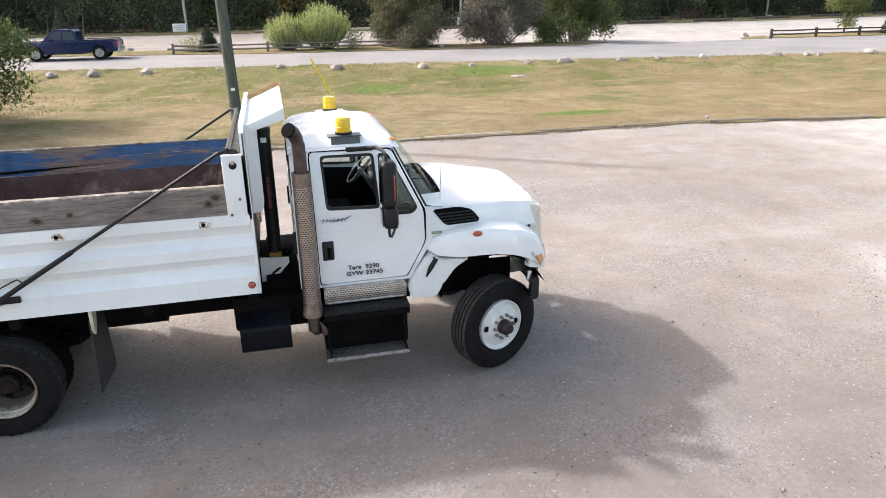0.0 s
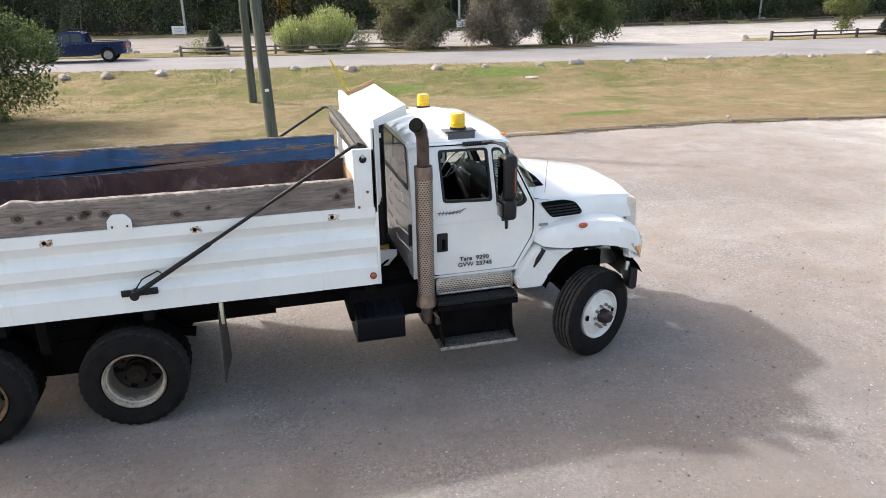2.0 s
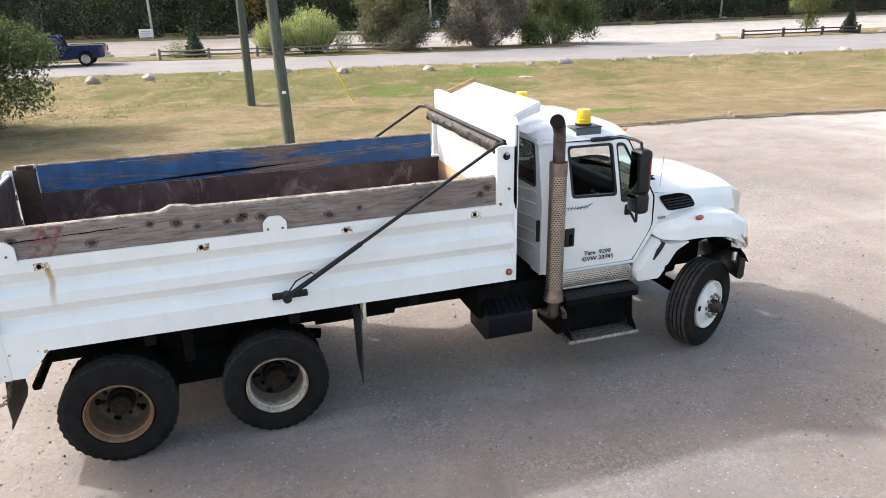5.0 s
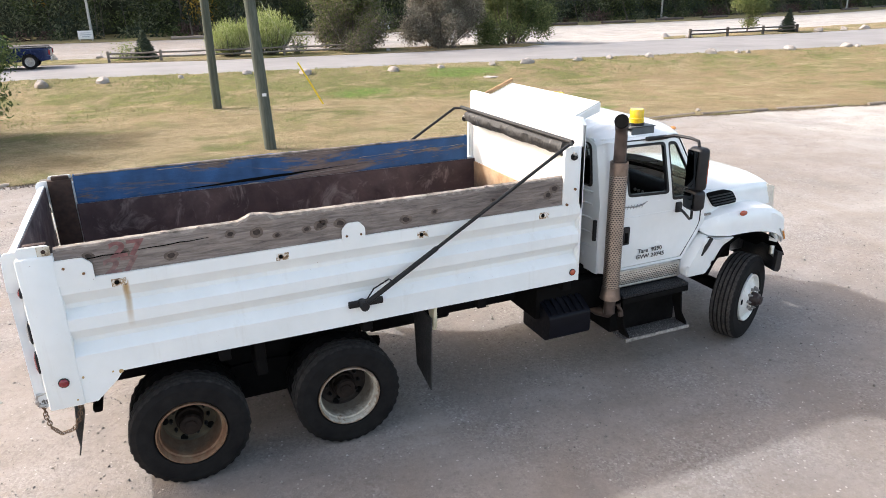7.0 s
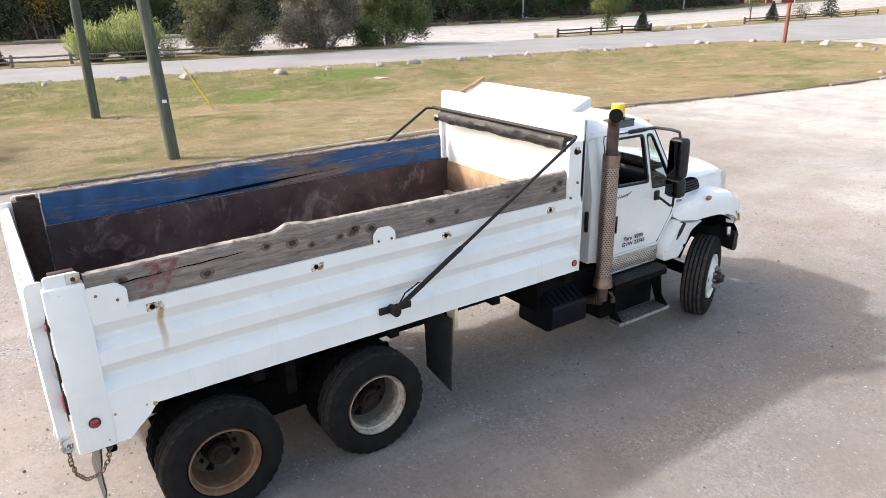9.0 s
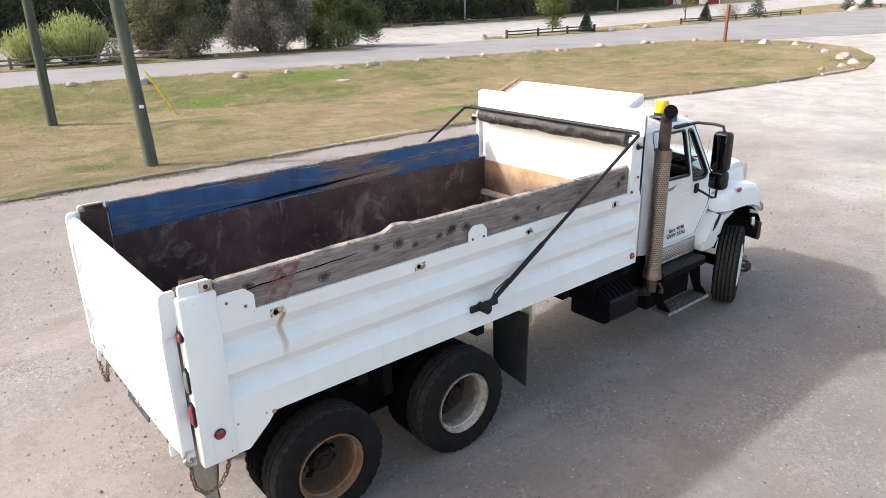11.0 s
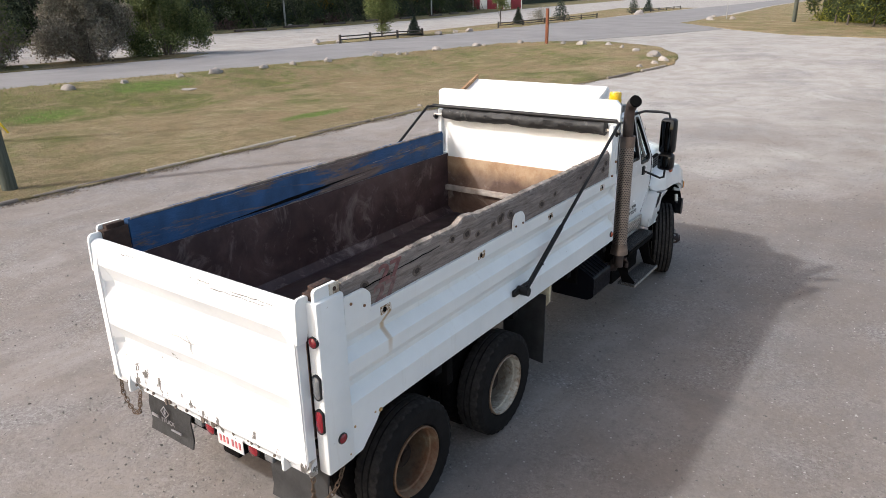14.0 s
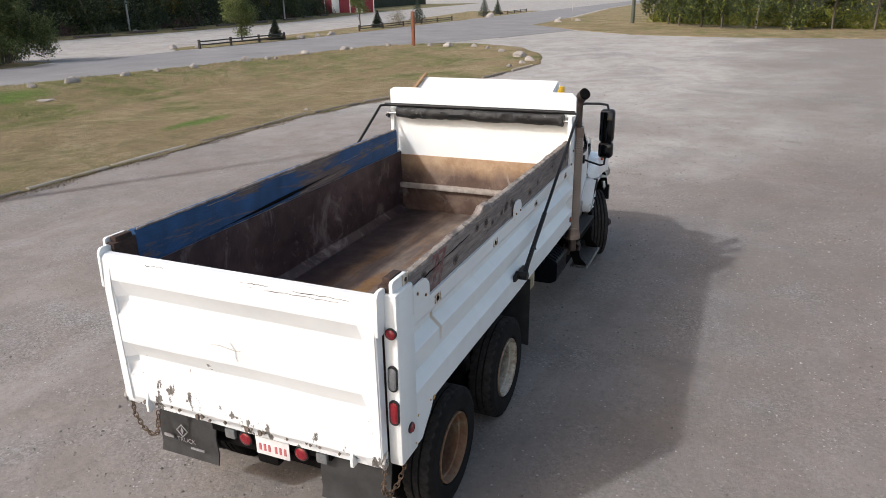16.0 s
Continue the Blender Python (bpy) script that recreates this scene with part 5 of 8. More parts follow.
    box(bm, 0.395, 0.435, y + s * 0.012 - 0.008, y + s * 0.012 + 0.008, 1.51, 1.63, 0.007)
    part("pull", bm, "soot", handle)
    # badge drawn as a plain streak
    bm = B()
    tube(bm, [(0.35, y + s * 0.004, 1.925), (0.50, y + s * 0.006, 1.915), (0.60, y + s * 0.006, 1.925), (0.67, y + s * 0.004, 1.955)], [0.003, 0.008, 0.009, 0.003], 6, 1.2)
    for i in range(7):
        tube(bm, [(0.37 + 0.038 * i, y + s * 0.004, 1.895), (0.385 + 0.038 * i, y + s * 0.006, 1.940)], 0.004, 5)
    part("badge", bm, "silver_badge", door, "silver badge strip")
    # crease line along the door
    bm = B()
    tube(bm, [(0.32, s * (CW + 0.001), 1.80), (1.42, s * (CW + 0.001), 1.80)], 0.007, 8)
    part("crease", bm, "cab_paint", door)
    # mirror on its two arms
    bm = B()
    tube(bm, [(0.86, s * 0.985, 2.62), (0.95, s * 1.10, 2.655), (0.99, s * 1.30, 2.655), (1.0, s * 1.40, 2.64), (1.0, s * 1.42, 2.58)], 0.017, 8)
    box(bm, 0.66, 0.94, s * 0.99 - 0.025, s * 0.99 + 0.025, 2.60, 2.645, 0.014)
    mirror = part("mirror_arm", bm, "black_plastic", door, "black tubular mirror arm")
    bm = B()
    tube(bm, [(1.10, s * 1.08, 1.83), (1.10, s * 1.18, 1.80), (1.04, s * 1.34, 1.775), (1.01, s * 1.40, 1.80), (1.0, s * 1.41, 1.92)], 0.015, 8)
    box(bm, 1.07, 1.15, s * 1.085 - 0.02, s * 1.085 + 0.02, 1.77, 1.89, 0.015)
    part("lower_arm", bm, "black_plastic", mirror)
    for z0, z1, nm in ((2.12, 2.58, "mirror_head"), (1.90, 2.125, "lower_mirror")):
        bm = B()
        box(bm, 0.94, 1.095, s * 1.41 - 0.10, s * 1.41 + 0.10, z0, z1, 0.05, 4)
        part(nm, bm, "black_plastic", mirror)
        bm = B()
        box(bm, 0.934, 0.939, s * 1.41 - 0.08, s * 1.41 + 0.08, z0 + 0.03, z1 - 0.03, 0.002)
        part("mirror_glass", bm, "mirror_glass", mirror)
    bm = B()
    box(bm, 1.035, 1.07, s * 1.503 - 0.005, s * 1.503 + 0.005, 2.20, 2.46, 0.003)
    part("mirror_reflector", bm, "reflector_amber", mirror)
    # weights on the door
    for word, z, dx in (("Tare", 1.357, 0.02), ("9290", 1.357, 0.205), ("GVW", 1.287, 0.0), ("23745", 1.287, 0.205)):
        turn = pose(0.575 + dx, -CW - 0.0065, z, 90, 0, 0) if s < 0 else pose(0.95 - dx, CW + 0.0065, z, 90, 0, 180)
        letters("door_lettering", word, 0.066, turn @ Matrix.Diagonal((1.14, 1, 1, 1)), "black_ink", door, "black lettering", 0.0014)

# rear wall with its wide window and pressed ribs
bm = B()
side_top = abs(lean(Vector((0.10, CW, 2.58))).y)
outline = [(-1.005, 1.17), (1.005, 1.17), (1.015, 1.97), (side_top, 2.58), (0.84, 2.65), (-0.84, 2.65), (-side_top, 2.58), (-1.015, 1.97)]
hole = rounded([(-0.86, 2.13), (0.86, 2.13), (0.80, 2.60), (-0.80, 2.60)], 0.07)
sheet(bm, outline, (hole[::-1],), 0.03, "yz", 0.095)
cab_back = part("cab_back", bm, "cab_paint", truck, "white ribbed cab back")
for z in (1.42, 1.58, 1.74, 1.90, 2.04):
    for s in (-1, 1):
        bm = B()
        tube(bm, [(0.099, s * 0.10, z), (0.094, s * 0.18, z - 0.04), (0.094, s * 0.80, z + 0.04), (0.099, s * 0.88, z + 0.04)], 0.013, 8)
        part("pressed_rib", bm, "cab_paint", cab_back)
bm = B()
sheet(bm, hole, (), 0.006, "yz", 0.107)
part("rear_window", bm, "dark_glass", truck, "wide dark rear window").visible_shadow = False
bm = B()
c0 = Vector((0, 2.365))
sheet(bm, [tuple(c0 + (Vector(p) - c0) * 1.012) for p in hole], ([tuple(c0 + (Vector(p) - c0) * 0.965) for p in hole][::-1],), 0.045, "yz", 0.089)
part("window_seal", bm, "black_plastic", truck)
for s in (-1, 1):
    bm = B()
    box(bm, 0.06, 0.10, s * 0.965 - 0.02, s * 0.965 + 0.02, 1.55, 1.79, 0.012)
    part("grab_handle", bm, "black_plastic", truck, "black grab handle")

# roof: domed, with pressed ridges running back
bm = B()
rows = []
NX, NY = 26, 60
for i in range(NX + 1):
    at_x = 0.085 + 1.14 * i / NX
    x = -0.005 + 1.23 * i / NX
    crown = lerp(x, (-0.01, 2.665), (0.08, 2.715), (0.25, 2.75), (0.75, 2.762), (1.0, 2.755), (1.12, 2.725), (1.19, 2.68), (1.225, 2.63))
    edge = lerp(x, (-0.01, 2.585), (0.06, 2.62), (1.10, 2.62), (1.225, 2.59))
    half = lerp(x, (-0.01, 0.91), (0.10, 0.965), (1.0, 0.96), (1.15, 0.93), (1.225, 0.88))
    row = []
    for j in range(NY + 1):
        u = -1 + 2 * j / NY
        shape = (1 - abs(u) ** 5.0)
        ridge = 0.020 * glide(0.35, 0.6, math.cos(u * 0.88 * 2 * math.pi * 3.5)) * glide(0.93, 0.80, abs(u)) * glide(0.03, 0.12, x) * glide(0.95, 0.7, x)
        row.append((at_x, half * (math.sin(u * math.pi / 2) * 0.25 + u * 0.75), edge + (crown - edge) * shape + ridge))
    rows.append(row)
ring_loft(bm, rows, False)
part("cab_roof", bm, "cab_paint", truck, "white domed cab roof with pressed ridges")
# windscreen, pillars and cowl
def screen(u, v, inset=0.0):
    """u across from -1 to 1, v up from 0 to 1."""
    half = (0.985 - inset) * (1 - v) + (0.87 - inset) * v
    x = (1.45 + 0.29 * (1 - u ** 4)) * (1 - v) + (1.14 + 0.13 * (1 - u ** 4)) * v
    return (x, half * u, 1.955 * (1 - v) + 2.62 * v)


bm = B()
ring_loft(bm, [[screen(-1 + 2 * i / 40, v / 6, 0.012) for i in range(41)] for v in range(7)], False)
part("windscreen", bm, "window_glass", truck, "curved tinted windscreen").visible_shadow = False
for s in (-1, 1):
    bm = B()
    rows = []
    for v in range(7):
        a, b = Vector(screen(s, v / 6)), Vector(screen(s * 0.982, v / 6))
        rows.append([a + Vector((-0.03, 0, 0)), a + Vector((0.012, 0, 0)), b + Vector((0.012, 0, 0)), b + Vector((-0.03, 0, 0))])
    ring_loft(bm, rows)
    part("windscreen_pillar", bm, "black_plastic", truck)
    bm = B()
    rows = []
    for v in range(7):
        a = Vector(screen(s * 0.976, v / 6))
        rows.append([a + Vector((0, 0, 0.0)), a + Vector((0.016, 0, 0)), a + Vector((0.014, -s * 0.03, 0)), a + Vector((0, -s * 0.03, 0))])
    ring_loft(bm, rows)
    part("windscreen_seal", bm, "black_plastic", truck)
bm = B()
ring_loft(bm, [[Vector(screen(-1 + 2 * i / 20, 0)) + d for i in range(21)] for d in (Vector((-0.02, 0, 0.01)), Vector((0.05, 0, 0.0)), Vector((0.20, 0, -0.02)), Vector((0.20, 0, -0.10)))], False)
part("cowl", bm, "black_plastic", truck, "black cowl under the windscreen")
for y in (-0.35, 0.35):
    bm = B()
    tube(bm, [(1.74, y, 1.98), (1.66, y - 0.25, 2.05), (1.60, y - 0.45, 2.10)], 0.010, 6)
    part("wiper", bm, "black_plastic", truck)
# inside: floor, dash, seats, wheel
bm = B()
box(bm, 0.13, 1.45, -1.0, 1.0, 1.17, 1.22, 0.01)
box(bm, 0.135, 0.17, -0.95, 0.95, 1.2, 2.10, 0.01)
part("cab_floor", bm, "interior", truck)
bm = B()
sheet(bm, rounded([(1.12, 1.75), (1.10, 1.95), (1.20, 2.03), (1.42, 1.97), (1.44, 1.25), (1.30, 1.25)], 0.04), (), 1.9, "xz", -0.95)
ceiling_panel = B()
box(ceiling_panel, 0.14, 1.14, -0.86, 0.86, 2.60, 2.625, 0.01)
part("headliner", ceiling_panel, "interior", truck)
for s in (-1, 1):
    panel = B()
    sheet(panel, rounded([(0.31, 1.22), (0.30, 2.0), (1.38, 1.93), (1.42, 1.62), (1.24, 1.22)], 0.04), (), 0.012, "xz", -CW + 0.045 if s < 0 else CW - 0.057, lean)
    part("door_lining", panel, "interior", truck)
dash = part("dashboard", bm, "interior", truck)
bm = B()
box(bm, 1.08, 1.14, 0.22, 0.68, 1.80, 1.98, 0.03)
part("instrument_cluster", bm, "dash_grey", dash)
for i in range(3):
    bm = B()
    cyl(bm, (1.09, -0.35 - 0.07 * i, 1.86), (1.075, -0.35 - 0.07 * i, 1.86), 0.02, n=12)
    part("dial", bm, "steel", dash)
for y in (-0.52, 0.52):
    bm = B()
    box(bm, 0.32, 0.82, y - 0.25, y + 0.25, 1.48, 1.64, 0.05, 3)
    box(bm, 0.20, 0.34, y - 0.25, y + 0.25, 1.58, 2.16, 0.05, 3)
    box(bm, 0.22, 0.33, y - 0.14, y + 0.14, 2.17, 2.36, 0.04, 3)
    box(bm, 0.36, 0.78, y - 0.2, y + 0.2, 1.22, 1.5, 0.02)
    part("seat", bm, "seat_cloth", truck, "grey cloth cab seat")
bm = B()
m = pose(0.95, 0.47, 2.07, 0, -46, 0)
rings = []
for i in range(33):
    a = 2 * math.pi * i / 32
    o, nrm = Vector((0.22 * math.cos(a), 0.22 * math.sin(a), 0)), Vector((math.cos(a), math.sin(a), 0))
    rings.append([m @ (o + nrm * 0.010 * math.cos(t) + Vector((0, 0, 0.010 * math.sin(t)))) for t in [2 * math.pi * j / 8 for j in range(8)]])
ring_loft(bm, rings, True, False)
for a in (90, 210, 330):
    tube(bm, [m @ Vector((0, 0, -0.02)), m @ Vector((0.21 * math.cos(radians(a)), 0.21 * math.sin(radians(a)), 0))], 0.008, 6)
tube(bm, [m @ Vector((0, 0, 0)), (1.16, 0.47, 1.75)], 0.03, 8)
part("steering_wheel", bm, "wheel_grey", truck, "dark grey steering wheel")

# -- beacons on their brackets, roof marker lights, aerial --
for y in (-0.79, 0.80):
    bm = B()
    z0 = 2.645
    sheet(bm, [(0.53, z0 - 0.06), (0.53, z0 + 0.10), (0.82, z0 + 0.10), (0.82, z0 - 0.06)], (), 0.012, "xz", y - 0.12)
    box(bm, 0.50, 0.84, y - 0.12, y + 0.12, z0 + 0.088, z0 + 0.10, 0.003)
    box(bm, 0.56, 0.79, y + 0.10, y + 0.112, z0, z0 + 0.09, 0.003)
    if y < 0:
        mount = part("beacon_mount", bm, "mount_grey", truck, "grey steel beacon bracket")
    else:
        mount = part("beacon_mount", bm, "cab_paint", truck, "white beacon bracket")
    bm = B()
    lathe(bm, [(0.0, 0), (0.088, 0), (0.088, 0.028), (0.0, 0.028)], (0.67, y, z0 + 0.10), "z", 24)
    part("beacon_base", bm, "black_plastic", mount)
    bm = B()
    lathe(bm, [(0.0, 0.028), (0.080, 0.028), (0.082, 0.075), (0.077, 0.08), (0.076, 0.155), (0.068, 0.172), (0.0, 0.176)], (0.67, y, z0 + 0.10), "z", 28)
    part("beacon_dome", bm, "amber_beacon", mount, "bright yellow beacon dome")
for y in (-0.80, 0.80):
    bm = B()
    bmesh.ops.create_uvsphere(bm, u_segments=14, v_segments=8, radius=1.0, matrix=pose(1.17, y, 2.665 if abs(y) > 0.5 else 2.70) @ Matrix.Diagonal((0.045, 0.028, 0.022, 1)))
    part("roof_light", bm, "amber_lens", truck, "small amber roof light")
bm = B()
tube(bm, [(1.66, -0.86, 1.98), (1.67, -0.88, 2.35)], 0.0025, 5)
part("aerial", bm, "black_steel", truck)

# -- hood: rounded, tapering forward, with louvred vents --
def hood_row(x):
    half = lerp(x, (1.46, 1.035), (1.9, 1.0), (2.45, 0.90), (2.66, 0.86), (2.77, 0.83), (2.80, 0.80))
    top = lerp(x, (1.46, 2.06), (1.75, 2.09), (2.1, 2.055), (2.42, 1.995), (2.64, 1.955), (2.75, 1.935), (2.785, 1.915), (2.80, 1.87))
    shoulder = lerp(x, (1.46, 1.95), (2.0, 1.935), (2.45, 1.895), (2.70, 1.865), (2.77, 1.84), (2.80, 1.78))
    foot = 1.60
    row = [(x, -half - 0.015, foot), (x, -half, (foot + shoulder) / 2), (x, -half + 0.012, shoulder - 0.05), (x, -half + 0.05, shoulder)]
    for j in range(1, 16):
        u = -1 + 2 * j / 16
        bow = (1 - abs(u) ** 3.2)
        row.append((x, (half - 0.05) * u, shoulder + (top - shoulder) * bow))
    row += [(px, -py, pz) for px, py, pz in row[:4][::-1]]
    return row


bm = B()
ring_loft(bm, [hood_row(x) for x in (1.70, 1.8, 1.95, 2.1, 2.25, 2.38, 2.48, 2.57, 2.64, 2.70, 2.74, 2.77, 2.79, 2.80)], False)
# the hood's rear corners reach back beside the cowl
for s in (-1, 1):
    rows = []
    for x in (1.47, 1.55, 1.63, 1.70):
        r = hood_row(x)
        q = r[:6] if s < 0 else [(a, b, c) for a, b, c in r[-6:][::-1]]
        rows.append(q)
    ring_loft(bm, rows, False)
bmesh.ops.remove_doubles(bm, verts=bm.verts, dist=0.002)
hood = part("hood", bm, "cab_paint", truck, "white rounded hood")
for s in (-1, 1):
    bm = B()
    outline = rounded([(1.53, 1.925), (1.68, 1.735), (2.06, 1.735), (2.07, 1.77), (1.98, 1.885), (1.82, 1.93)], 0.05, 5)
    def vent_bend(p, s=s):
        half = lerp(p.x, (1.46, 1.035), (1.9, 1.0), (2.5, 0.90))
        return Vector((p.x, s * (half + 0.008) + p.y, p.z))
    sheet(bm, outline, (), 0.012, "xz", -0.006, vent_bend, [((x, 0), (1, 0)) for x in (1.65, 1.8, 1.95)])
    vent = part("hood_vent", bm, "soot", hood, "black louvred hood vent")
    for z in (1.765, 1.80, 1.835, 1.87):
        bm = B()
        x0, x1 = lerp(z, (1.735, 1.69), (1.925, 1.55)), lerp(z, (1.735, 2.06), (1.77, 2.05), (1.885, 1.96))
        tube(bm, [(x0 + (x1 - x0) * i / 4, s * (lerp(x0 + (x1 - x0) * i / 4, (1.46, 1.035), (1.9, 1.0), (2.5, 0.90)) + 0.014), z) for i in range(5)], 0.009, 6)
        part("louvre", bm, "black_plastic", vent)
    bm = B()
    box(bm, 1.50, 1.63, s * 1.05 - 0.012, s * 1.05 + 0.012, 1.66, 1.685, 0.003)
    part("side_badge", bm, "silver_badge", hood)

# -- fenders --
for s in (-1, 1):
    bm = B()
    rows = []
    for i in range(45):
        x = 1.455 + (2.83 - 1.455) * i / 44
        low = lerp(x, (1.455, 1.50), (1.55, 1.44), (1.8, 1.415), (2.0, 1.418), (2.2, 1.412), (2.4, 1.385), (2.55, 1.335), (2.7, 1.25), (2.83, 1.14))
        crown = lerp(x, (1.455, 1.60), (1.6, 1.66), (1.8, 1.705), (2.2, 1.71), (2.5, 1.665), (2.7, 1.56), (2.83, 1.40))
        w = lerp(x, (1.455, 1.085), (1.6, 1.15), (1.8, 1.195), (2.5, 1.205), (2.7, 1.18), (2.83, 1.06))
        inn = lerp(x, (1.455, 1.03), (1.9, 0.99), (2.83, 0.74))
        top = max(crown, low + 0.03)
        rows.append([(x, s * (inn - 0.03), top + 0.02), (x, s * (w - 0.12), top), (x, s * (w - 0.05), top - 0.02), (x, s * (w - 0.012), top - 0.07 if top - 0.08 > low else (top + low) / 2),
                     (x, s * w, low + (top - low) * 0.35), (x, s * (w + 0.005), low), (x, s * (w - 0.025), low - 0.005), (x, s * (w - 0.03), low + 0.02)])
    ring_loft(bm, rows, False)
    fender = part("fender", bm, "cab_paint", truck, "white flared front fender")
    bm = B()
    outline = rounded([(1.245, 0.985), (1.225, 1.10), (1.43, 1.42), (1.50, 1.46), (1.60, 1.40), (1.90, 1.395), (1.74, 1.29), (1.60, 1.12), (1.53, 0.985)], 0.03)
    sheet(bm, outline, (), 0.28, "xz", -1.195 if s < 0 else 0.915)
    bmesh.ops.bevel(bm, geom=[e for e in bm.edges if len(e.link_faces) == 2 and e.calc_face_angle(0) > 1.0 and min(abs(v.co.y) for v in e.verts) > 1.1], offset=0.02, segments=2, affect="EDGES")
    part("splash_fender", bm, "cab_paint", truck, "white lower fender behind the wheel")
    bm = B()
    tube(bm, [(1.415, s * 1.20, 1.235), (1.46, s * 1.205, 1.33), (1.525, s * 1.205, 1.44)], [0.012, 0.03, 0.032], 8)
    part("fender_strap", bm, "black_plastic", fender)
    bm = B()
    rows = []
    for i in range(13):
        a = radians(30 + 124 * i / 12)
        rows.append([(2.2 + 0.69 * math.cos(a), s * y, 0.60 + 0.79 * math.sin(a)) for y in (0.45, 1.17)])
    ring_loft(bm, rows, False)
    part("wheel_arch_liner", bm, "frame_black", truck)
    bm = B()
    bmesh.ops.create_uvsphere(bm, u_segments=18, v_segments=10, radius=1.0, matrix=pose(1.99, s * 1.195, 1.665) @ Matrix.Diagonal((0.055, 0.022, 0.032, 1)))
    part("fender_light", bm, "orange_lens", fender, "orange marker light")
    # headlight let into the fender's front corner
    bm = B()
    ring_loft(bm, [[(2.60, s * 1.20, 1.385), (2.79, s * 1.06, 1.44), (2.82, s * 1.05, 1.28), (2.73, s * 1.17, 1.21)],
                   [(2.61, s * 1.212, 1.38), (2.802, s * 1.07, 1.435), (2.832, s * 1.06, 1.275), (2.74, s * 1.182, 1.215)]])
    hl = part("headlight", bm, "headlight_glass", truck, "clear angular headlight with amber corner")
    bm = B()
    ring_loft(bm, [[(2.66, s * 1.20, 1.345), (2.745, s * 1.13, 1.335), (2.755, s * 1.135, 1.25), (2.715, s * 1.18, 1.235)],
                   [(2.67, s * 1.216, 1.345), (2.757, s * 1.148, 1.335), (2.767, s * 1.153, 1.25), (2.727, s * 1.198, 1.235)]])
    part("indicator", bm, "amber_lens", hl)
    bm = B()
    ring_loft(bm, [[(2.60, s * 1.19, 1.21), (2.79, s * 1.08, 1.15), (2.80, s * 1.05, 1.25), (2.59, s * 1.18, 1.37)],
                   [(2.57, s * 1.10, 1.21), (2.76, s * 0.98, 1.15), (2.77, s * 0.95, 1.25), (2.57, s * 1.08, 1.37)]])
    part("headlight_bezel", bm, "cab_paint", truck)
bm = B()
rows = []
for i in range(13):
    y = -0.84 + 1.68 * i / 12
    bulge = 0.07 * (1 - (y / 0.84) ** 2)
    rows.append([(2.72 + bulge, y, 1.84), (2.835 + bulge, y, 1.80), (2.865 + bulge, y, 1.22), (2.72 + bulge, y, 1.15)])
ring_loft(bm, rows)
grille = part("grille", bm, "grille_tan", truck, "grille frame in a tan that stands for sunlit chrome")
for i in range(8):
    bm = B()
    y = -0.63 + 0.18 * i
    d = 0.07 * (1 - (y / 0.84) ** 2)
    box(bm, 2.80 + d, 2.872 + d, y - 0.06, y + 0.06, 1.27, 1.62, 0.01)
    part("grille_slot", bm, "soot", grille)
bm = B()
rows = []
for i in range(17):
    y = -1.22 + 2.44 * i / 16
    sweep = 0.24 * glide(0.5, 1.22, abs(y))
    h0 = 0.82 if abs(y) > 0.7 else 0.74
    rows.append([(2.86 - sweep, y, 1.09), (2.94 - sweep, y, 1.07), (2.94 - sweep, y, h0 + 0.03), (2.90 - sweep, y, h0), (2.84 - sweep, y, h0 + 0.02)])
ring_loft(bm, rows)
part("bumper", bm, "black_plastic", truck, "dark steel front bumper")
for s in (-1, 1):
    bm = B()
    box(bm, 2.60, 2.90, s * 0.40 - 0.06, s * 0.40 + 0.06, 0.85, 1.05, 0.02)
    part("tow_bracket", bm, "steel", truck)
    bm = B()
    tube(bm, [(2.62, s * 1.12, 1.14), (2.60, s * 1.14, 1.05), (2.66, s * 1.15, 0.98)], 0.03, 8)
    part("tow_hook", bm, "steel", truck)

# -- exhaust stack --
SX, SY = 0.195, -1.165
bm = B()
lathe(bm, [(0.091, 0.93), (0.091, 2.46), (0.085, 2.46), (0.085, 0.93)], (SX, SY, 0), "z", 36, True)
stack = part("exhaust_shield", bm, "stack_shield", truck, "pierced steel heat shield over the exhaust")
for z0, z1, flare in ((0.93, 1.07, 0.02), (2.33, 2.465, 0.0)):
    bm = B()
    lathe(bm, [(0.094 + flare, z0), (0.094, z1), (0.081, z1), (0.081, z0)], (SX, SY, 0), "z", 36, True)
    part("shield_band", bm, "stack_steel", stack)
bm = B()
path = [(SX, SY, 0.75), (SX, SY, 2.66), (SX - 0.004, SY - 0.005, 2.74), (SX - 0.018, SY - 0.02, 2.81), (SX - 0.045, SY - 0.055, 2.865), (SX - 0.085, SY - 0.10, 2.90)]
tube(bm, path, [0.064] * 3 + [0.066, 0.069, 0.072], 20)
part("exhaust_pipe", bm, "pipe_brown", stack, "brown heat-stained pipe")
bm = B()
d = (Vector(path[-1]) - Vector(path[-2])).normalized()
cyl(bm, Vector(path[-1]) - d * 0.01, Vector(path[-1]) + d * 0.012, 0.0725, n=20)
part("pipe_mouth", bm, "soot", stack)
bm = B()
tube(bm, [(0.20, -1.12, 0.80), (0.22, -1.10, 0.72), (0.24, -0.9, 0.66), (0.24, -0.5, 0.66)], 0.065, 12)
tube(bm, [(0.27, -1.22, 0.86), (0.29, -1.24, 0.78), (0.30, -1.24, 0.72)], 0.03, 8)
part("exhaust_elbow", bm, "pipe_brown", stack)

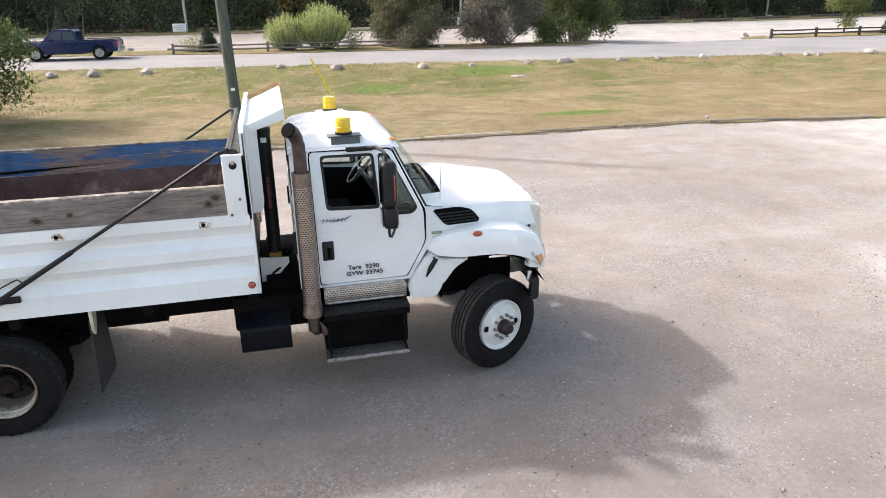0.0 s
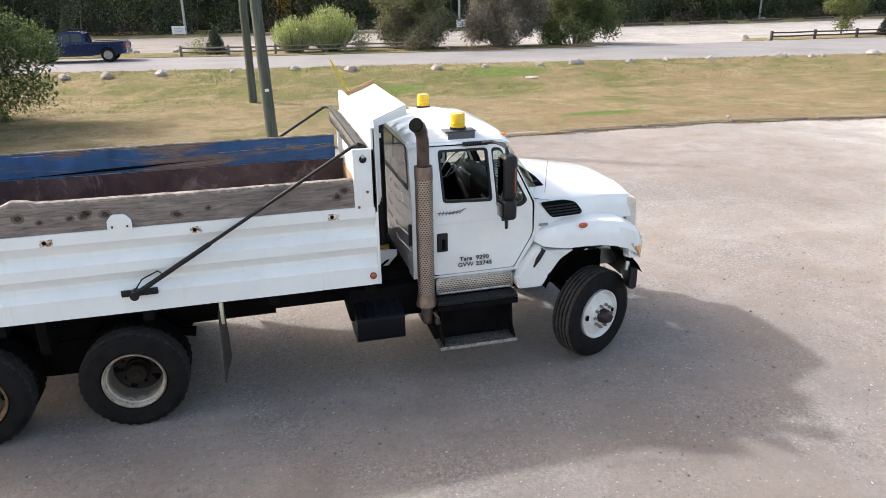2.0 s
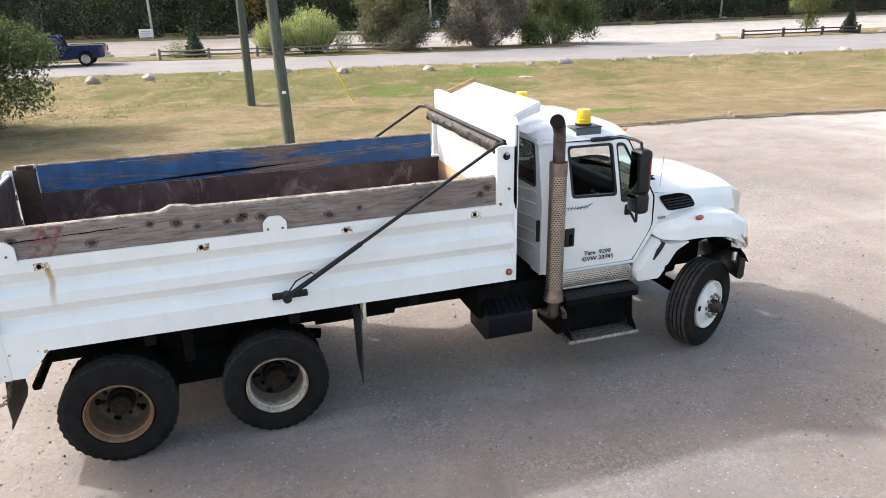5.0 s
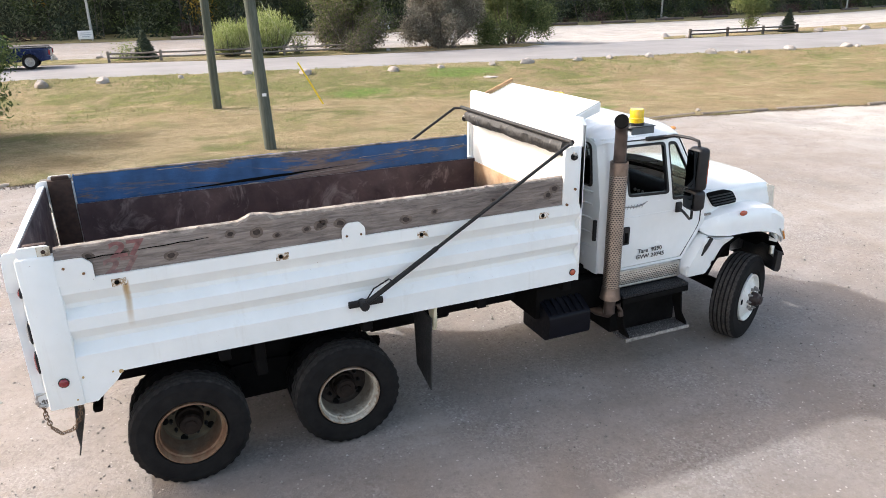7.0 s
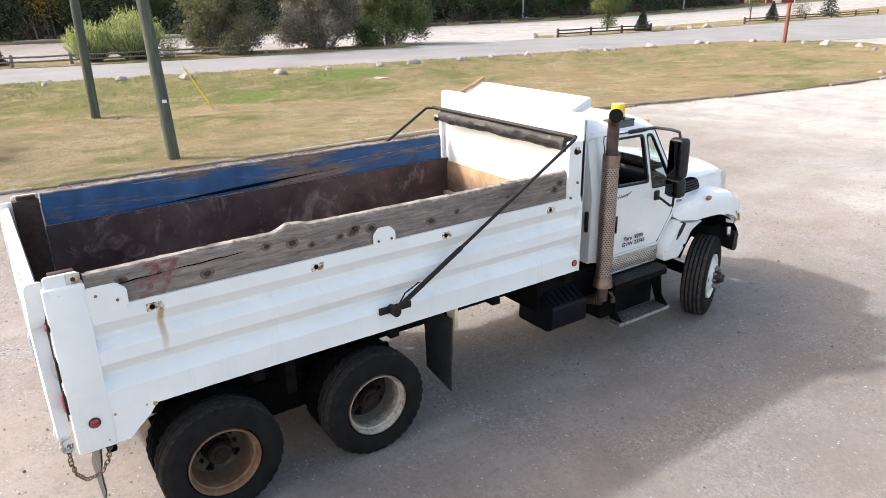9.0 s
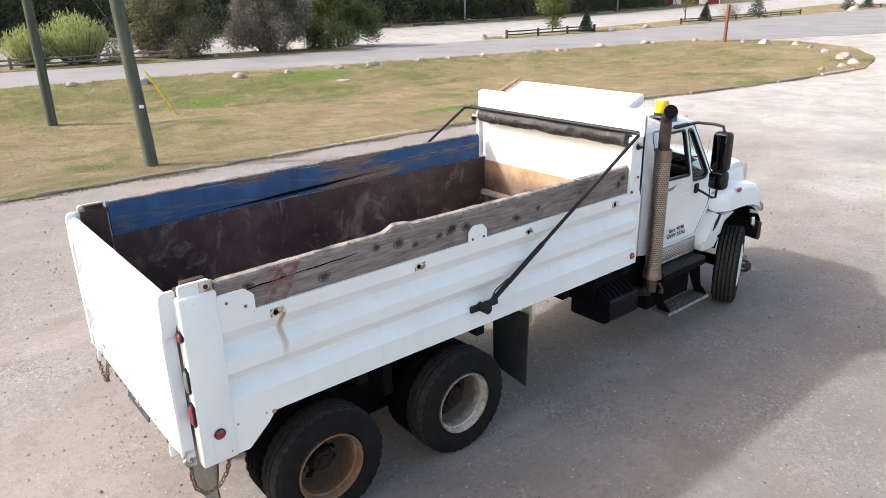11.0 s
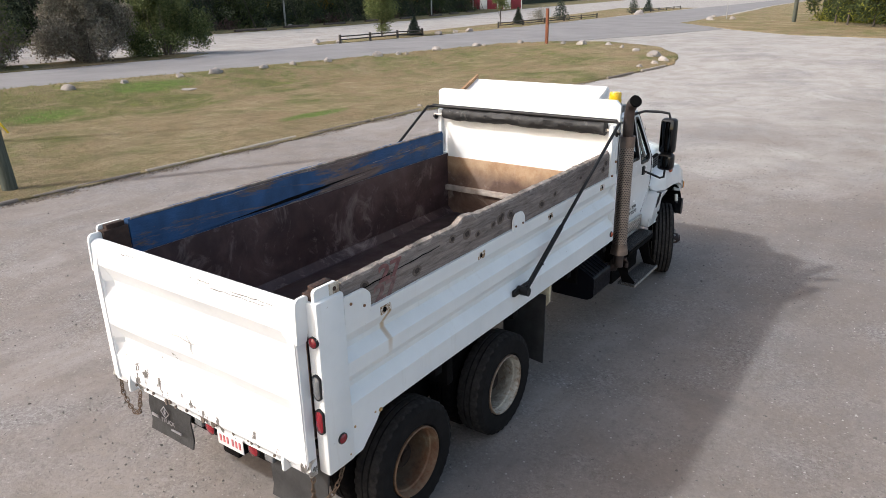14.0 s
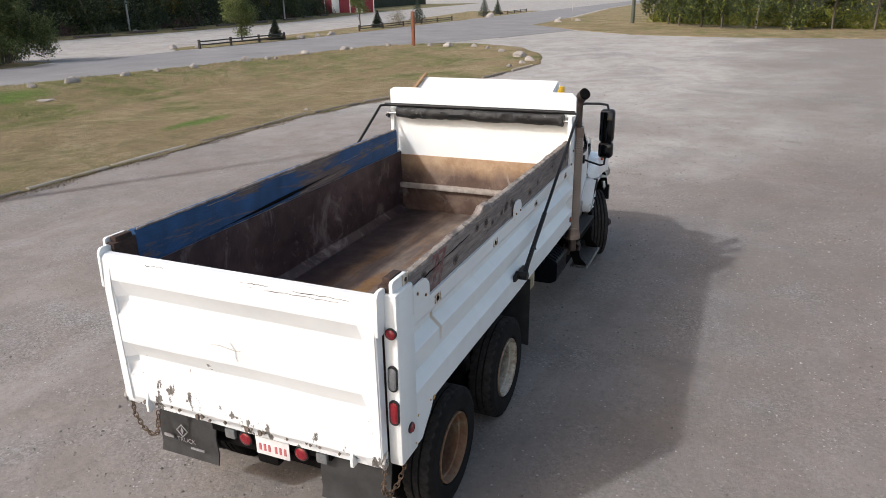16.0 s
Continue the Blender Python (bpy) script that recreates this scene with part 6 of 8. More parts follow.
# -- hoist cylinder behind the cab --
bm = B()
cyl(bm, (-0.14, -0.42, 1.15), (-0.14, -0.42, 2.76), 0.072, n=24)
cyl(bm, (-0.14, -0.42, 2.74), (-0.14, -0.42, 2.79), 0.08, n=24)
cyl(bm, (-0.14, -0.42, 2.46), (-0.14, -0.42, 2.49), 0.075, n=24)
hoist = part("hoist_cylinder", bm, "black_steel", truck, "black hydraulic hoist cylinder")
bm = B()
box(bm, -0.17, -0.11, -0.497, -0.488, 2.65, 2.70)
part("hoist_sticker", bm, "plate_white", hoist)
bm = B()
for i in range(10):
    box(bm, -0.155, -0.122, -0.495, -0.488, 1.93 + 0.035 * i, 1.957 + 0.035 * i)
part("hoist_lettering", bm, "faded_red", hoist)
bm = B()
box(bm, -0.205, -0.075, -0.515, -0.325, 1.34, 1.42, 0.01)
part("hoist_collar", bm, "amber_beacon_worn", hoist)
bm = B()
sheet(bm, [(-0.31, 1.12), (-0.31, 1.40), (0.0, 1.38), (0.0, 1.32), (-0.18, 1.12)], (), 0.02, "xz", -0.58)
part("hoist_bracket", bm, "white_paint", truck, "white steel hoist bracket")
# solid block added among the frame parts to close and darken the gap
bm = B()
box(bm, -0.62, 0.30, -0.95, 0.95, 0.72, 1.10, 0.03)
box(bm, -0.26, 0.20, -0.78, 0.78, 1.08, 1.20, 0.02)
part("frame_crossing", bm, "frame_black", truck, "dark filler block for the frame parts behind the cab")
for i in range(5):
    bm = B()
    tube(bm, [(-0.25 + 0.05 * i, -0.5 + 0.1 * i, 1.05), (-0.18 + 0.04 * i, -0.6 + 0.1 * i, 1.22 + 0.02 * i), (-0.05, -0.55 + 0.12 * i, 1.30), (0.02, -0.5 + 0.12 * i, 1.26)], 0.014, 6)
    part("air_hose", bm, "frame_black", truck)

# -- tank, step box, steps --
bm = B()
sheet(bm, rounded([(-1.16, 0.83), (-1.16, 0.58), (-1.08, 0.53), (-0.60, 0.53), (-0.60, 1.06), (-0.72, 1.06)], 0.03), (), 0.52, "yz", -0.57)
tank = part("tool_box", bm, "navy_steel", truck, "dark painted steel tank box below the cab's back")
for i in range(6):
    bm = B()
    x = -0.53 + 0.08 * i
    sheet(bm, [(-1.14, 0.842), (-0.74, 1.052), (-0.74, 1.068), (-1.14, 0.858)], (), 0.04, "yz", x)
    part("tread_strip", bm, "navy_steel", tank)
bm = B()
box(bm, 0.30, 1.22, -1.06, -0.55, 0.42, 0.93, 0.02)
steps = part("step_box", bm, "frame_black", truck, "black step and battery box under the door")
bm = B()
box(bm, 0.30, 1.215, -1.26, -0.98, 0.925, 0.965, 0.008)
upper = part("upper_step", bm, "tread_plate", steps, "black studded tread")
bm = B()
box(bm, 0.30, 1.215, -1.262, -1.242, 0.86, 0.922, 0.006)
part("step_lip", bm, "frame_black", upper)
bm = B()
box(bm, 0.29, 1.17, -1.37, -1.14, 0.455, 0.485, 0.006)
lower = part("lower_step", bm, "tread_light", steps, "grey studded tread")
bm = B()
box(bm, 0.29, 1.17, -1.384, -1.371, 0.452, 0.49, 0.004)
part("step_lip", bm, "worn_edge", lower, "worn pale steel edge")
for x in (0.34, 1.15):
    bm = B()
    sheet(bm, rounded([(-1.22, 0.93), (-1.26, 0.60), (-1.36, 0.50), (-1.34, 0.46), (-1.20, 0.46), (-1.10, 0.70), (-1.10, 0.93)], 0.02), (), 0.016, "yz", x - 0.008)
    part("step_hanger", bm, "frame_black", steps)
bm = B()
box(bm, 0.33, 1.21, -1.075, -1.055, 0.985, 1.17, 0.006)
kick = part("kick_panel", bm, "kick_shield", truck, "bright pierced panel under the door")
for x0, x1, z0, z1 in ((0.325, 1.215, 1.145, 1.175), (0.325, 1.215, 0.98, 1.0), (0.325, 0.35, 0.98, 1.175), (1.19, 1.215, 0.98, 1.175)):
    bm = B()
    box(bm, x0, x1, -1.085, -1.05, z0, z1, 0.004)
    part("kick_trim", bm, "steel", kick)
bm = B()
sheet(bm, rounded([(-1.16, 0.93), (-1.16, 0.5), (-0.55, 0.45), (-0.55, 0.93)], 0.06), (), 1.0, "yz", 0.25)
for v in bm.verts:
    v.co.y = -v.co.y
part("fuel_tank", bm, "steel", truck, "steel fuel tank on the far side")

# ---- things round the lot ----
def leaf_material(name, a, b, c, rough=0.65):
    k = Nodes(name)
    col = k.ramp(k.random(), (0.0, a), (0.55, b), (1.0, c))
    col = k.mix(k.ramp(k.noise(0.7, 4), (0.35, 0.0), (0.7, 0.35)), col, a)
    k.put(col, rough, spec=0.3)
    k.b.inputs["Subsurface Weight"].default_value = 0.0
    tr = k.n.new("ShaderNodeBsdfTranslucent")
    mx = k.n.new("ShaderNodeMixShader")
    k.l.new(col, tr.inputs[0])
    mx.inputs[0].default_value = 0.35
    out = k.n["Material Output"]
    k.l.new(k.b.outputs[0], mx.inputs[1])
    k.l.new(tr.outputs[0], mx.inputs[2])
    k.l.new(mx.outputs[0], out.inputs[0])


leaf_material("leaf_dark", (0.035, 0.050, 0.020), (0.070, 0.095, 0.034), (0.13, 0.16, 0.058))
leaf_material("leaf_tree", (0.045, 0.068, 0.024), (0.095, 0.13, 0.045), (0.18, 0.22, 0.08))
leaf_material("leaf_green", (0.075, 0.092, 0.035), (0.145, 0.170, 0.064), (0.25, 0.27, 0.11))
leaf_material("leaf_grey", (0.14, 0.13, 0.10), (0.25, 0.235, 0.18), (0.40, 0.37, 0.30))
leaf_material("leaf_brown", (0.12, 0.10, 0.085), (0.21, 0.18, 0.15), (0.30, 0.27, 0.20))
leaf_material("leaf_willow", (0.20, 0.245, 0.07), (0.36, 0.41, 0.14), (0.60, 0.62, 0.36))
leaf_material("leaf_pale", (0.11, 0.15, 0.045), (0.19, 0.23, 0.08), (0.29, 0.31, 0.12))
leaf_material("leaf_wood", (0.058, 0.074, 0.048), (0.13, 0.15, 0.088), (0.25, 0.27, 0.16))
leaf_material("leaf_yellow", (0.18, 0.12, 0.02), (0.32, 0.20, 0.03), (0.42, 0.30, 0.06))
leaf_material("leaf_maple", (0.12, 0.15, 0.025), (0.27, 0.29, 0.05), (0.46, 0.43, 0.08))
leaf_material("needle", (0.028, 0.042, 0.030), (0.050, 0.070, 0.048), (0.09, 0.115, 0.078))
leaf_material("understory_red", (0.06, 0.038, 0.036), (0.11, 0.07, 0.065), (0.17, 0.12, 0.10))
leaf_material("blade", (0.20, 0.17, 0.09), (0.28, 0.24, 0.135), (0.37, 0.32, 0.19))
leaf_material("blade_green", (0.12, 0.15, 0.045), (0.18, 0.205, 0.07), (0.26, 0.27, 0.11))
simple("bark", (0.10, 0.085, 0.07), 0.9, 0, 0.4, 12, 0.01)
simple("bark_pale", (0.42, 0.39, 0.34), 0.85, 0, 0.45, 9, 0.006)
k = Nodes("pole_wood")
c = k.ramp(k.noise(3, 7, 0.7, stretch=(5, 5, 0.25)), (0.3, (0.046, 0.054, 0.043)), (0.7, (0.118, 0.128, 0.104)))
c = k.mix(k.ramp(k.noise(1.0, 4, 0.6, stretch=(1, 1, 0.4)), (0.5, 0.0), (0.7, 0.5)), c, (0.14, 0.125, 0.095))
k.put(c, 0.9, 0, k.noise(6, 6, 0.7, stretch=(8, 8, 0.3)), 0.012, 0.6, 0.2)
k = Nodes("old_timber")
c = k.ramp(k.noise(5, 7, 0.7, stretch=(0.8, 4, 4)), (0.3, (0.16, 0.13, 0.105)), (0.7, (0.36, 0.31, 0.26)))
c = k.mix(0.55, c, k.ramp(k.random("object"), (0.0, (0.12, 0.10, 0.085)), (0.6, (0.26, 0.225, 0.19)), (1.0, (0.55, 0.49, 0.41))))
k.put(c, 0.92, 0, k.noise(20, 5), 0.01, 0.6)
simple("dark_log", (0.085, 0.065, 0.055), 0.92, 0, 0.45, 7, 0.01)
simple("fence_wood", (0.055, 0.048, 0.042), 0.85, 0, 0.4, 9, 0.006)
simple("fence_grey", (0.17, 0.15, 0.125), 0.85, 0, 0.4, 9, 0.006)
simple("yellow_plastic", (0.70, 0.52, 0.03), 0.5, 0, 0.15, 9)
simple("galvanised", (0.42, 0.42, 0.41), 0.55, 0.3, 0.2, 9)
simple("sign_white", (0.72, 0.72, 0.72), 0.5, 0, 0.1, 8)
simple("sign_mark", (0.35, 0.36, 0.4), 0.6, 0, 0.1, 8)
simple("barn_red", (0.20, 0.022, 0.035), 0.7, 0, 0.2, 4)
simple("barn_white", (0.70, 0.68, 0.66), 0.6, 0, 0.1, 4)
simple("barn_roof", (0.22, 0.22, 0.22), 0.6, 0, 0.2, 4)
simple("post_brown", (0.19, 0.065, 0.03), 0.8, 0, 0.3, 12, 0.006)
simple("concrete", (0.34, 0.33, 0.32), 0.9, 0, 0.25, 5, 0.008)
simple("car_blue", (0.012, 0.022, 0.075), 0.22, 0.3, 0.15, 3)
k = Nodes("boulder")
c = k.ramp(k.noise(3, 7, 0.7), (0.3, (0.20, 0.175, 0.155)), (0.55, (0.34, 0.31, 0.285)), (0.75, (0.48, 0.45, 0.42)))
c = k.mix(0.35, c, k.ramp(k.random("object"), (0.0, (0.22, 0.19, 0.17)), (1.0, (0.52, 0.48, 0.46))))
k.put(c, 0.9, 0, k.noise(14, 6, 0.7), 0.04, 0.8)
k = Nodes("pebble")
k.put(k.ramp(k.random(), (0.0, (0.10, 0.092, 0.086)), (0.35, (0.15, 0.139, 0.13)), (0.7, (0.22, 0.204, 0.19)), (0.92, (0.31, 0.293, 0.276)), (1.0, (0.46, 0.44, 0.42))), 0.85)

RNG = np.random.default_rng(7)


def on(x, y, up=0.0):
    return (x, y, land(x, y) + up)


def leaves(centres, size, flat=0.6, upright=0.0):
    """Small pointed blades, one at each centre, turned every way."""
    n = len(centres)
    a = RNG.normal(size=(n, 3))
    a[:, 2] += upright
    a /= np.linalg.norm(a, axis=1)[:, None]
    b = np.cross(a, RNG.normal(size=(n, 3)))
    b /= np.linalg.norm(b, axis=1)[:, None]
    s = (size * RNG.uniform(0.6, 1.4, n))[:, None]
    nrm = np.cross(a, b) * s * 0.18
    pts = np.stack([centres - a * s, centres + b * s * flat * 0.6 + nrm, centres + a * s, centres - b * s * flat * 0.6 + nrm], 1).reshape(-1, 3)
    idx = np.arange(n)[:, None] * 4
    return pts, np.concatenate([idx, idx + 1, idx + 2, idx + 3], 1)


def cloud(n, clumps, spread_):
    """Points gathered in clumps: centre and radii of each clump."""
    c = np.array([k[0] for k in clumps])
    r = np.array([k[1] for k in clumps])
    w = r.prod(axis=1) ** 0.67
    pick = RNG.choice(len(c), n, p=w / w.sum())
    d = RNG.normal(size=(n, 3))
    d /= np.linalg.norm(d, axis=1)[:, None]
    rad = np.clip(RNG.normal(0.85, spread_, n), 0.1, 1.35)[:, None]
    return c[pick] + d * rad * r[pick]


def crown_clumps(n, centre, radii, size):
    out = []
    for _ in range(n):
        d = RNG.normal(size=3)
        d /= np.linalg.norm(d)
        p = np.array(centre) + d * np.array(radii) * RNG.uniform(0.35, 1.0)
        s = size * RNG.uniform(0.6, 1.35)
        out.append((p, np.array((s, s, s * 0.8))))
    return out


def limbs(bm, base, clumps, r, trunk_top):
    """A tapered trunk with a limb to each of some clumps."""
    bx, by, bz = base
    tx, ty, tz = trunk_top
    tube(bm, [(bx, by, bz - 0.05), (bx + (tx - bx) * 0.4 + 0.06, by, bz + (tz - bz) * 0.4), (tx, ty, tz)], [r * 1.25, r, r * 0.4], 8)
    for p, s in clumps:
        t = RNG.uniform(0.2, 0.9)
        q = Vector((bx + (tx - bx) * t, by + (ty - by) * t, bz + (tz - bz) * t))
        p = Vector(p)
        mid = q.lerp(p, 0.5) + Vector((0, 0, -0.08 * (p - q).length))
        tube(bm, [q, mid, p], [r * 0.38, r * 0.22, r * 0.06], 5)


def tree(name, x, y, height, radii, n, leaf, size, materials, label, category, trunk=0.10, low=0.25, clump=0.5, count=26, bark="bark", group=""):
    base = on(x, y)
    th = thing(name, base, label, category, group)
    mid = (0, 0, height * (1 + low) / 2)
    clumps = crown_clumps(count, mid, (radii[0], radii[1], height * (1 - low) / 2), clump)
    bm = B()
    limbs(bm, (0, 0, 0), clumps[: count // 2], trunk, (RNG.uniform(-0.2, 0.2), RNG.uniform(-0.2, 0.2), height * 0.75))
    part("trunk", bm, bark, th)
    pts, faces = leaves(cloud(n, clumps, 0.28), leaf)
    me = from_arrays("crown", pts, faces, materials)
    if len(materials) > 1:
        low_z = pts[::4, 2]
        pick = (RNG.random(n) < 0.35 + 0.5 * (low_z < height * 0.45)).astype(np.int32)
        me.polygons.foreach_set("material_index", pick)
    cr = new("crown", me)
    cr.parent = th
    return th


def shrub(name, x, y, height, radii, n, leaf, materials, label, category="shrub", stems=24, clump=0.6, count=60, group="", flat=0.6, upright=0.0, spikes=0):
    """A bush of many stems that rise from one foot, with leaves gathered at their ends."""
    base = on(x, y)
    th = thing(name, base, label, category, group)
    clumps = []
    bm = B()
    for i in range(stems):
        a = RNG.uniform(0, 2 * math.pi)
        k = math.sqrt(RNG.random())
        top = Vector((radii[0] * k * math.cos(a), radii[1] * k * math.sin(a), height * (0.98 - 0.45 * k * k) * RNG.uniform(0.75, 1.0)))
        foot = Vector((top.x * 0.22, top.y * 0.22, -0.03))
        tube(bm, [foot, foot.lerp(top, 0.5) + Vector((top.x * 0.12, top.y * 0.12, 0)), top], [0.03, 0.02, 0.006], 5)
    for i in range(count):
        a = RNG.uniform(0, 2 * math.pi)
        k = RNG.random() ** 0.6
        h = RNG.uniform(0.12, 1.0)
        w = math.sin(math.pi * min(1.0, 0.25 + 0.72 * h)) ** 0.6
        s = clump * RNG.uniform(0.55, 1.4)
        clumps.append((np.array((radii[0] * k * w * math.cos(a), radii[1] * k * w * math.sin(a), height * h - s * 0.3)), np.array((s, s, s))))
    part("branchwork", bm, "bark", th)
    spots = cloud(n, clumps, 0.3)
    if spikes:
        a, k = RNG.uniform(0, 2 * math.pi, spikes), np.sqrt(RNG.random(spikes))
        tip = np.stack([radii[0] * 1.05 * k * np.cos(a), radii[1] * k * np.sin(a), height * (1.06 - 0.38 * k * k) * RNG.uniform(0.70, 1.12, spikes)], 1)
        t = RNG.uniform(0.15, 1.0, (spikes, 34, 1)) ** 0.8
        line = tip[:, None] * np.concatenate([0.35 + 0.65 * t, 0.35 + 0.65 * t, t], 2)
        spots = np.concatenate([spots, (line + RNG.normal(0, 0.025, line.shape)).reshape(-1, 3)])
        n = len(spots)
    pts, faces = leaves(spots, leaf, flat, upright)
    pts[:, 2] = np.maximum(pts[:, 2], 0.02)
    me = from_arrays("crown", pts, faces, materials)
    if len(materials) > 1:
        z = pts[::4, 2] / height
        me.polygons.foreach_set("material_index", (RNG.random(n) > 0.25 + 0.75 * z).astype(np.int32))
    cr = new("crown", me)
    cr.parent = th
    return th


def spruce(x, y, height, r, label):
    th = thing("spruce", on(x, y), label, "spruce", "young spruces")
    bm = B()
    tube(bm, [(0, 0, -0.03), (0, 0, height)], [0.05, 0.008], 6)
    part("trunk", bm, "bark", th)
    pts = []
    for i in range(70):
        h = (i + 0.5) / 70
        a = i * 2.4
        reach = r * (1 - h) ** 0.9 + 0.05
        m = max(14, int(90 * (1 - h)))
        t = RNG.uniform(0.1, 1.0, m)
        p = np.stack([reach * t * math.cos(a), reach * t * math.sin(a), height * (0.06 + 0.92 * h) - 0.22 * reach * t], 1)
        pts.append(p + RNG.normal(size=p.shape) * 0.035)
    v, f = leaves(np.concatenate(pts), 0.085, 0.4)
    cr = new("crown", from_arrays("crown", v, f, "needle"))
    cr.parent = th


def boulder(x, y, r, h=0.62, name="boulder", group="boulders along the road", label="pale rounded granite boulder on the grass"):
    bm = B()
    bmesh.ops.create_icosphere(bm, subdivisions=3, radius=1.0)
    seed = Vector((x * 3.1, y * 1.7, r * 9))
    r *= 0.78
    sx, sy = RNG.uniform(0.85, 1.3), RNG.uniform(0.65, 1.0)
    for v in bm.verts:
        d = 1 + 0.42 * noise.noise(v.co * 1.0 + seed) + 0.22 * noise.noise(v.co * 2.3 + seed)
        v.co = Vector((v.co.x * d * sx, v.co.y * d * sy, v.co.z * d * h * 1.25)) * r
        if v.co.z < -0.35 * r * h:
            v.co.z = -0.35 * r * h
    ob = part(name, bm, "boulder")
    px, py, pz = on(x, y)
    ob.matrix_world = pose(px, py, pz + 0.03 + 0.3 * r * h, 0, 0, RNG.uniform(0, 360))
    return tagged(ob, label, "boulder", group)


# boulders: along the road's edge, round the tip of the grass, beside the far road
for x, y, r in ((-10.2, 37.4, 0.30), (-8.2, 36.7, 0.42), (-5.7, 36.2, 0.36), (-2.4, 35.8, 0.2), (0.5, 35.4, 0.28), (3.1, 34.5, 0.36), (7.2, 33.7, 0.32), (9.6, 33.5, 0.25),
                (12.4, 33.4, 0.26), (14.4, 33.3, 0.38), (17.4, 33.2, 0.3), (19.4, 33.1, 0.25), (21.8, 32.8, 0.3), (25.9, 32.5, 0.42), (27.6, 32.2, 0.26), (28.2, 32.0, 0.18)):
    boulder(x, y, r)
for x, y, r in ((31.2, 31.8, 0.36), (35.2, 31.2, 0.34), (38.7, 29.6, 0.30), (39.6, 26.6, 0.26), (39.3, 25.0, 0.42), (39.3, 23.0, 0.30), (38.0, 21.5, 0.24), (36.2, 19.9, 0.30),
                (34.9, 18.5, 0.26), (34.0, 17.9, 0.44), (32.2, 16.8, 0.38), (31.0, 16.9, 0.24), (35.8, 30.9, 0.22), (29.5, 17.2, 0.2)):
    boulder(x, y, r, group="boulders round the grass tip", label="pale rounded boulder at the tip of the grass")
for x, y, r in ((81.5, 27.6, 0.6), (84.5, 25.8, 0.45), (87, 29, 0.4), (92, 30, 0.4), (104, 44.5, 0.9), (46.0, 42.2, 0.45), (49.3, 42.5, 0.35), (51.6, 42.4, 0.4), (32.6, 44.4, 0.4), (33.6, 42.9, 0.34),
                (-11.5, 52.3, 0.3), (-8.8, 51.0, 0.3), (-6.2, 50.0, 0.33), (2.0, 48.2, 0.4), (10.8, 44.8, 0.2), (22, 67.3, 0.4), (26.5, 67.2, 0.4), (56.0, 72.2, 0.4)):
    boulder(x, y, r, group="boulders beyond the road", label="pale boulder beyond the road")
boulder(13.9, 20.3, 0.13, label="small pale stone at the grass edge")
boulder(11.0, 31.0, 0.5, 0.12, label="flat pale stone bedded in the grass")

# timbers along the edge of the grass
def timber(x0, y0, x1, y1, r=0.075, material="old_timber", name="edging_timber", label="weathered grey timber edging the grass", group="edging timbers", sink=0.02):
    a, b = Vector(on(x0, y0)), Vector(on(x1, y1))
    mid = (a + b) / 2
    bm = B()
    d = b - a
    n = 14
    rings = []
    for i in range(n + 1):
        p = d * (i / n - 0.5)
        rr = r * (1 + 0.12 * noise.noise((x0 + i * 0.4, y0, 0)))
        side = Vector((-d.y, d.x, 0)).normalized()
        rings.append([p + side * rr * math.cos(t) * (1 + 0.1 * noise.noise((i * 0.5, t, x0))) + Vector((0, 0, rr * math.sin(t) * 0.85 + rr * 0.8 - sink)) for t in [2 * math.pi * k / 10 + 0.3 for k in range(10)]])
    ring_loft(bm, rings)
    ob = part(name, bm, material)
    ob.location = mid
    return tagged(ob, label, "timber", group)


x = -16.0
while x < 12.5:
    ln = 2.2 + 0.7 * random.random()
    timber(x, 19.92 + 0.06 * random.random(), x + ln, 19.9 + 0.08 * random.random(), 0.05 + 0.02 * random.random())
    x += ln + 0.08 + 0.6 * random.random()
timber(13.6, 19.75, 16.2, 19.35)
timber(16.6, 19.3, 19.0, 18.8)
timber(20.2, 18.45, 22.6, 17.9)
timber(25.2, 17.2, 27.4, 16.75)
timber(28.2, 16.6, 30.4, 16.1)


# utility poles with a stayed wire in a yellow guard
def utility_pole(x, y, r, lean_x, lean_y, label):
    th = thing("utility_pole", on(x, y), label, "utility pole", "utility poles")
    bm = B()
    tube(bm, [(0, 0, -0.2), (lean_x * 0.5, lean_y * 0.5, 5), (lean_x, lean_y, 10)], [r, r * 0.92, r * 0.8], 18)
    part("shaft", bm, "pole_wood", th)
    return th


p1 = utility_pole(-1.05, 20.95, 0.165, -0.25, 0.9, "tall greenish treated wooden utility pole")
bm = B()
box(bm, -0.09, 0.02, -0.03, -0.016, 1.55, 1.63, 0.002)
part("tag", bm, "sign_white", p1)
utility_pole(-1.55, 29.7, 0.165, 0.0, -0.3, "tall weathered wooden utility pole by the road")
guy = thing("guy_wire", on(2.45, 28.7), "steel guy wire with a bright yellow guard", "guy wire")
bm = B()
tube(bm, [(0, 0, 0.0), (-3.8, 1.0, 7.6)], 0.004, 5)
part("wire", bm, "galvanised", guy)
bm = B()
tube(bm, [(0, 0, 0.03), (-0.86, 0.226, 1.72)], 0.035, 10)
part("guard", bm, "yellow_plastic", guy, "yellow plastic guard")


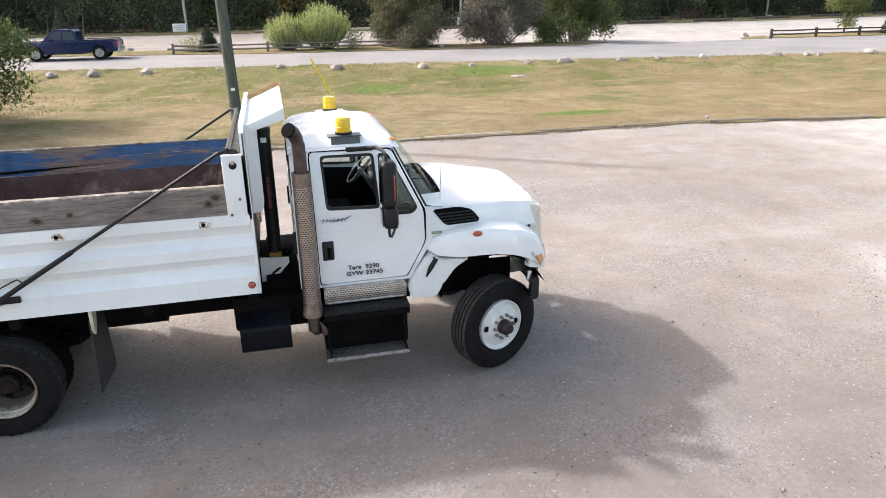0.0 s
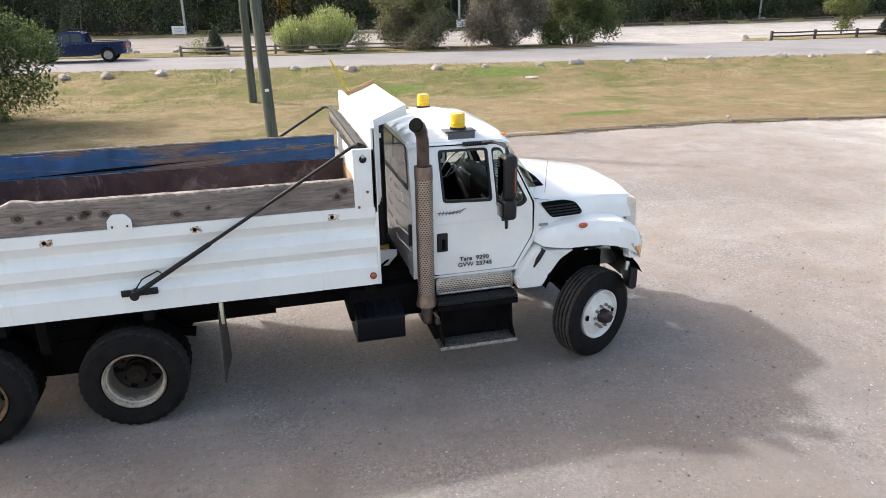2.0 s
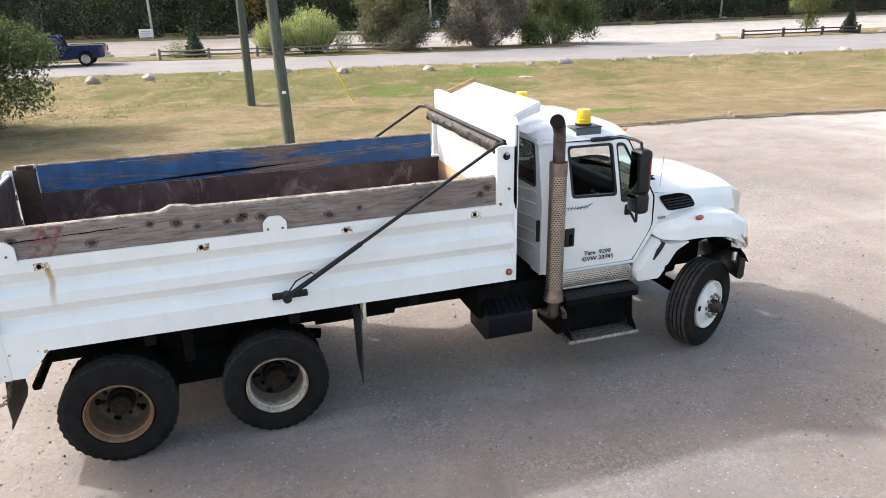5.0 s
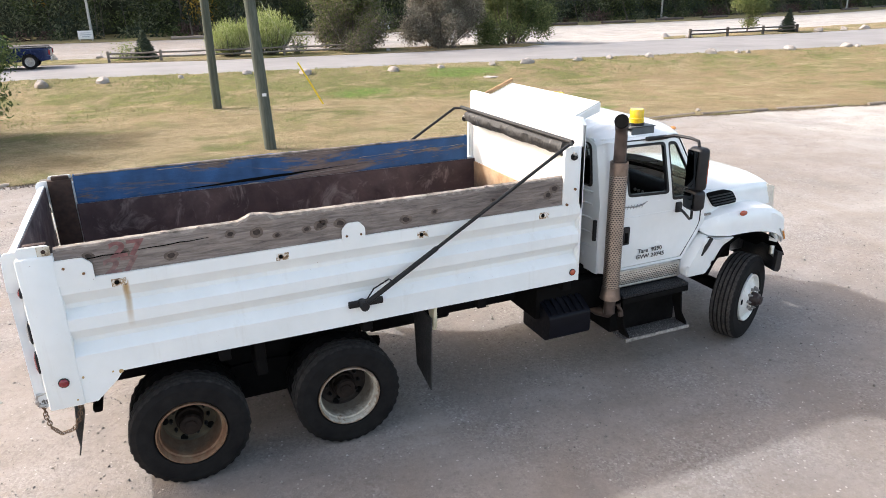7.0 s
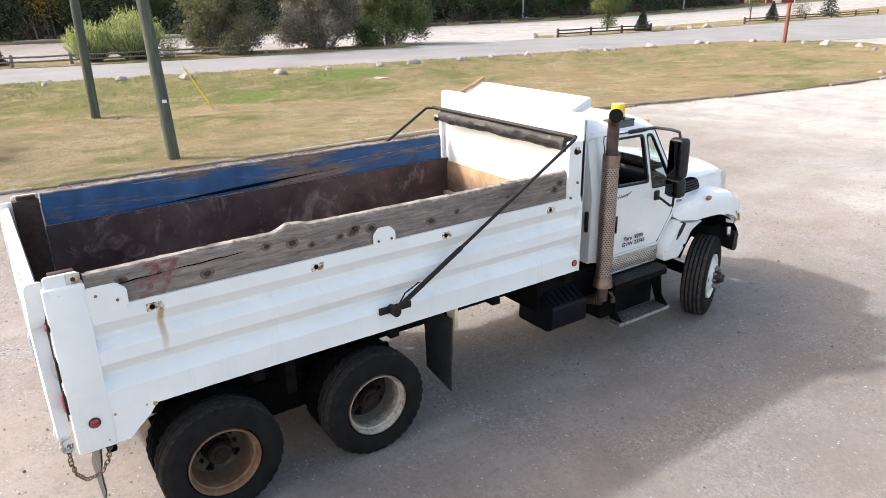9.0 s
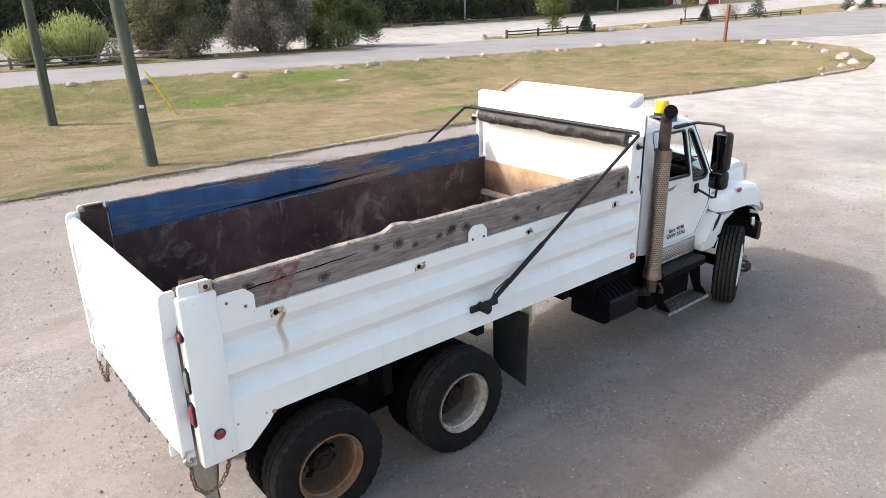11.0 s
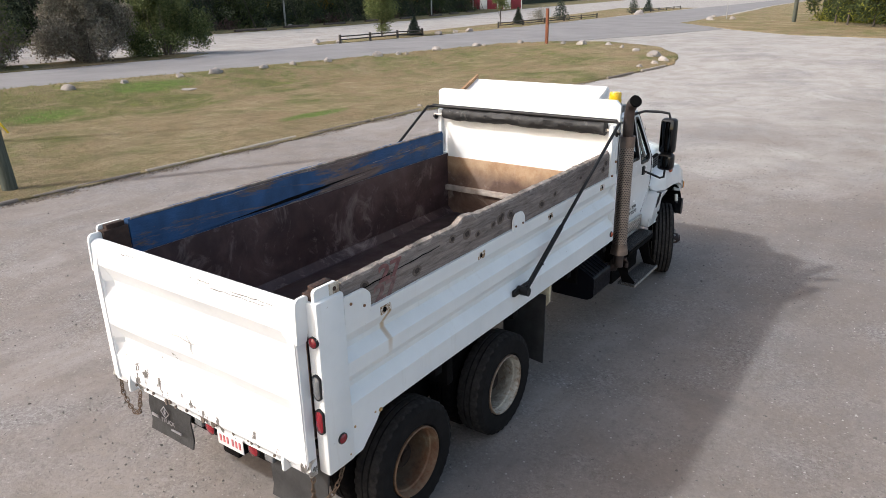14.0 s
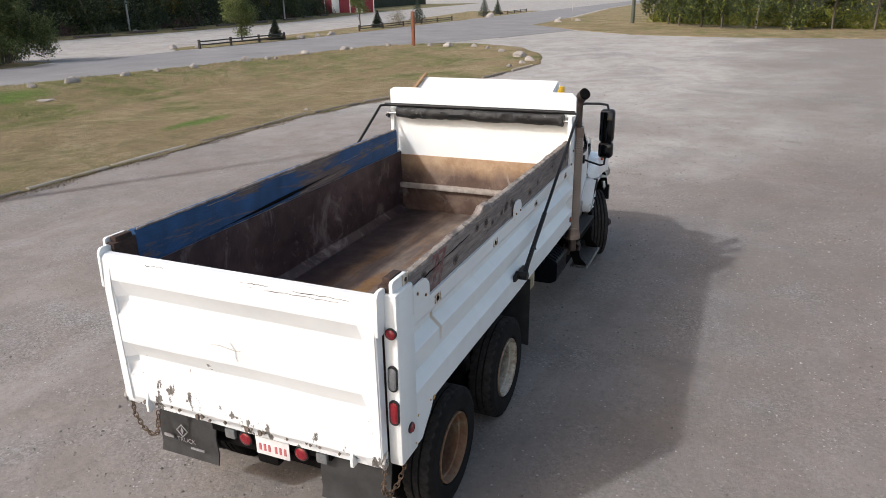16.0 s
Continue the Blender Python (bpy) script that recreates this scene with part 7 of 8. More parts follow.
# rail fences
def fence(points, posts, material, label, rails=(0.28, 0.52)):
    th = thing("rail_fence", on(*points[0]), label, "fence", "rail fences")
    o = Vector(on(*points[0]))
    spots = []
    for a, b in zip(points, points[1:]):
        for i in range(posts):
            t = i / posts
            spots.append(Vector(on(a[0] + (b[0] - a[0]) * t, a[1] + (b[1] - a[1]) * t)) - o)
    spots.append(Vector(on(*points[-1])) - o)
    for p in spots:
        bm = B()
        box(bm, p.x - 0.075, p.x + 0.075, p.y - 0.075, p.y + 0.075, p.z - 0.1, p.z + 0.66, 0.012)
        part("post", bm, material, th)
    for a, b in zip(spots, spots[1:]):
        for z in rails:
            bm = B()
            tube(bm, [a + Vector((0, 0, z)), a.lerp(b, 0.5) + Vector((0, 0.02, z - 0.02)), b + Vector((0, 0, z))], 0.05, 7)
            part("rail", bm, material, th)
    return th


fence([(-16.5, 49.4), (-11.6, 49.5)], 2, "fence_grey", "low weathered wooden rail fence by the road")
fence([(-5.6, 46.4), (0.0, 45.6), (8.5, 45.0)], 2, "fence_grey", "low grey wooden rail fence before the shrubs")
fence([(33.3, 42.5), (44.0, 42.5)], 3, "fence_wood", "dark stained low rail fence on the island")
fence([(58.8, 43.4), (89.0, 45.2)], 5, "fence_wood", "dark stained low rail fence farther along the road")
fence([(106, 46.5), (140, 49.2)], 6, "fence_wood", "dark stained low rail fence far down the road")

# shrubs between the roads
shrub("willow_shrub", 1.2, 46.4, 2.0, (1.45, 1.1), 1200, 0.075, ["leaf_willow"], "bright yellow-green willow shrub by the fence", group="willow shrubs", stems=60, clump=0.24, count=150, flat=0.24, upright=3.2, spikes=420)
shrub("willow_shrub", 3.5, 46.3, 2.6, (1.8, 1.3), 1600, 0.08, ["leaf_willow"], "tall bright yellow-green willow shrub by the fence", group="willow shrubs", stems=80, clump=0.26, count=170, flat=0.24, upright=3.2, spikes=560)
shrub("shrub", 8.9, 46.2, 4.9, (2.4, 2.1), 40000, 0.085, ["leaf_green", "leaf_brown"], "large rounded shrub, green above and brown below", group="roadside shrubs")
shrub("shrub", 14.9, 45.7, 4.6, (2.8, 2.1), 40000, 0.085, ["leaf_grey", "leaf_brown"], "large grey-green shrub with dusty leaves", group="roadside shrubs")
shrub("shrub", 20.0, 45.6, 4.9, (2.6, 2.1), 42000, 0.085, ["leaf_green", "leaf_tree"], "large dark green shrub at the lot entrance", group="roadside shrubs")
shrub("small_shrub", 5.3, 46.2, 1.3, (0.7, 0.6), 700, 0.07, ["leaf_pale"], "thin small shrub beside the fence", stems=10, count=10)
shrub("small_shrub", -4.6, 47.6, 0.8, (0.8, 0.5), 900, 0.07, ["leaf_pale"], "low green shrub beside the spruce", stems=10, count=10)
shrub("small_shrub", 73.5, 46.2, 1.6, (1.1, 0.8), 900, 0.09, ["leaf_grey"], "small grey shrub on the island", stems=10, count=12)
spruce(-3.6, 47.6, 1.7, 0.8, "small blue-green spruce by the fence")
spruce(-12.6, 50.3, 2.8, 0.95, "young blue-green spruce by the road")
spruce(44.0, 43.4, 1.8, 0.75, "small dark spruce beside the island fence")
spruce(67.0, 45.6, 2.0, 0.8, "small dark spruce far along the island")
spruce(79.5, 46.2, 3.2, 1.4, "young dark spruce far along the island")
spruce(112, 48.5, 3.2, 1.3, "young spruce far down the road")
spruce(122, 49.5, 2.6, 1.1, "young spruce far down the road")
tree("sapling", 41.6, 45.2, 4.8, (1.25, 1.2), 9000, 0.09, 0, ["leaf_pale", "leaf_green"], "young leafy tree on the island", "sapling", 0.06, 0.02, 0.5, 40, group="young trees")
tree("sapling", 64.5, 46.5, 4.4, (1.0, 0.9), 3000, 0.09, 0, ["leaf_pale", "leaf_green"], "young leafy tree far along the island", "sapling", 0.06, 0.3, 0.42, 22, group="young trees")
# the broad tree beside the lot
tree("tree", -12.0, 26.8, 5.8, (4.2, 3.7), 80000, 0.075, 0, ["leaf_tree"], "broad dark green leafy tree on the grass", "tree", 0.16, 0.0, 0.8, 80)


# lamp poles and small signs across the far lot
for x, y in ((-7.5, 74.8), (19.6, 72.6), (57.1, 74.2), (100, 82)):
    bm = B()
    tube(bm, [(0, 0, -0.1), (0, 0, 9)], [0.13, 0.09], 12)
    ob = part("lamp_pole", bm, "galvanised")
    ob.location = on(x, y)
    tagged(ob, "grey metal lamp pole at the edge of the far lot", "lamp pole", "lamp poles")
for x, y in ((-7.9, 72.2), (19.3, 70.6)):
    th = thing("notice_board", on(x, y), "low white notice board on two short legs", "sign", "notice boards")
    bm = B()
    box(bm, -0.6, 0.6, -0.02, 0.02, 0.22, 0.95, 0.01)
    part("panel", bm, "sign_white", th)
    for s in (-0.5, 0.5):
        bm = B()
        box(bm, s - 0.04, s + 0.04, 0.02, 0.08, -0.05, 0.9, 0.01)
        part("leg", bm, "galvanised", th)
    bm = B()
    for z, w in ((0.76, 0.4), (0.60, 0.45), (0.44, 0.3)):
        box(bm, -w, w, -0.026, -0.02, z - 0.03, z + 0.03)
    part("lettering_bars", bm, "sign_mark", th)
# parking logs round the far lot
for x, y, ln, turn in ((31.5, 67.2, 4.2, 2), (37.8, 67.2, 4.4, 2), (45.2, 66.9, 4.6, 4), (54.0, 69.0, 4.5, 8), (62.0, 70.2, 4.5, 8), (72.0, 72.0, 4.6, 10), (83.0, 74.5, 4.8, 12),
                       (95, 77.5, 5, 14), (108, 82.5, 5, 16), (120, 86.5, 5, 17), (1.5, 69.6, 5.0, -6), (9.8, 68.9, 4.5, -6)):
    a = radians(turn)
    timber(x - ln / 2 * math.cos(a), y - ln / 2 * math.sin(a), x + ln / 2 * math.cos(a), y + ln / 2 * math.sin(a), 0.20, "dark_log" if x > 20 else "old_timber", "parking_log",
           "old log laid as a parking stop" if x > 20 else "pale log laid as a parking stop", "parking logs", 0.03)
# concrete slab barrier by the spruce
bm = B()
sheet(bm, [(-0.85, 0.0), (-0.62, 0.55), (0.85, 0.55), (1.1, 0.0)], (), 0.5, "xz", -0.25)
ob = part("concrete_barrier", bm, "concrete")
ob.location = on(-11.2, 52.6)
tagged(ob, "grey concrete barrier block at the edge of the lot", "barrier")
# red-brown sign post on the tip of the grass
th = thing("sign_post", on(39.6, 27.9), "red-brown painted wooden sign seen edge on", "sign")
for d in (-0.5, 0.5):
    bm = B()
    cx, cy_ = d * math.cos(radians(29)), d * math.sin(radians(29))
    box(bm, cx - 0.08, cx + 0.08, cy_ - 0.08, cy_ + 0.08, -0.1, 2.45, 0.012)
    part("post", bm, "post_brown", th)
bm = B()
box(bm, -0.6, 0.6, -0.03, 0.03, 1.35, 2.3, 0.01, turn=pose(0, 0, 0, 0, 0, 29))
part("board", bm, "post_brown", th)
bm = B()
tube(bm, [(0, 0, -0.1), (0, 0, 1.9)], 0.035, 8)
ob = part("marker_post", bm, "galvanised")
ob.location = on(86.5, 27.0)
tagged(ob, "thin pale marker post at the road junction", "post")
bm = B()
tube(bm, [(0, 0, -0.1), (0, 0, 9)], [0.22, 0.18], 12)
ob = part("wooden_pole", bm, "pole_wood")
ob.location = on(77.5, 17.8)
tagged(ob, "thick grey wooden pole beside the birch wood", "pole")

# red barn far off
th = thing("barn", on(150, 98.5), "dark red barn with white doors far behind the lot", "barn", turn=-52)
bm = B()
box(bm, -6, 6, -4, 4, -0.2, 4.6, 0.03)
part("wall", bm, "barn_red", th)
bm = B()
sheet(bm, [(-4.6, 4.5), (0, 8.2), (4.6, 4.5), (4.3, 4.5), (0, 7.9), (-4.3, 4.5)], (), 13, "yz", -6.5)
part("roof", bm, "barn_roof", th)
bm = B()
sheet(bm, [(-4.0, 4.5), (0, 7.8), (4.0, 4.5)], (), 11.8, "yz", -5.9)
part("gable", bm, "barn_red", th)
for x in (-3.4, 2.4):
    bm = B()
    box(bm, x - 0.9, x + 0.9, -4.08, -4.0, -0.1, 3.4, 0.02)
    d = part("door", bm, "barn_white", th)
for x in (-5.95, 0.1, 5.95):
    bm = B()
    box(bm, x - 0.12, x + 0.12, -4.06, -4.0, -0.2, 4.6, 0.01)
    part("trim_board", bm, "barn_white", th)


# ---- woods ----
def wood_line(x):
    return lerp(x, (-140, 86), (-75, 84), (-21, 77.5), (10, 73.2), (34, 72), (53, 73), (76, 76.5), (110, 86), (150, 100), (330, 150))


def woods():
    clumps, tone = [], []
    for i in range(1500):
        x = RNG.uniform(-75, 175)
        low = RNG.random() < 0.30
        y = wood_line(x) + (RNG.uniform(-0.6, 1.6) if low else RNG.uniform(0.2, 6.5))
        if abs(x - 149) < 13 and y < 108:
            continue
        r = RNG.uniform(0.5, 1.0) if low else RNG.uniform(0.7, 1.7)
        z = 0.75 + (r * 0.5 if low else RNG.uniform(1.0, 6.0))
        clumps.append((np.array((x, y, z)), np.array((r, r, r * RNG.uniform(0.7, 1.3)))))
        wave = math.sin(x * 0.31)
        tone.append(3 if low and wave > 0.1 and RNG.random() < 0.6 else 2 if not low and z > 4 and math.sin(x * 0.23 + 1) * math.sin(x * 0.61) > 0.55 and RNG.random() < 0.4 else 4 if RNG.random() < 0.3 else int(RNG.random() < 0.5))
    c, r = np.array([k[0] for k in clumps]), np.array([k[1] for k in clumps])
    n = 150000
    w = r.prod(axis=1) ** 0.67
    pick = RNG.choice(len(c), n, p=w / w.sum())
    d = RNG.normal(size=(n, 3))
    d /= np.linalg.norm(d, axis=1)[:, None]
    spots = c[pick] + d * np.clip(RNG.normal(0.8, 0.25, n), 0.1, 1.3)[:, None] * r[pick]
    spots[:, 2] = np.maximum(spots[:, 2], 0.8)
    # the canopy above, which keeps the depth of the wood in shade
    m = 40000
    xs = RNG.uniform(-75, 175, m)
    ys = np.array([wood_line(v) for v in xs]) + RNG.uniform(-0.5, 8, m)
    keep = ~((np.abs(xs - 149) < 13) & (ys < 108))
    high = np.stack([xs, ys, RNG.uniform(6.5, 12.5, m)], 1)[keep]
    v0, f0 = leaves(spots, 0.17)
    v1, f1 = leaves(high, 0.42)
    me = from_arrays("far_woods", np.concatenate([v0, v1]), np.concatenate([f0, f1 + len(v0)]), ["leaf_wood", "leaf_dark", "leaf_yellow", "understory_red", "needle"])
    me.polygons.foreach_set("material_index", np.concatenate([np.array(tone)[pick], np.ones(len(high), int)]).astype(np.int32))
    tagged(new("far_woods", me), "dense dark green wood beyond the far lot", "woods", kind="stuff")
    # dark sheet painted as shade behind the leaves, so that no sky shows through
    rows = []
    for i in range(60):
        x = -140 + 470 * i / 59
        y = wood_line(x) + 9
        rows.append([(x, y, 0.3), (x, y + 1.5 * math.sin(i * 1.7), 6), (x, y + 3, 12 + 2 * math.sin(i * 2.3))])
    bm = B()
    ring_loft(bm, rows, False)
    tagged(part("woods_backdrop", bm, "woods_dark"), "dark sheet painted as the shaded depth of the wood", "backdrop", kind="structure")
    bm = B()
    for i in range(150):
        x = RNG.uniform(-70, 150)
        y = wood_line(x) + RNG.uniform(0.3, 5)
        z = land(x, y)
        r = RNG.uniform(0.05, 0.11)
        tube(bm, [(x, y - 2.0, z - 0.1), (x + RNG.uniform(-0.3, 0.3), y, z + 4), (x + RNG.uniform(-0.8, 0.8), y, z + 9)], [r, r * 0.85, r * 0.5], 6)
    tagged(part("far_trunks", bm, "trunk_far"), "grey trunks standing in the far wood", "trunks", kind="stuff")


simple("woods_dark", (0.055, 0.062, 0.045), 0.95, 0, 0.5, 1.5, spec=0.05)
simple("trunk_far", (0.11, 0.10, 0.085), 0.9, 0, 0.7, 0.6, spec=0.1)
woods()


def birch_wood():
    """The nearer wood across the lot: single trees in front, a leafy mass behind."""
    spots = ((63.0, -9.0), (62.6, -4.5), (64.5, -1.5), (63.6, 1.8), (65.6, 4.6), (66.0, 7.6), (69.2, 9.6), (72.2, 12.0), (76.0, 13.5), (81.5, 15.0), (62.8, -14.5), (64.0, -20))
    for i, (x, y) in enumerate(spots):
        tree("birch", x - 1.5, y, 8.5 + 1.5 * RNG.random(), (2.4, 2.4), 5200, 0.16, 0, ["leaf_maple", "leaf_dark"], "leafy yellow-green tree at the wood's edge, thin trunk", "tree", 0.075, 0.0, 0.66, 40,
             "bark_pale" if i in (3, 4) else "bark", "trees at the wood's edge")
    clumps = []
    for i in range(420):
        t = RNG.random()
        r = RNG.uniform(0.5, 1.3)
        clumps.append((np.array((65.0 + 26 * t ** 1.6 + abs(RNG.normal(0, 2.2)), -45 + 62 * t + RNG.normal(0, 0.8), 0.7 + RNG.random() ** 1.4 * 8.0)), np.array((r, r, r * 0.8))))
    n = 24000
    v, f = leaves(cloud(n, clumps, 0.28), 0.19)
    v[:, 2] = np.maximum(v[:, 2], 0.76)
    me = from_arrays("wood_mass", v, f, ["leaf_maple", "leaf_green"])
    me.polygons.foreach_set("material_index", (np.sin(v[::4, 1] * 0.9) + RNG.normal(0, 0.5, n) > 0.1).astype(np.int32))
    tagged(new("wood_mass", me), "dense leafy mass of the nearer wood", "woods", kind="stuff")
    # dark sheet whose colour stands for the shade inside this wood
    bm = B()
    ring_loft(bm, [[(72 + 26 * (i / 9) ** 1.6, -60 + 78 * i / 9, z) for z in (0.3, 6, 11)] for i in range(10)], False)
    tagged(part("wood_mass_backdrop", bm, "woods_dark"), "dark sheet painted as the shaded depth of the nearer wood", "backdrop", kind="structure")
    n = 15000
    t = RNG.uniform(0, 1, n)
    xs = 60.2 + 21 * t ** 1.8 + RNG.normal(0, 0.6, n)
    ys = -20 + 36 * t + RNG.normal(0, 0.5, n)
    v, f = leaves(np.stack([xs, ys, 0.78 + np.abs(RNG.normal(0, 0.9, n))], 1), 0.13)
    tagged(new("undergrowth", from_arrays("undergrowth", v, f, "leaf_maple")), "low green undergrowth at the foot of the wood", "undergrowth", kind="stuff")


birch_wood()


# ---- the blue pickup on the road ----
def pickup(x, y):
    th = thing("pickup_truck", on(x, y, 0.024), "dark blue crew-cab pickup truck standing on the road", "pickup truck", turn=180)
    L, W = 5.33, 0.93
    bm = B()
    rows = []
    for i in range(45):
        u = -L / 2 + L * i / 44
        top = lerp(u, (-2.67, 0.98), (-2.60, 1.06), (-1.0, 1.06), (0.95, 1.06), (1.2, 1.05), (2.2, 0.98), (2.5, 0.90), (2.67, 0.68))
        w = lerp(u, (-2.67, 0.86), (-2.5, 0.92), (2.2, 0.92), (2.67, 0.74))
        low = lerp(u, (-2.67, 0.46), (-2.3, 0.40), (2.3, 0.36), (2.67, 0.42))
        for c in (-1.66, 1.66):
            d = abs(u - c)
            if d < 0.45:
                low = max(low, 0.36 + 0.42 * math.sqrt(max(0, 1 - (d / 0.45) ** 2)))
        rows.append([(u, s * a, b) for s, seq in ((-1, ((w * 0.9, low), (w, low + 0.03), (w, 0.80), (w * 0.985, top - 0.05), (w * 0.93, top))), (1, ((w * 0.93, top), (w * 0.985, top - 0.05), (w, 0.80), (w, low + 0.03), (w * 0.9, low)))) for a, b in seq])
    ring_loft(bm, rows)
    body = part("body", bm, "car_blue", th, "dark blue painted body")
    bm = B()
    cab_prof = [(-0.62, 1.04), (-0.50, 1.55), (-0.35, 1.66), (0.45, 1.67), (0.72, 1.58), (1.25, 1.04)]
    rings = [[(u, s * (0.88 - 0.26 * (z - 1.04)), z) for u, z in cab_prof] for s in (-1, 1)]
    ring_loft(bm, rings)
    part("cabin", bm, "car_blue", th)
    for s in (-1, 1):
        for o in ([(-0.44, 1.12), (-0.38, 1.54), (0.12, 1.58), (0.14, 1.12)], [(0.20, 1.12), (0.18, 1.58), (0.50, 1.57), (0.70, 1.48), (0.98, 1.12)]):
            bm = B()
            sheet(bm, rounded(o, 0.04), (), 0.012, "xz", 0.0, lambda p, s=s: Vector((p.x, s * (0.888 - 0.26 * (p.z - 1.04)) + p.y * s, p.z)))
            part("side_window", bm, "car_glass", th, "dark side window")
        for c in (-1.66, 1.66):
            w = new("wheel")
            w.parent = th
            w.matrix_basis = pose(c, s * 0.80, 0.385, 0, 0, 0 if s < 0 else 180)
            bm = B()
            lathe(bm, [(0.24, 0.1), (0.34, 0.125), (0.38, 0.10), (0.385, 0.0), (0.38, -0.10), (0.34, -0.125), (0.24, -0.12)], (0, 0, 0), "y", 28)
            new("tyre", shared(bm, "tyre", "tyre_rubber")).parent = w
            bm = B()
            lathe(bm, [(0.245, -0.118), (0.22, -0.10), (0.21, -0.05), (0.0, -0.05)], (0, 0, 0), "y", 28)
            for q in range(5):
                a = 2 * math.pi * q / 5
                tube(bm, [(0.03 * math.cos(a), -0.10, 0.03 * math.sin(a)), (0.225 * math.cos(a), -0.105, 0.225 * math.sin(a))], 0.035, 6)
            new("rim", shared(bm, "rim", "steel")).parent = w
        bm = B()
        box(bm, -0.9, 0.95, s * 0.95 - 0.05, s * 0.95 + 0.05, 0.36, 0.42, 0.02)
        part("side_step", bm, "black_plastic", th)
        bm = B()
        box(bm, 0.72, 0.86, s * 1.0 - 0.09, s * 1.0 + 0.09, 1.07, 1.22, 0.03)
        part("mirror", bm, "car_blue", th)
        bm = B()
        box(bm, -2.70, -2.60, s * 0.82 - 0.09, s * 0.82 + 0.09, 0.72, 0.98, 0.02)
        part("tail_light", bm, "red_lens", th, "red tail light")
        bm = B()
        box(bm, 2.42, 2.62, s * 0.72 - 0.13, s * 0.72 + 0.10, 0.68, 0.84, 0.03)
        part("headlight", bm, "clear_lens", th, "clear headlight")
        bm = B()
        tube(bm, [(-0.40, s * 0.62, 1.70), (-0.2, s * 0.62, 1.74), (0.4, s * 0.62, 1.74), (0.6, s * 0.62, 1.68)], 0.02, 6)
        part("roof_rail", bm, "black_plastic", th)
        bm = B()
        tube(bm, [(-2.55, s * 0.86, 1.09), (-0.75, s * 0.86, 1.09)], 0.022, 6)
        part("bed_rail", bm, "black_plastic", th)
    bm = B()
    sheet(bm, [(-0.72, 1.12), (-0.62, 1.52), (0.62, 1.52), (0.72, 1.12)], (), 0.012, "yz", 0.0, lambda p: Vector((1.185 - 1.0 * (p.z - 1.10) + p.x, p.y, p.z)))
    part("windscreen", bm, "car_glass", th)
    bm = B()
    box(bm, -2.56, -0.72, -0.78, 0.78, 1.045, 1.075, 0.01)
    part("bed_cover", bm, "black_plastic", th)
    for u in (2.60, -2.66):
        bm = B()
        box(bm, u - 0.08, u + 0.08, -0.86, 0.86, 0.40, 0.60, 0.04)
        part("bumper", bm, "black_plastic" if u > 0 else "steel", th)
    bm = B()
    box(bm, 2.58, 2.665, -0.5, 0.5, 0.62, 0.82, 0.02)
    part("grille", bm, "chrome", th)


k = Nodes("car_glass")
k.put((0.035, 0.042, 0.047), 0.05, 0.0)
pickup(-11.0, 45.3)


# ---- grass, stones ----
def grass():
    n = 110000
    px, py = RNG.uniform(-34, 44, n), RNG.uniform(15.5, 40, n)
    ok = inside(verge_line, px, py)
    px, py = px[ok], py[ok]
    clump = 0.5 + 0.5 * np.sin(px * 0.9 + 1.3 * np.sin(py * 0.8)) * np.cos(py * 1.4 + 0.7 * np.sin(px * 0.5))
    ok = RNG.random(len(px)) < 0.18 + 0.6 * clump
    px, py = px[ok], py[ok]
    n = len(px)
    pz = np.array([land(a, b) for a, b in zip(px, py)]) + 0.045
    verts, faces, kind = [], [], []
    for j in range(3):
        a = RNG.uniform(0, 2 * math.pi, n)
        h = RNG.uniform(0.025, 0.06, n) * (1 + 0.8 * (py > 28.5))
        w = RNG.uniform(0.006, 0.014, n)
        lx, ly = RNG.normal(0, 0.03, n), RNG.normal(0, 0.03, n)
        ox, oy = px + RNG.normal(0, 0.03, n), py + RNG.normal(0, 0.03, n)
        v = np.stack([np.stack([ox - w * np.cos(a), oy - w * np.sin(a), pz], 1), np.stack([ox + w * np.cos(a), oy + w * np.sin(a), pz], 1), np.stack([ox + lx, oy + ly, pz + h], 1)], 1).reshape(-1, 3)
        base = len(verts) * 0 + j * 3 * n
        verts.append(v)
        faces.append(np.arange(3 * n).reshape(-1, 3) + base)
        green = (np.sin(px * 0.21 + 2) * np.cos(py * 0.9) + (py > 28) * 0.9 - (py < 24) * 0.4 + RNG.normal(0, 0.5, n)) > 0.55
        kind.append(green.astype(np.int32))
    me = from_arrays("grass_tufts", np.concatenate(verts), np.concatenate(faces), ["blade", "blade_green"])
    me.polygons.foreach_set("material_index", np.concatenate(kind))
    tagged(new("grass_tufts", me), "short dry grass tufts on the bank", "grass", kind="stuff")


grass()


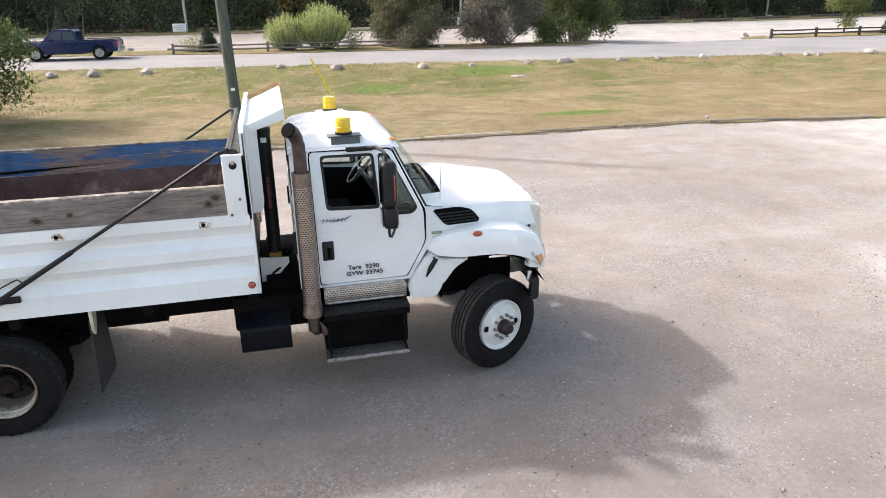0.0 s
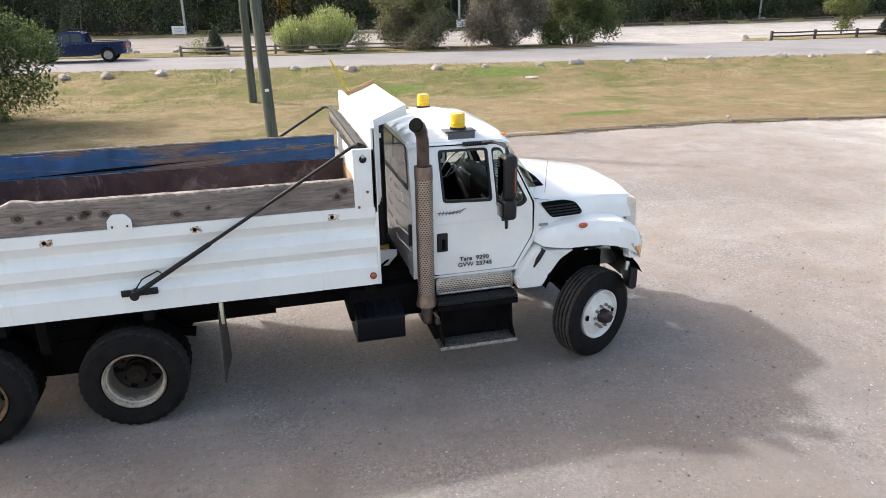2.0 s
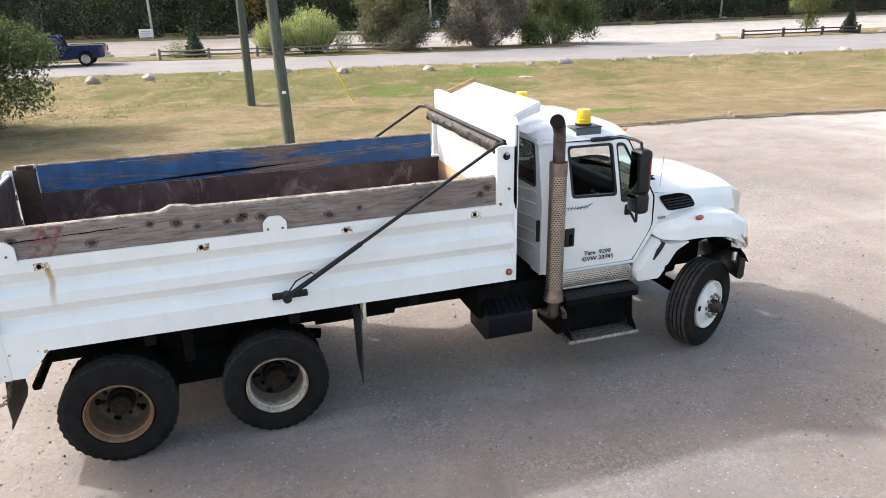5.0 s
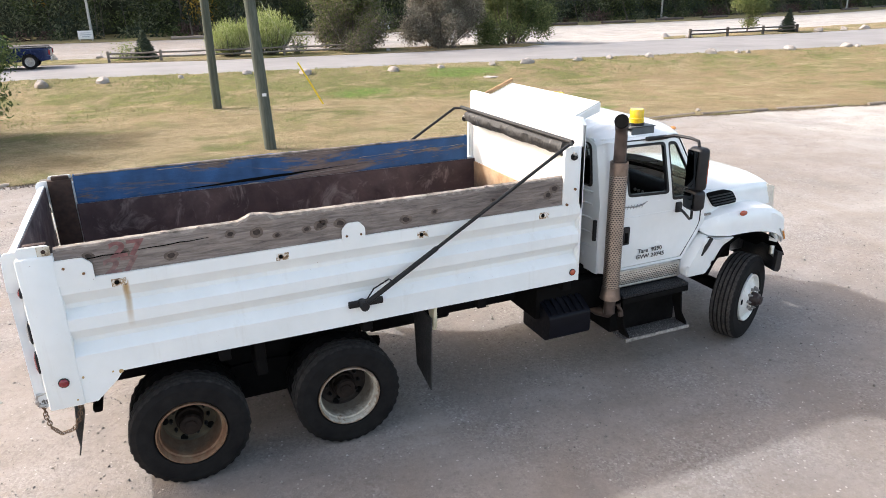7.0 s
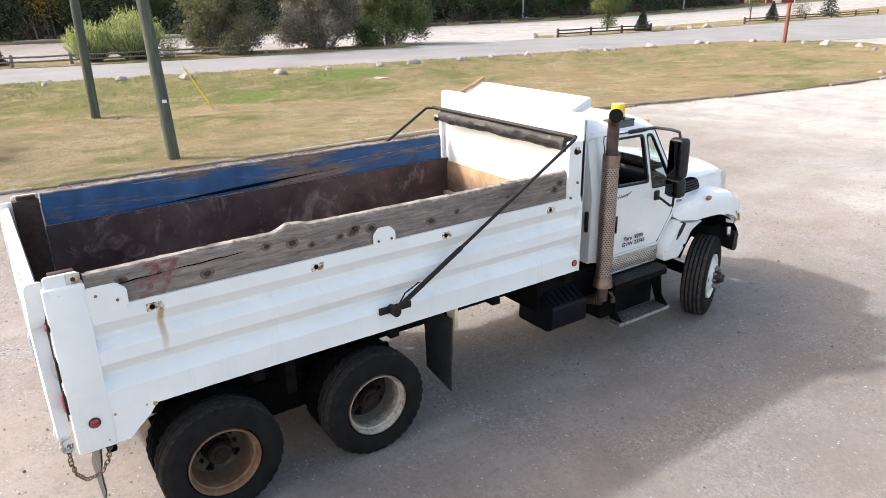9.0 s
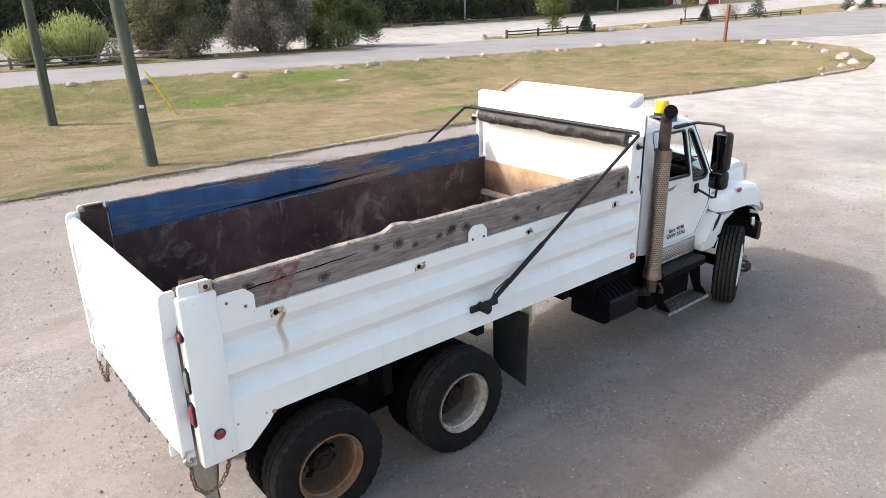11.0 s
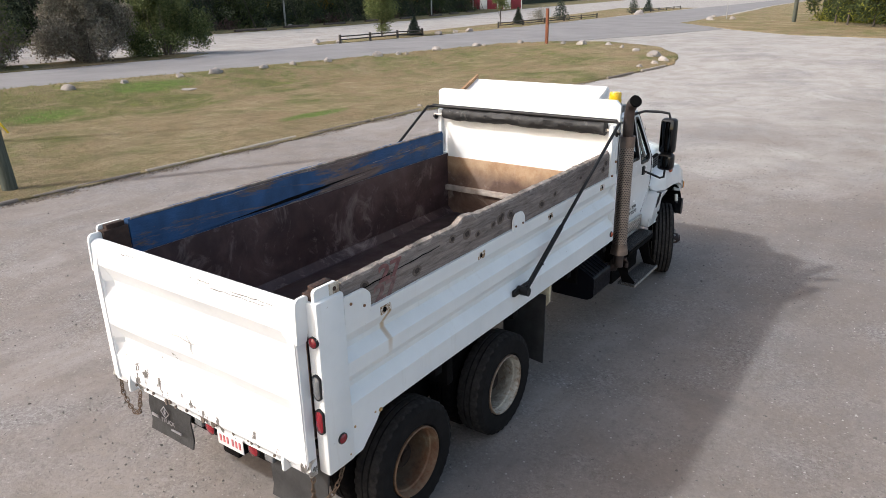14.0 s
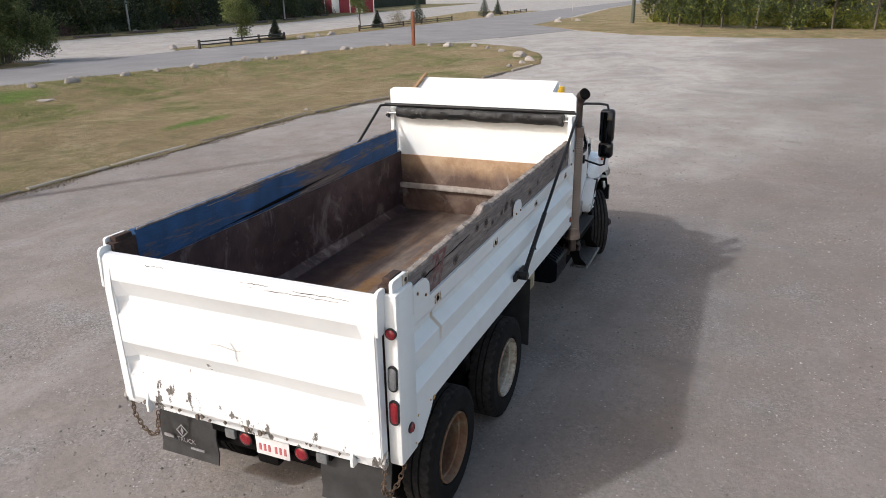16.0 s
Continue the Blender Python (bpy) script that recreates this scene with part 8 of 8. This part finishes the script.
def strew(name, px, py, s, material, label):
    """Small rough stones lying at the given places."""
    n = len(px)
    ring = np.array([(1, 0, 0), (0, 1, 0), (-1, 0, 0), (0, -1, 0), (0.15, 0.1, 0.75), (-0.1, 0.1, -0.5)])
    jig = 1 + RNG.uniform(-0.35, 0.35, (n, 6, 3))
    a = RNG.uniform(0, 2 * math.pi, n)
    p = ring[None] * jig * s[:, None, None]
    x = p[:, :, 0] * np.cos(a)[:, None] - p[:, :, 1] * np.sin(a)[:, None]
    y = p[:, :, 0] * np.sin(a)[:, None] + p[:, :, 1] * np.cos(a)[:, None]
    v = np.stack([x + px[:, None], y + py[:, None], p[:, :, 2] + s[:, None] * 0.3 + np.array([land(u, w) for u, w in zip(px, py)])[:, None]], 2).reshape(-1, 3)
    tri = np.array([(0, 1, 4), (1, 2, 4), (2, 3, 4), (3, 0, 4), (1, 0, 5), (2, 1, 5), (3, 2, 5), (0, 3, 5)])
    f = (np.arange(n)[:, None, None] * 6 + tri[None]).reshape(-1, 3)
    tagged(new(name, from_arrays(name, v, f, material)), label, "gravel", kind="stuff")


def pebbles():
    """Loose stones, gathered in drifts, on the gravel."""
    m = 3200
    cx, cy = RNG.uniform(-14, 24, m), RNG.uniform(-4, 19.3, m)
    many = (RNG.gamma(0.7, 22, m) * (1 + 2.2 * (cy < 3.5))).astype(int)
    wide = RNG.uniform(0.06, 0.5, m)
    own = np.repeat(np.arange(m), many)
    px = np.concatenate([cx[own] + RNG.normal(0, 1, len(own)) * wide[own] * 1.5, RNG.uniform(-14, 24, 22000)])
    py = np.concatenate([cy[own] + RNG.normal(0, 1, len(own)) * wide[own], RNG.uniform(-4, 19.3, 22000)])
    keep = RNG.random(len(px)) < np.where((py > 9) & (px > -3), 0.22, 1.0)
    px, py = px[keep], py[keep]
    s = np.clip(RNG.lognormal(-4.95, 0.45, len(px)), 0.004, 0.023)
    strew("loose_stones", px, py, s, "pebble", "small loose stones strewn over the gravel")


def edge_soil():
    """Dark crumbs of soil and dead leaves along the foot of the grass."""
    n = 26000
    px = RNG.uniform(-20, 31, n)
    py = np.array([lerp(v, *EDGE_KERB) for v in px]) + RNG.normal(-0.02, 0.13, n) + 0.1 * np.sin(px * 2.1)
    ok = RNG.random(n) < 0.35 + 0.65 * np.sin(px * 0.8 + np.sin(px * 2.3)) ** 2
    px, py = px[ok], py[ok]
    strew("edge_soil", px, py, RNG.uniform(0.007, 0.024, len(px)), "soil_crumb", "dark soil crumbs and dead leaves along the grass edge")


k = Nodes("soil_crumb")
k.put(k.ramp(k.random(), (0.0, (0.06, 0.048, 0.038)), (0.6, (0.13, 0.105, 0.08)), (1.0, (0.26, 0.21, 0.15))), 0.9)
pebbles()
edge_soil()
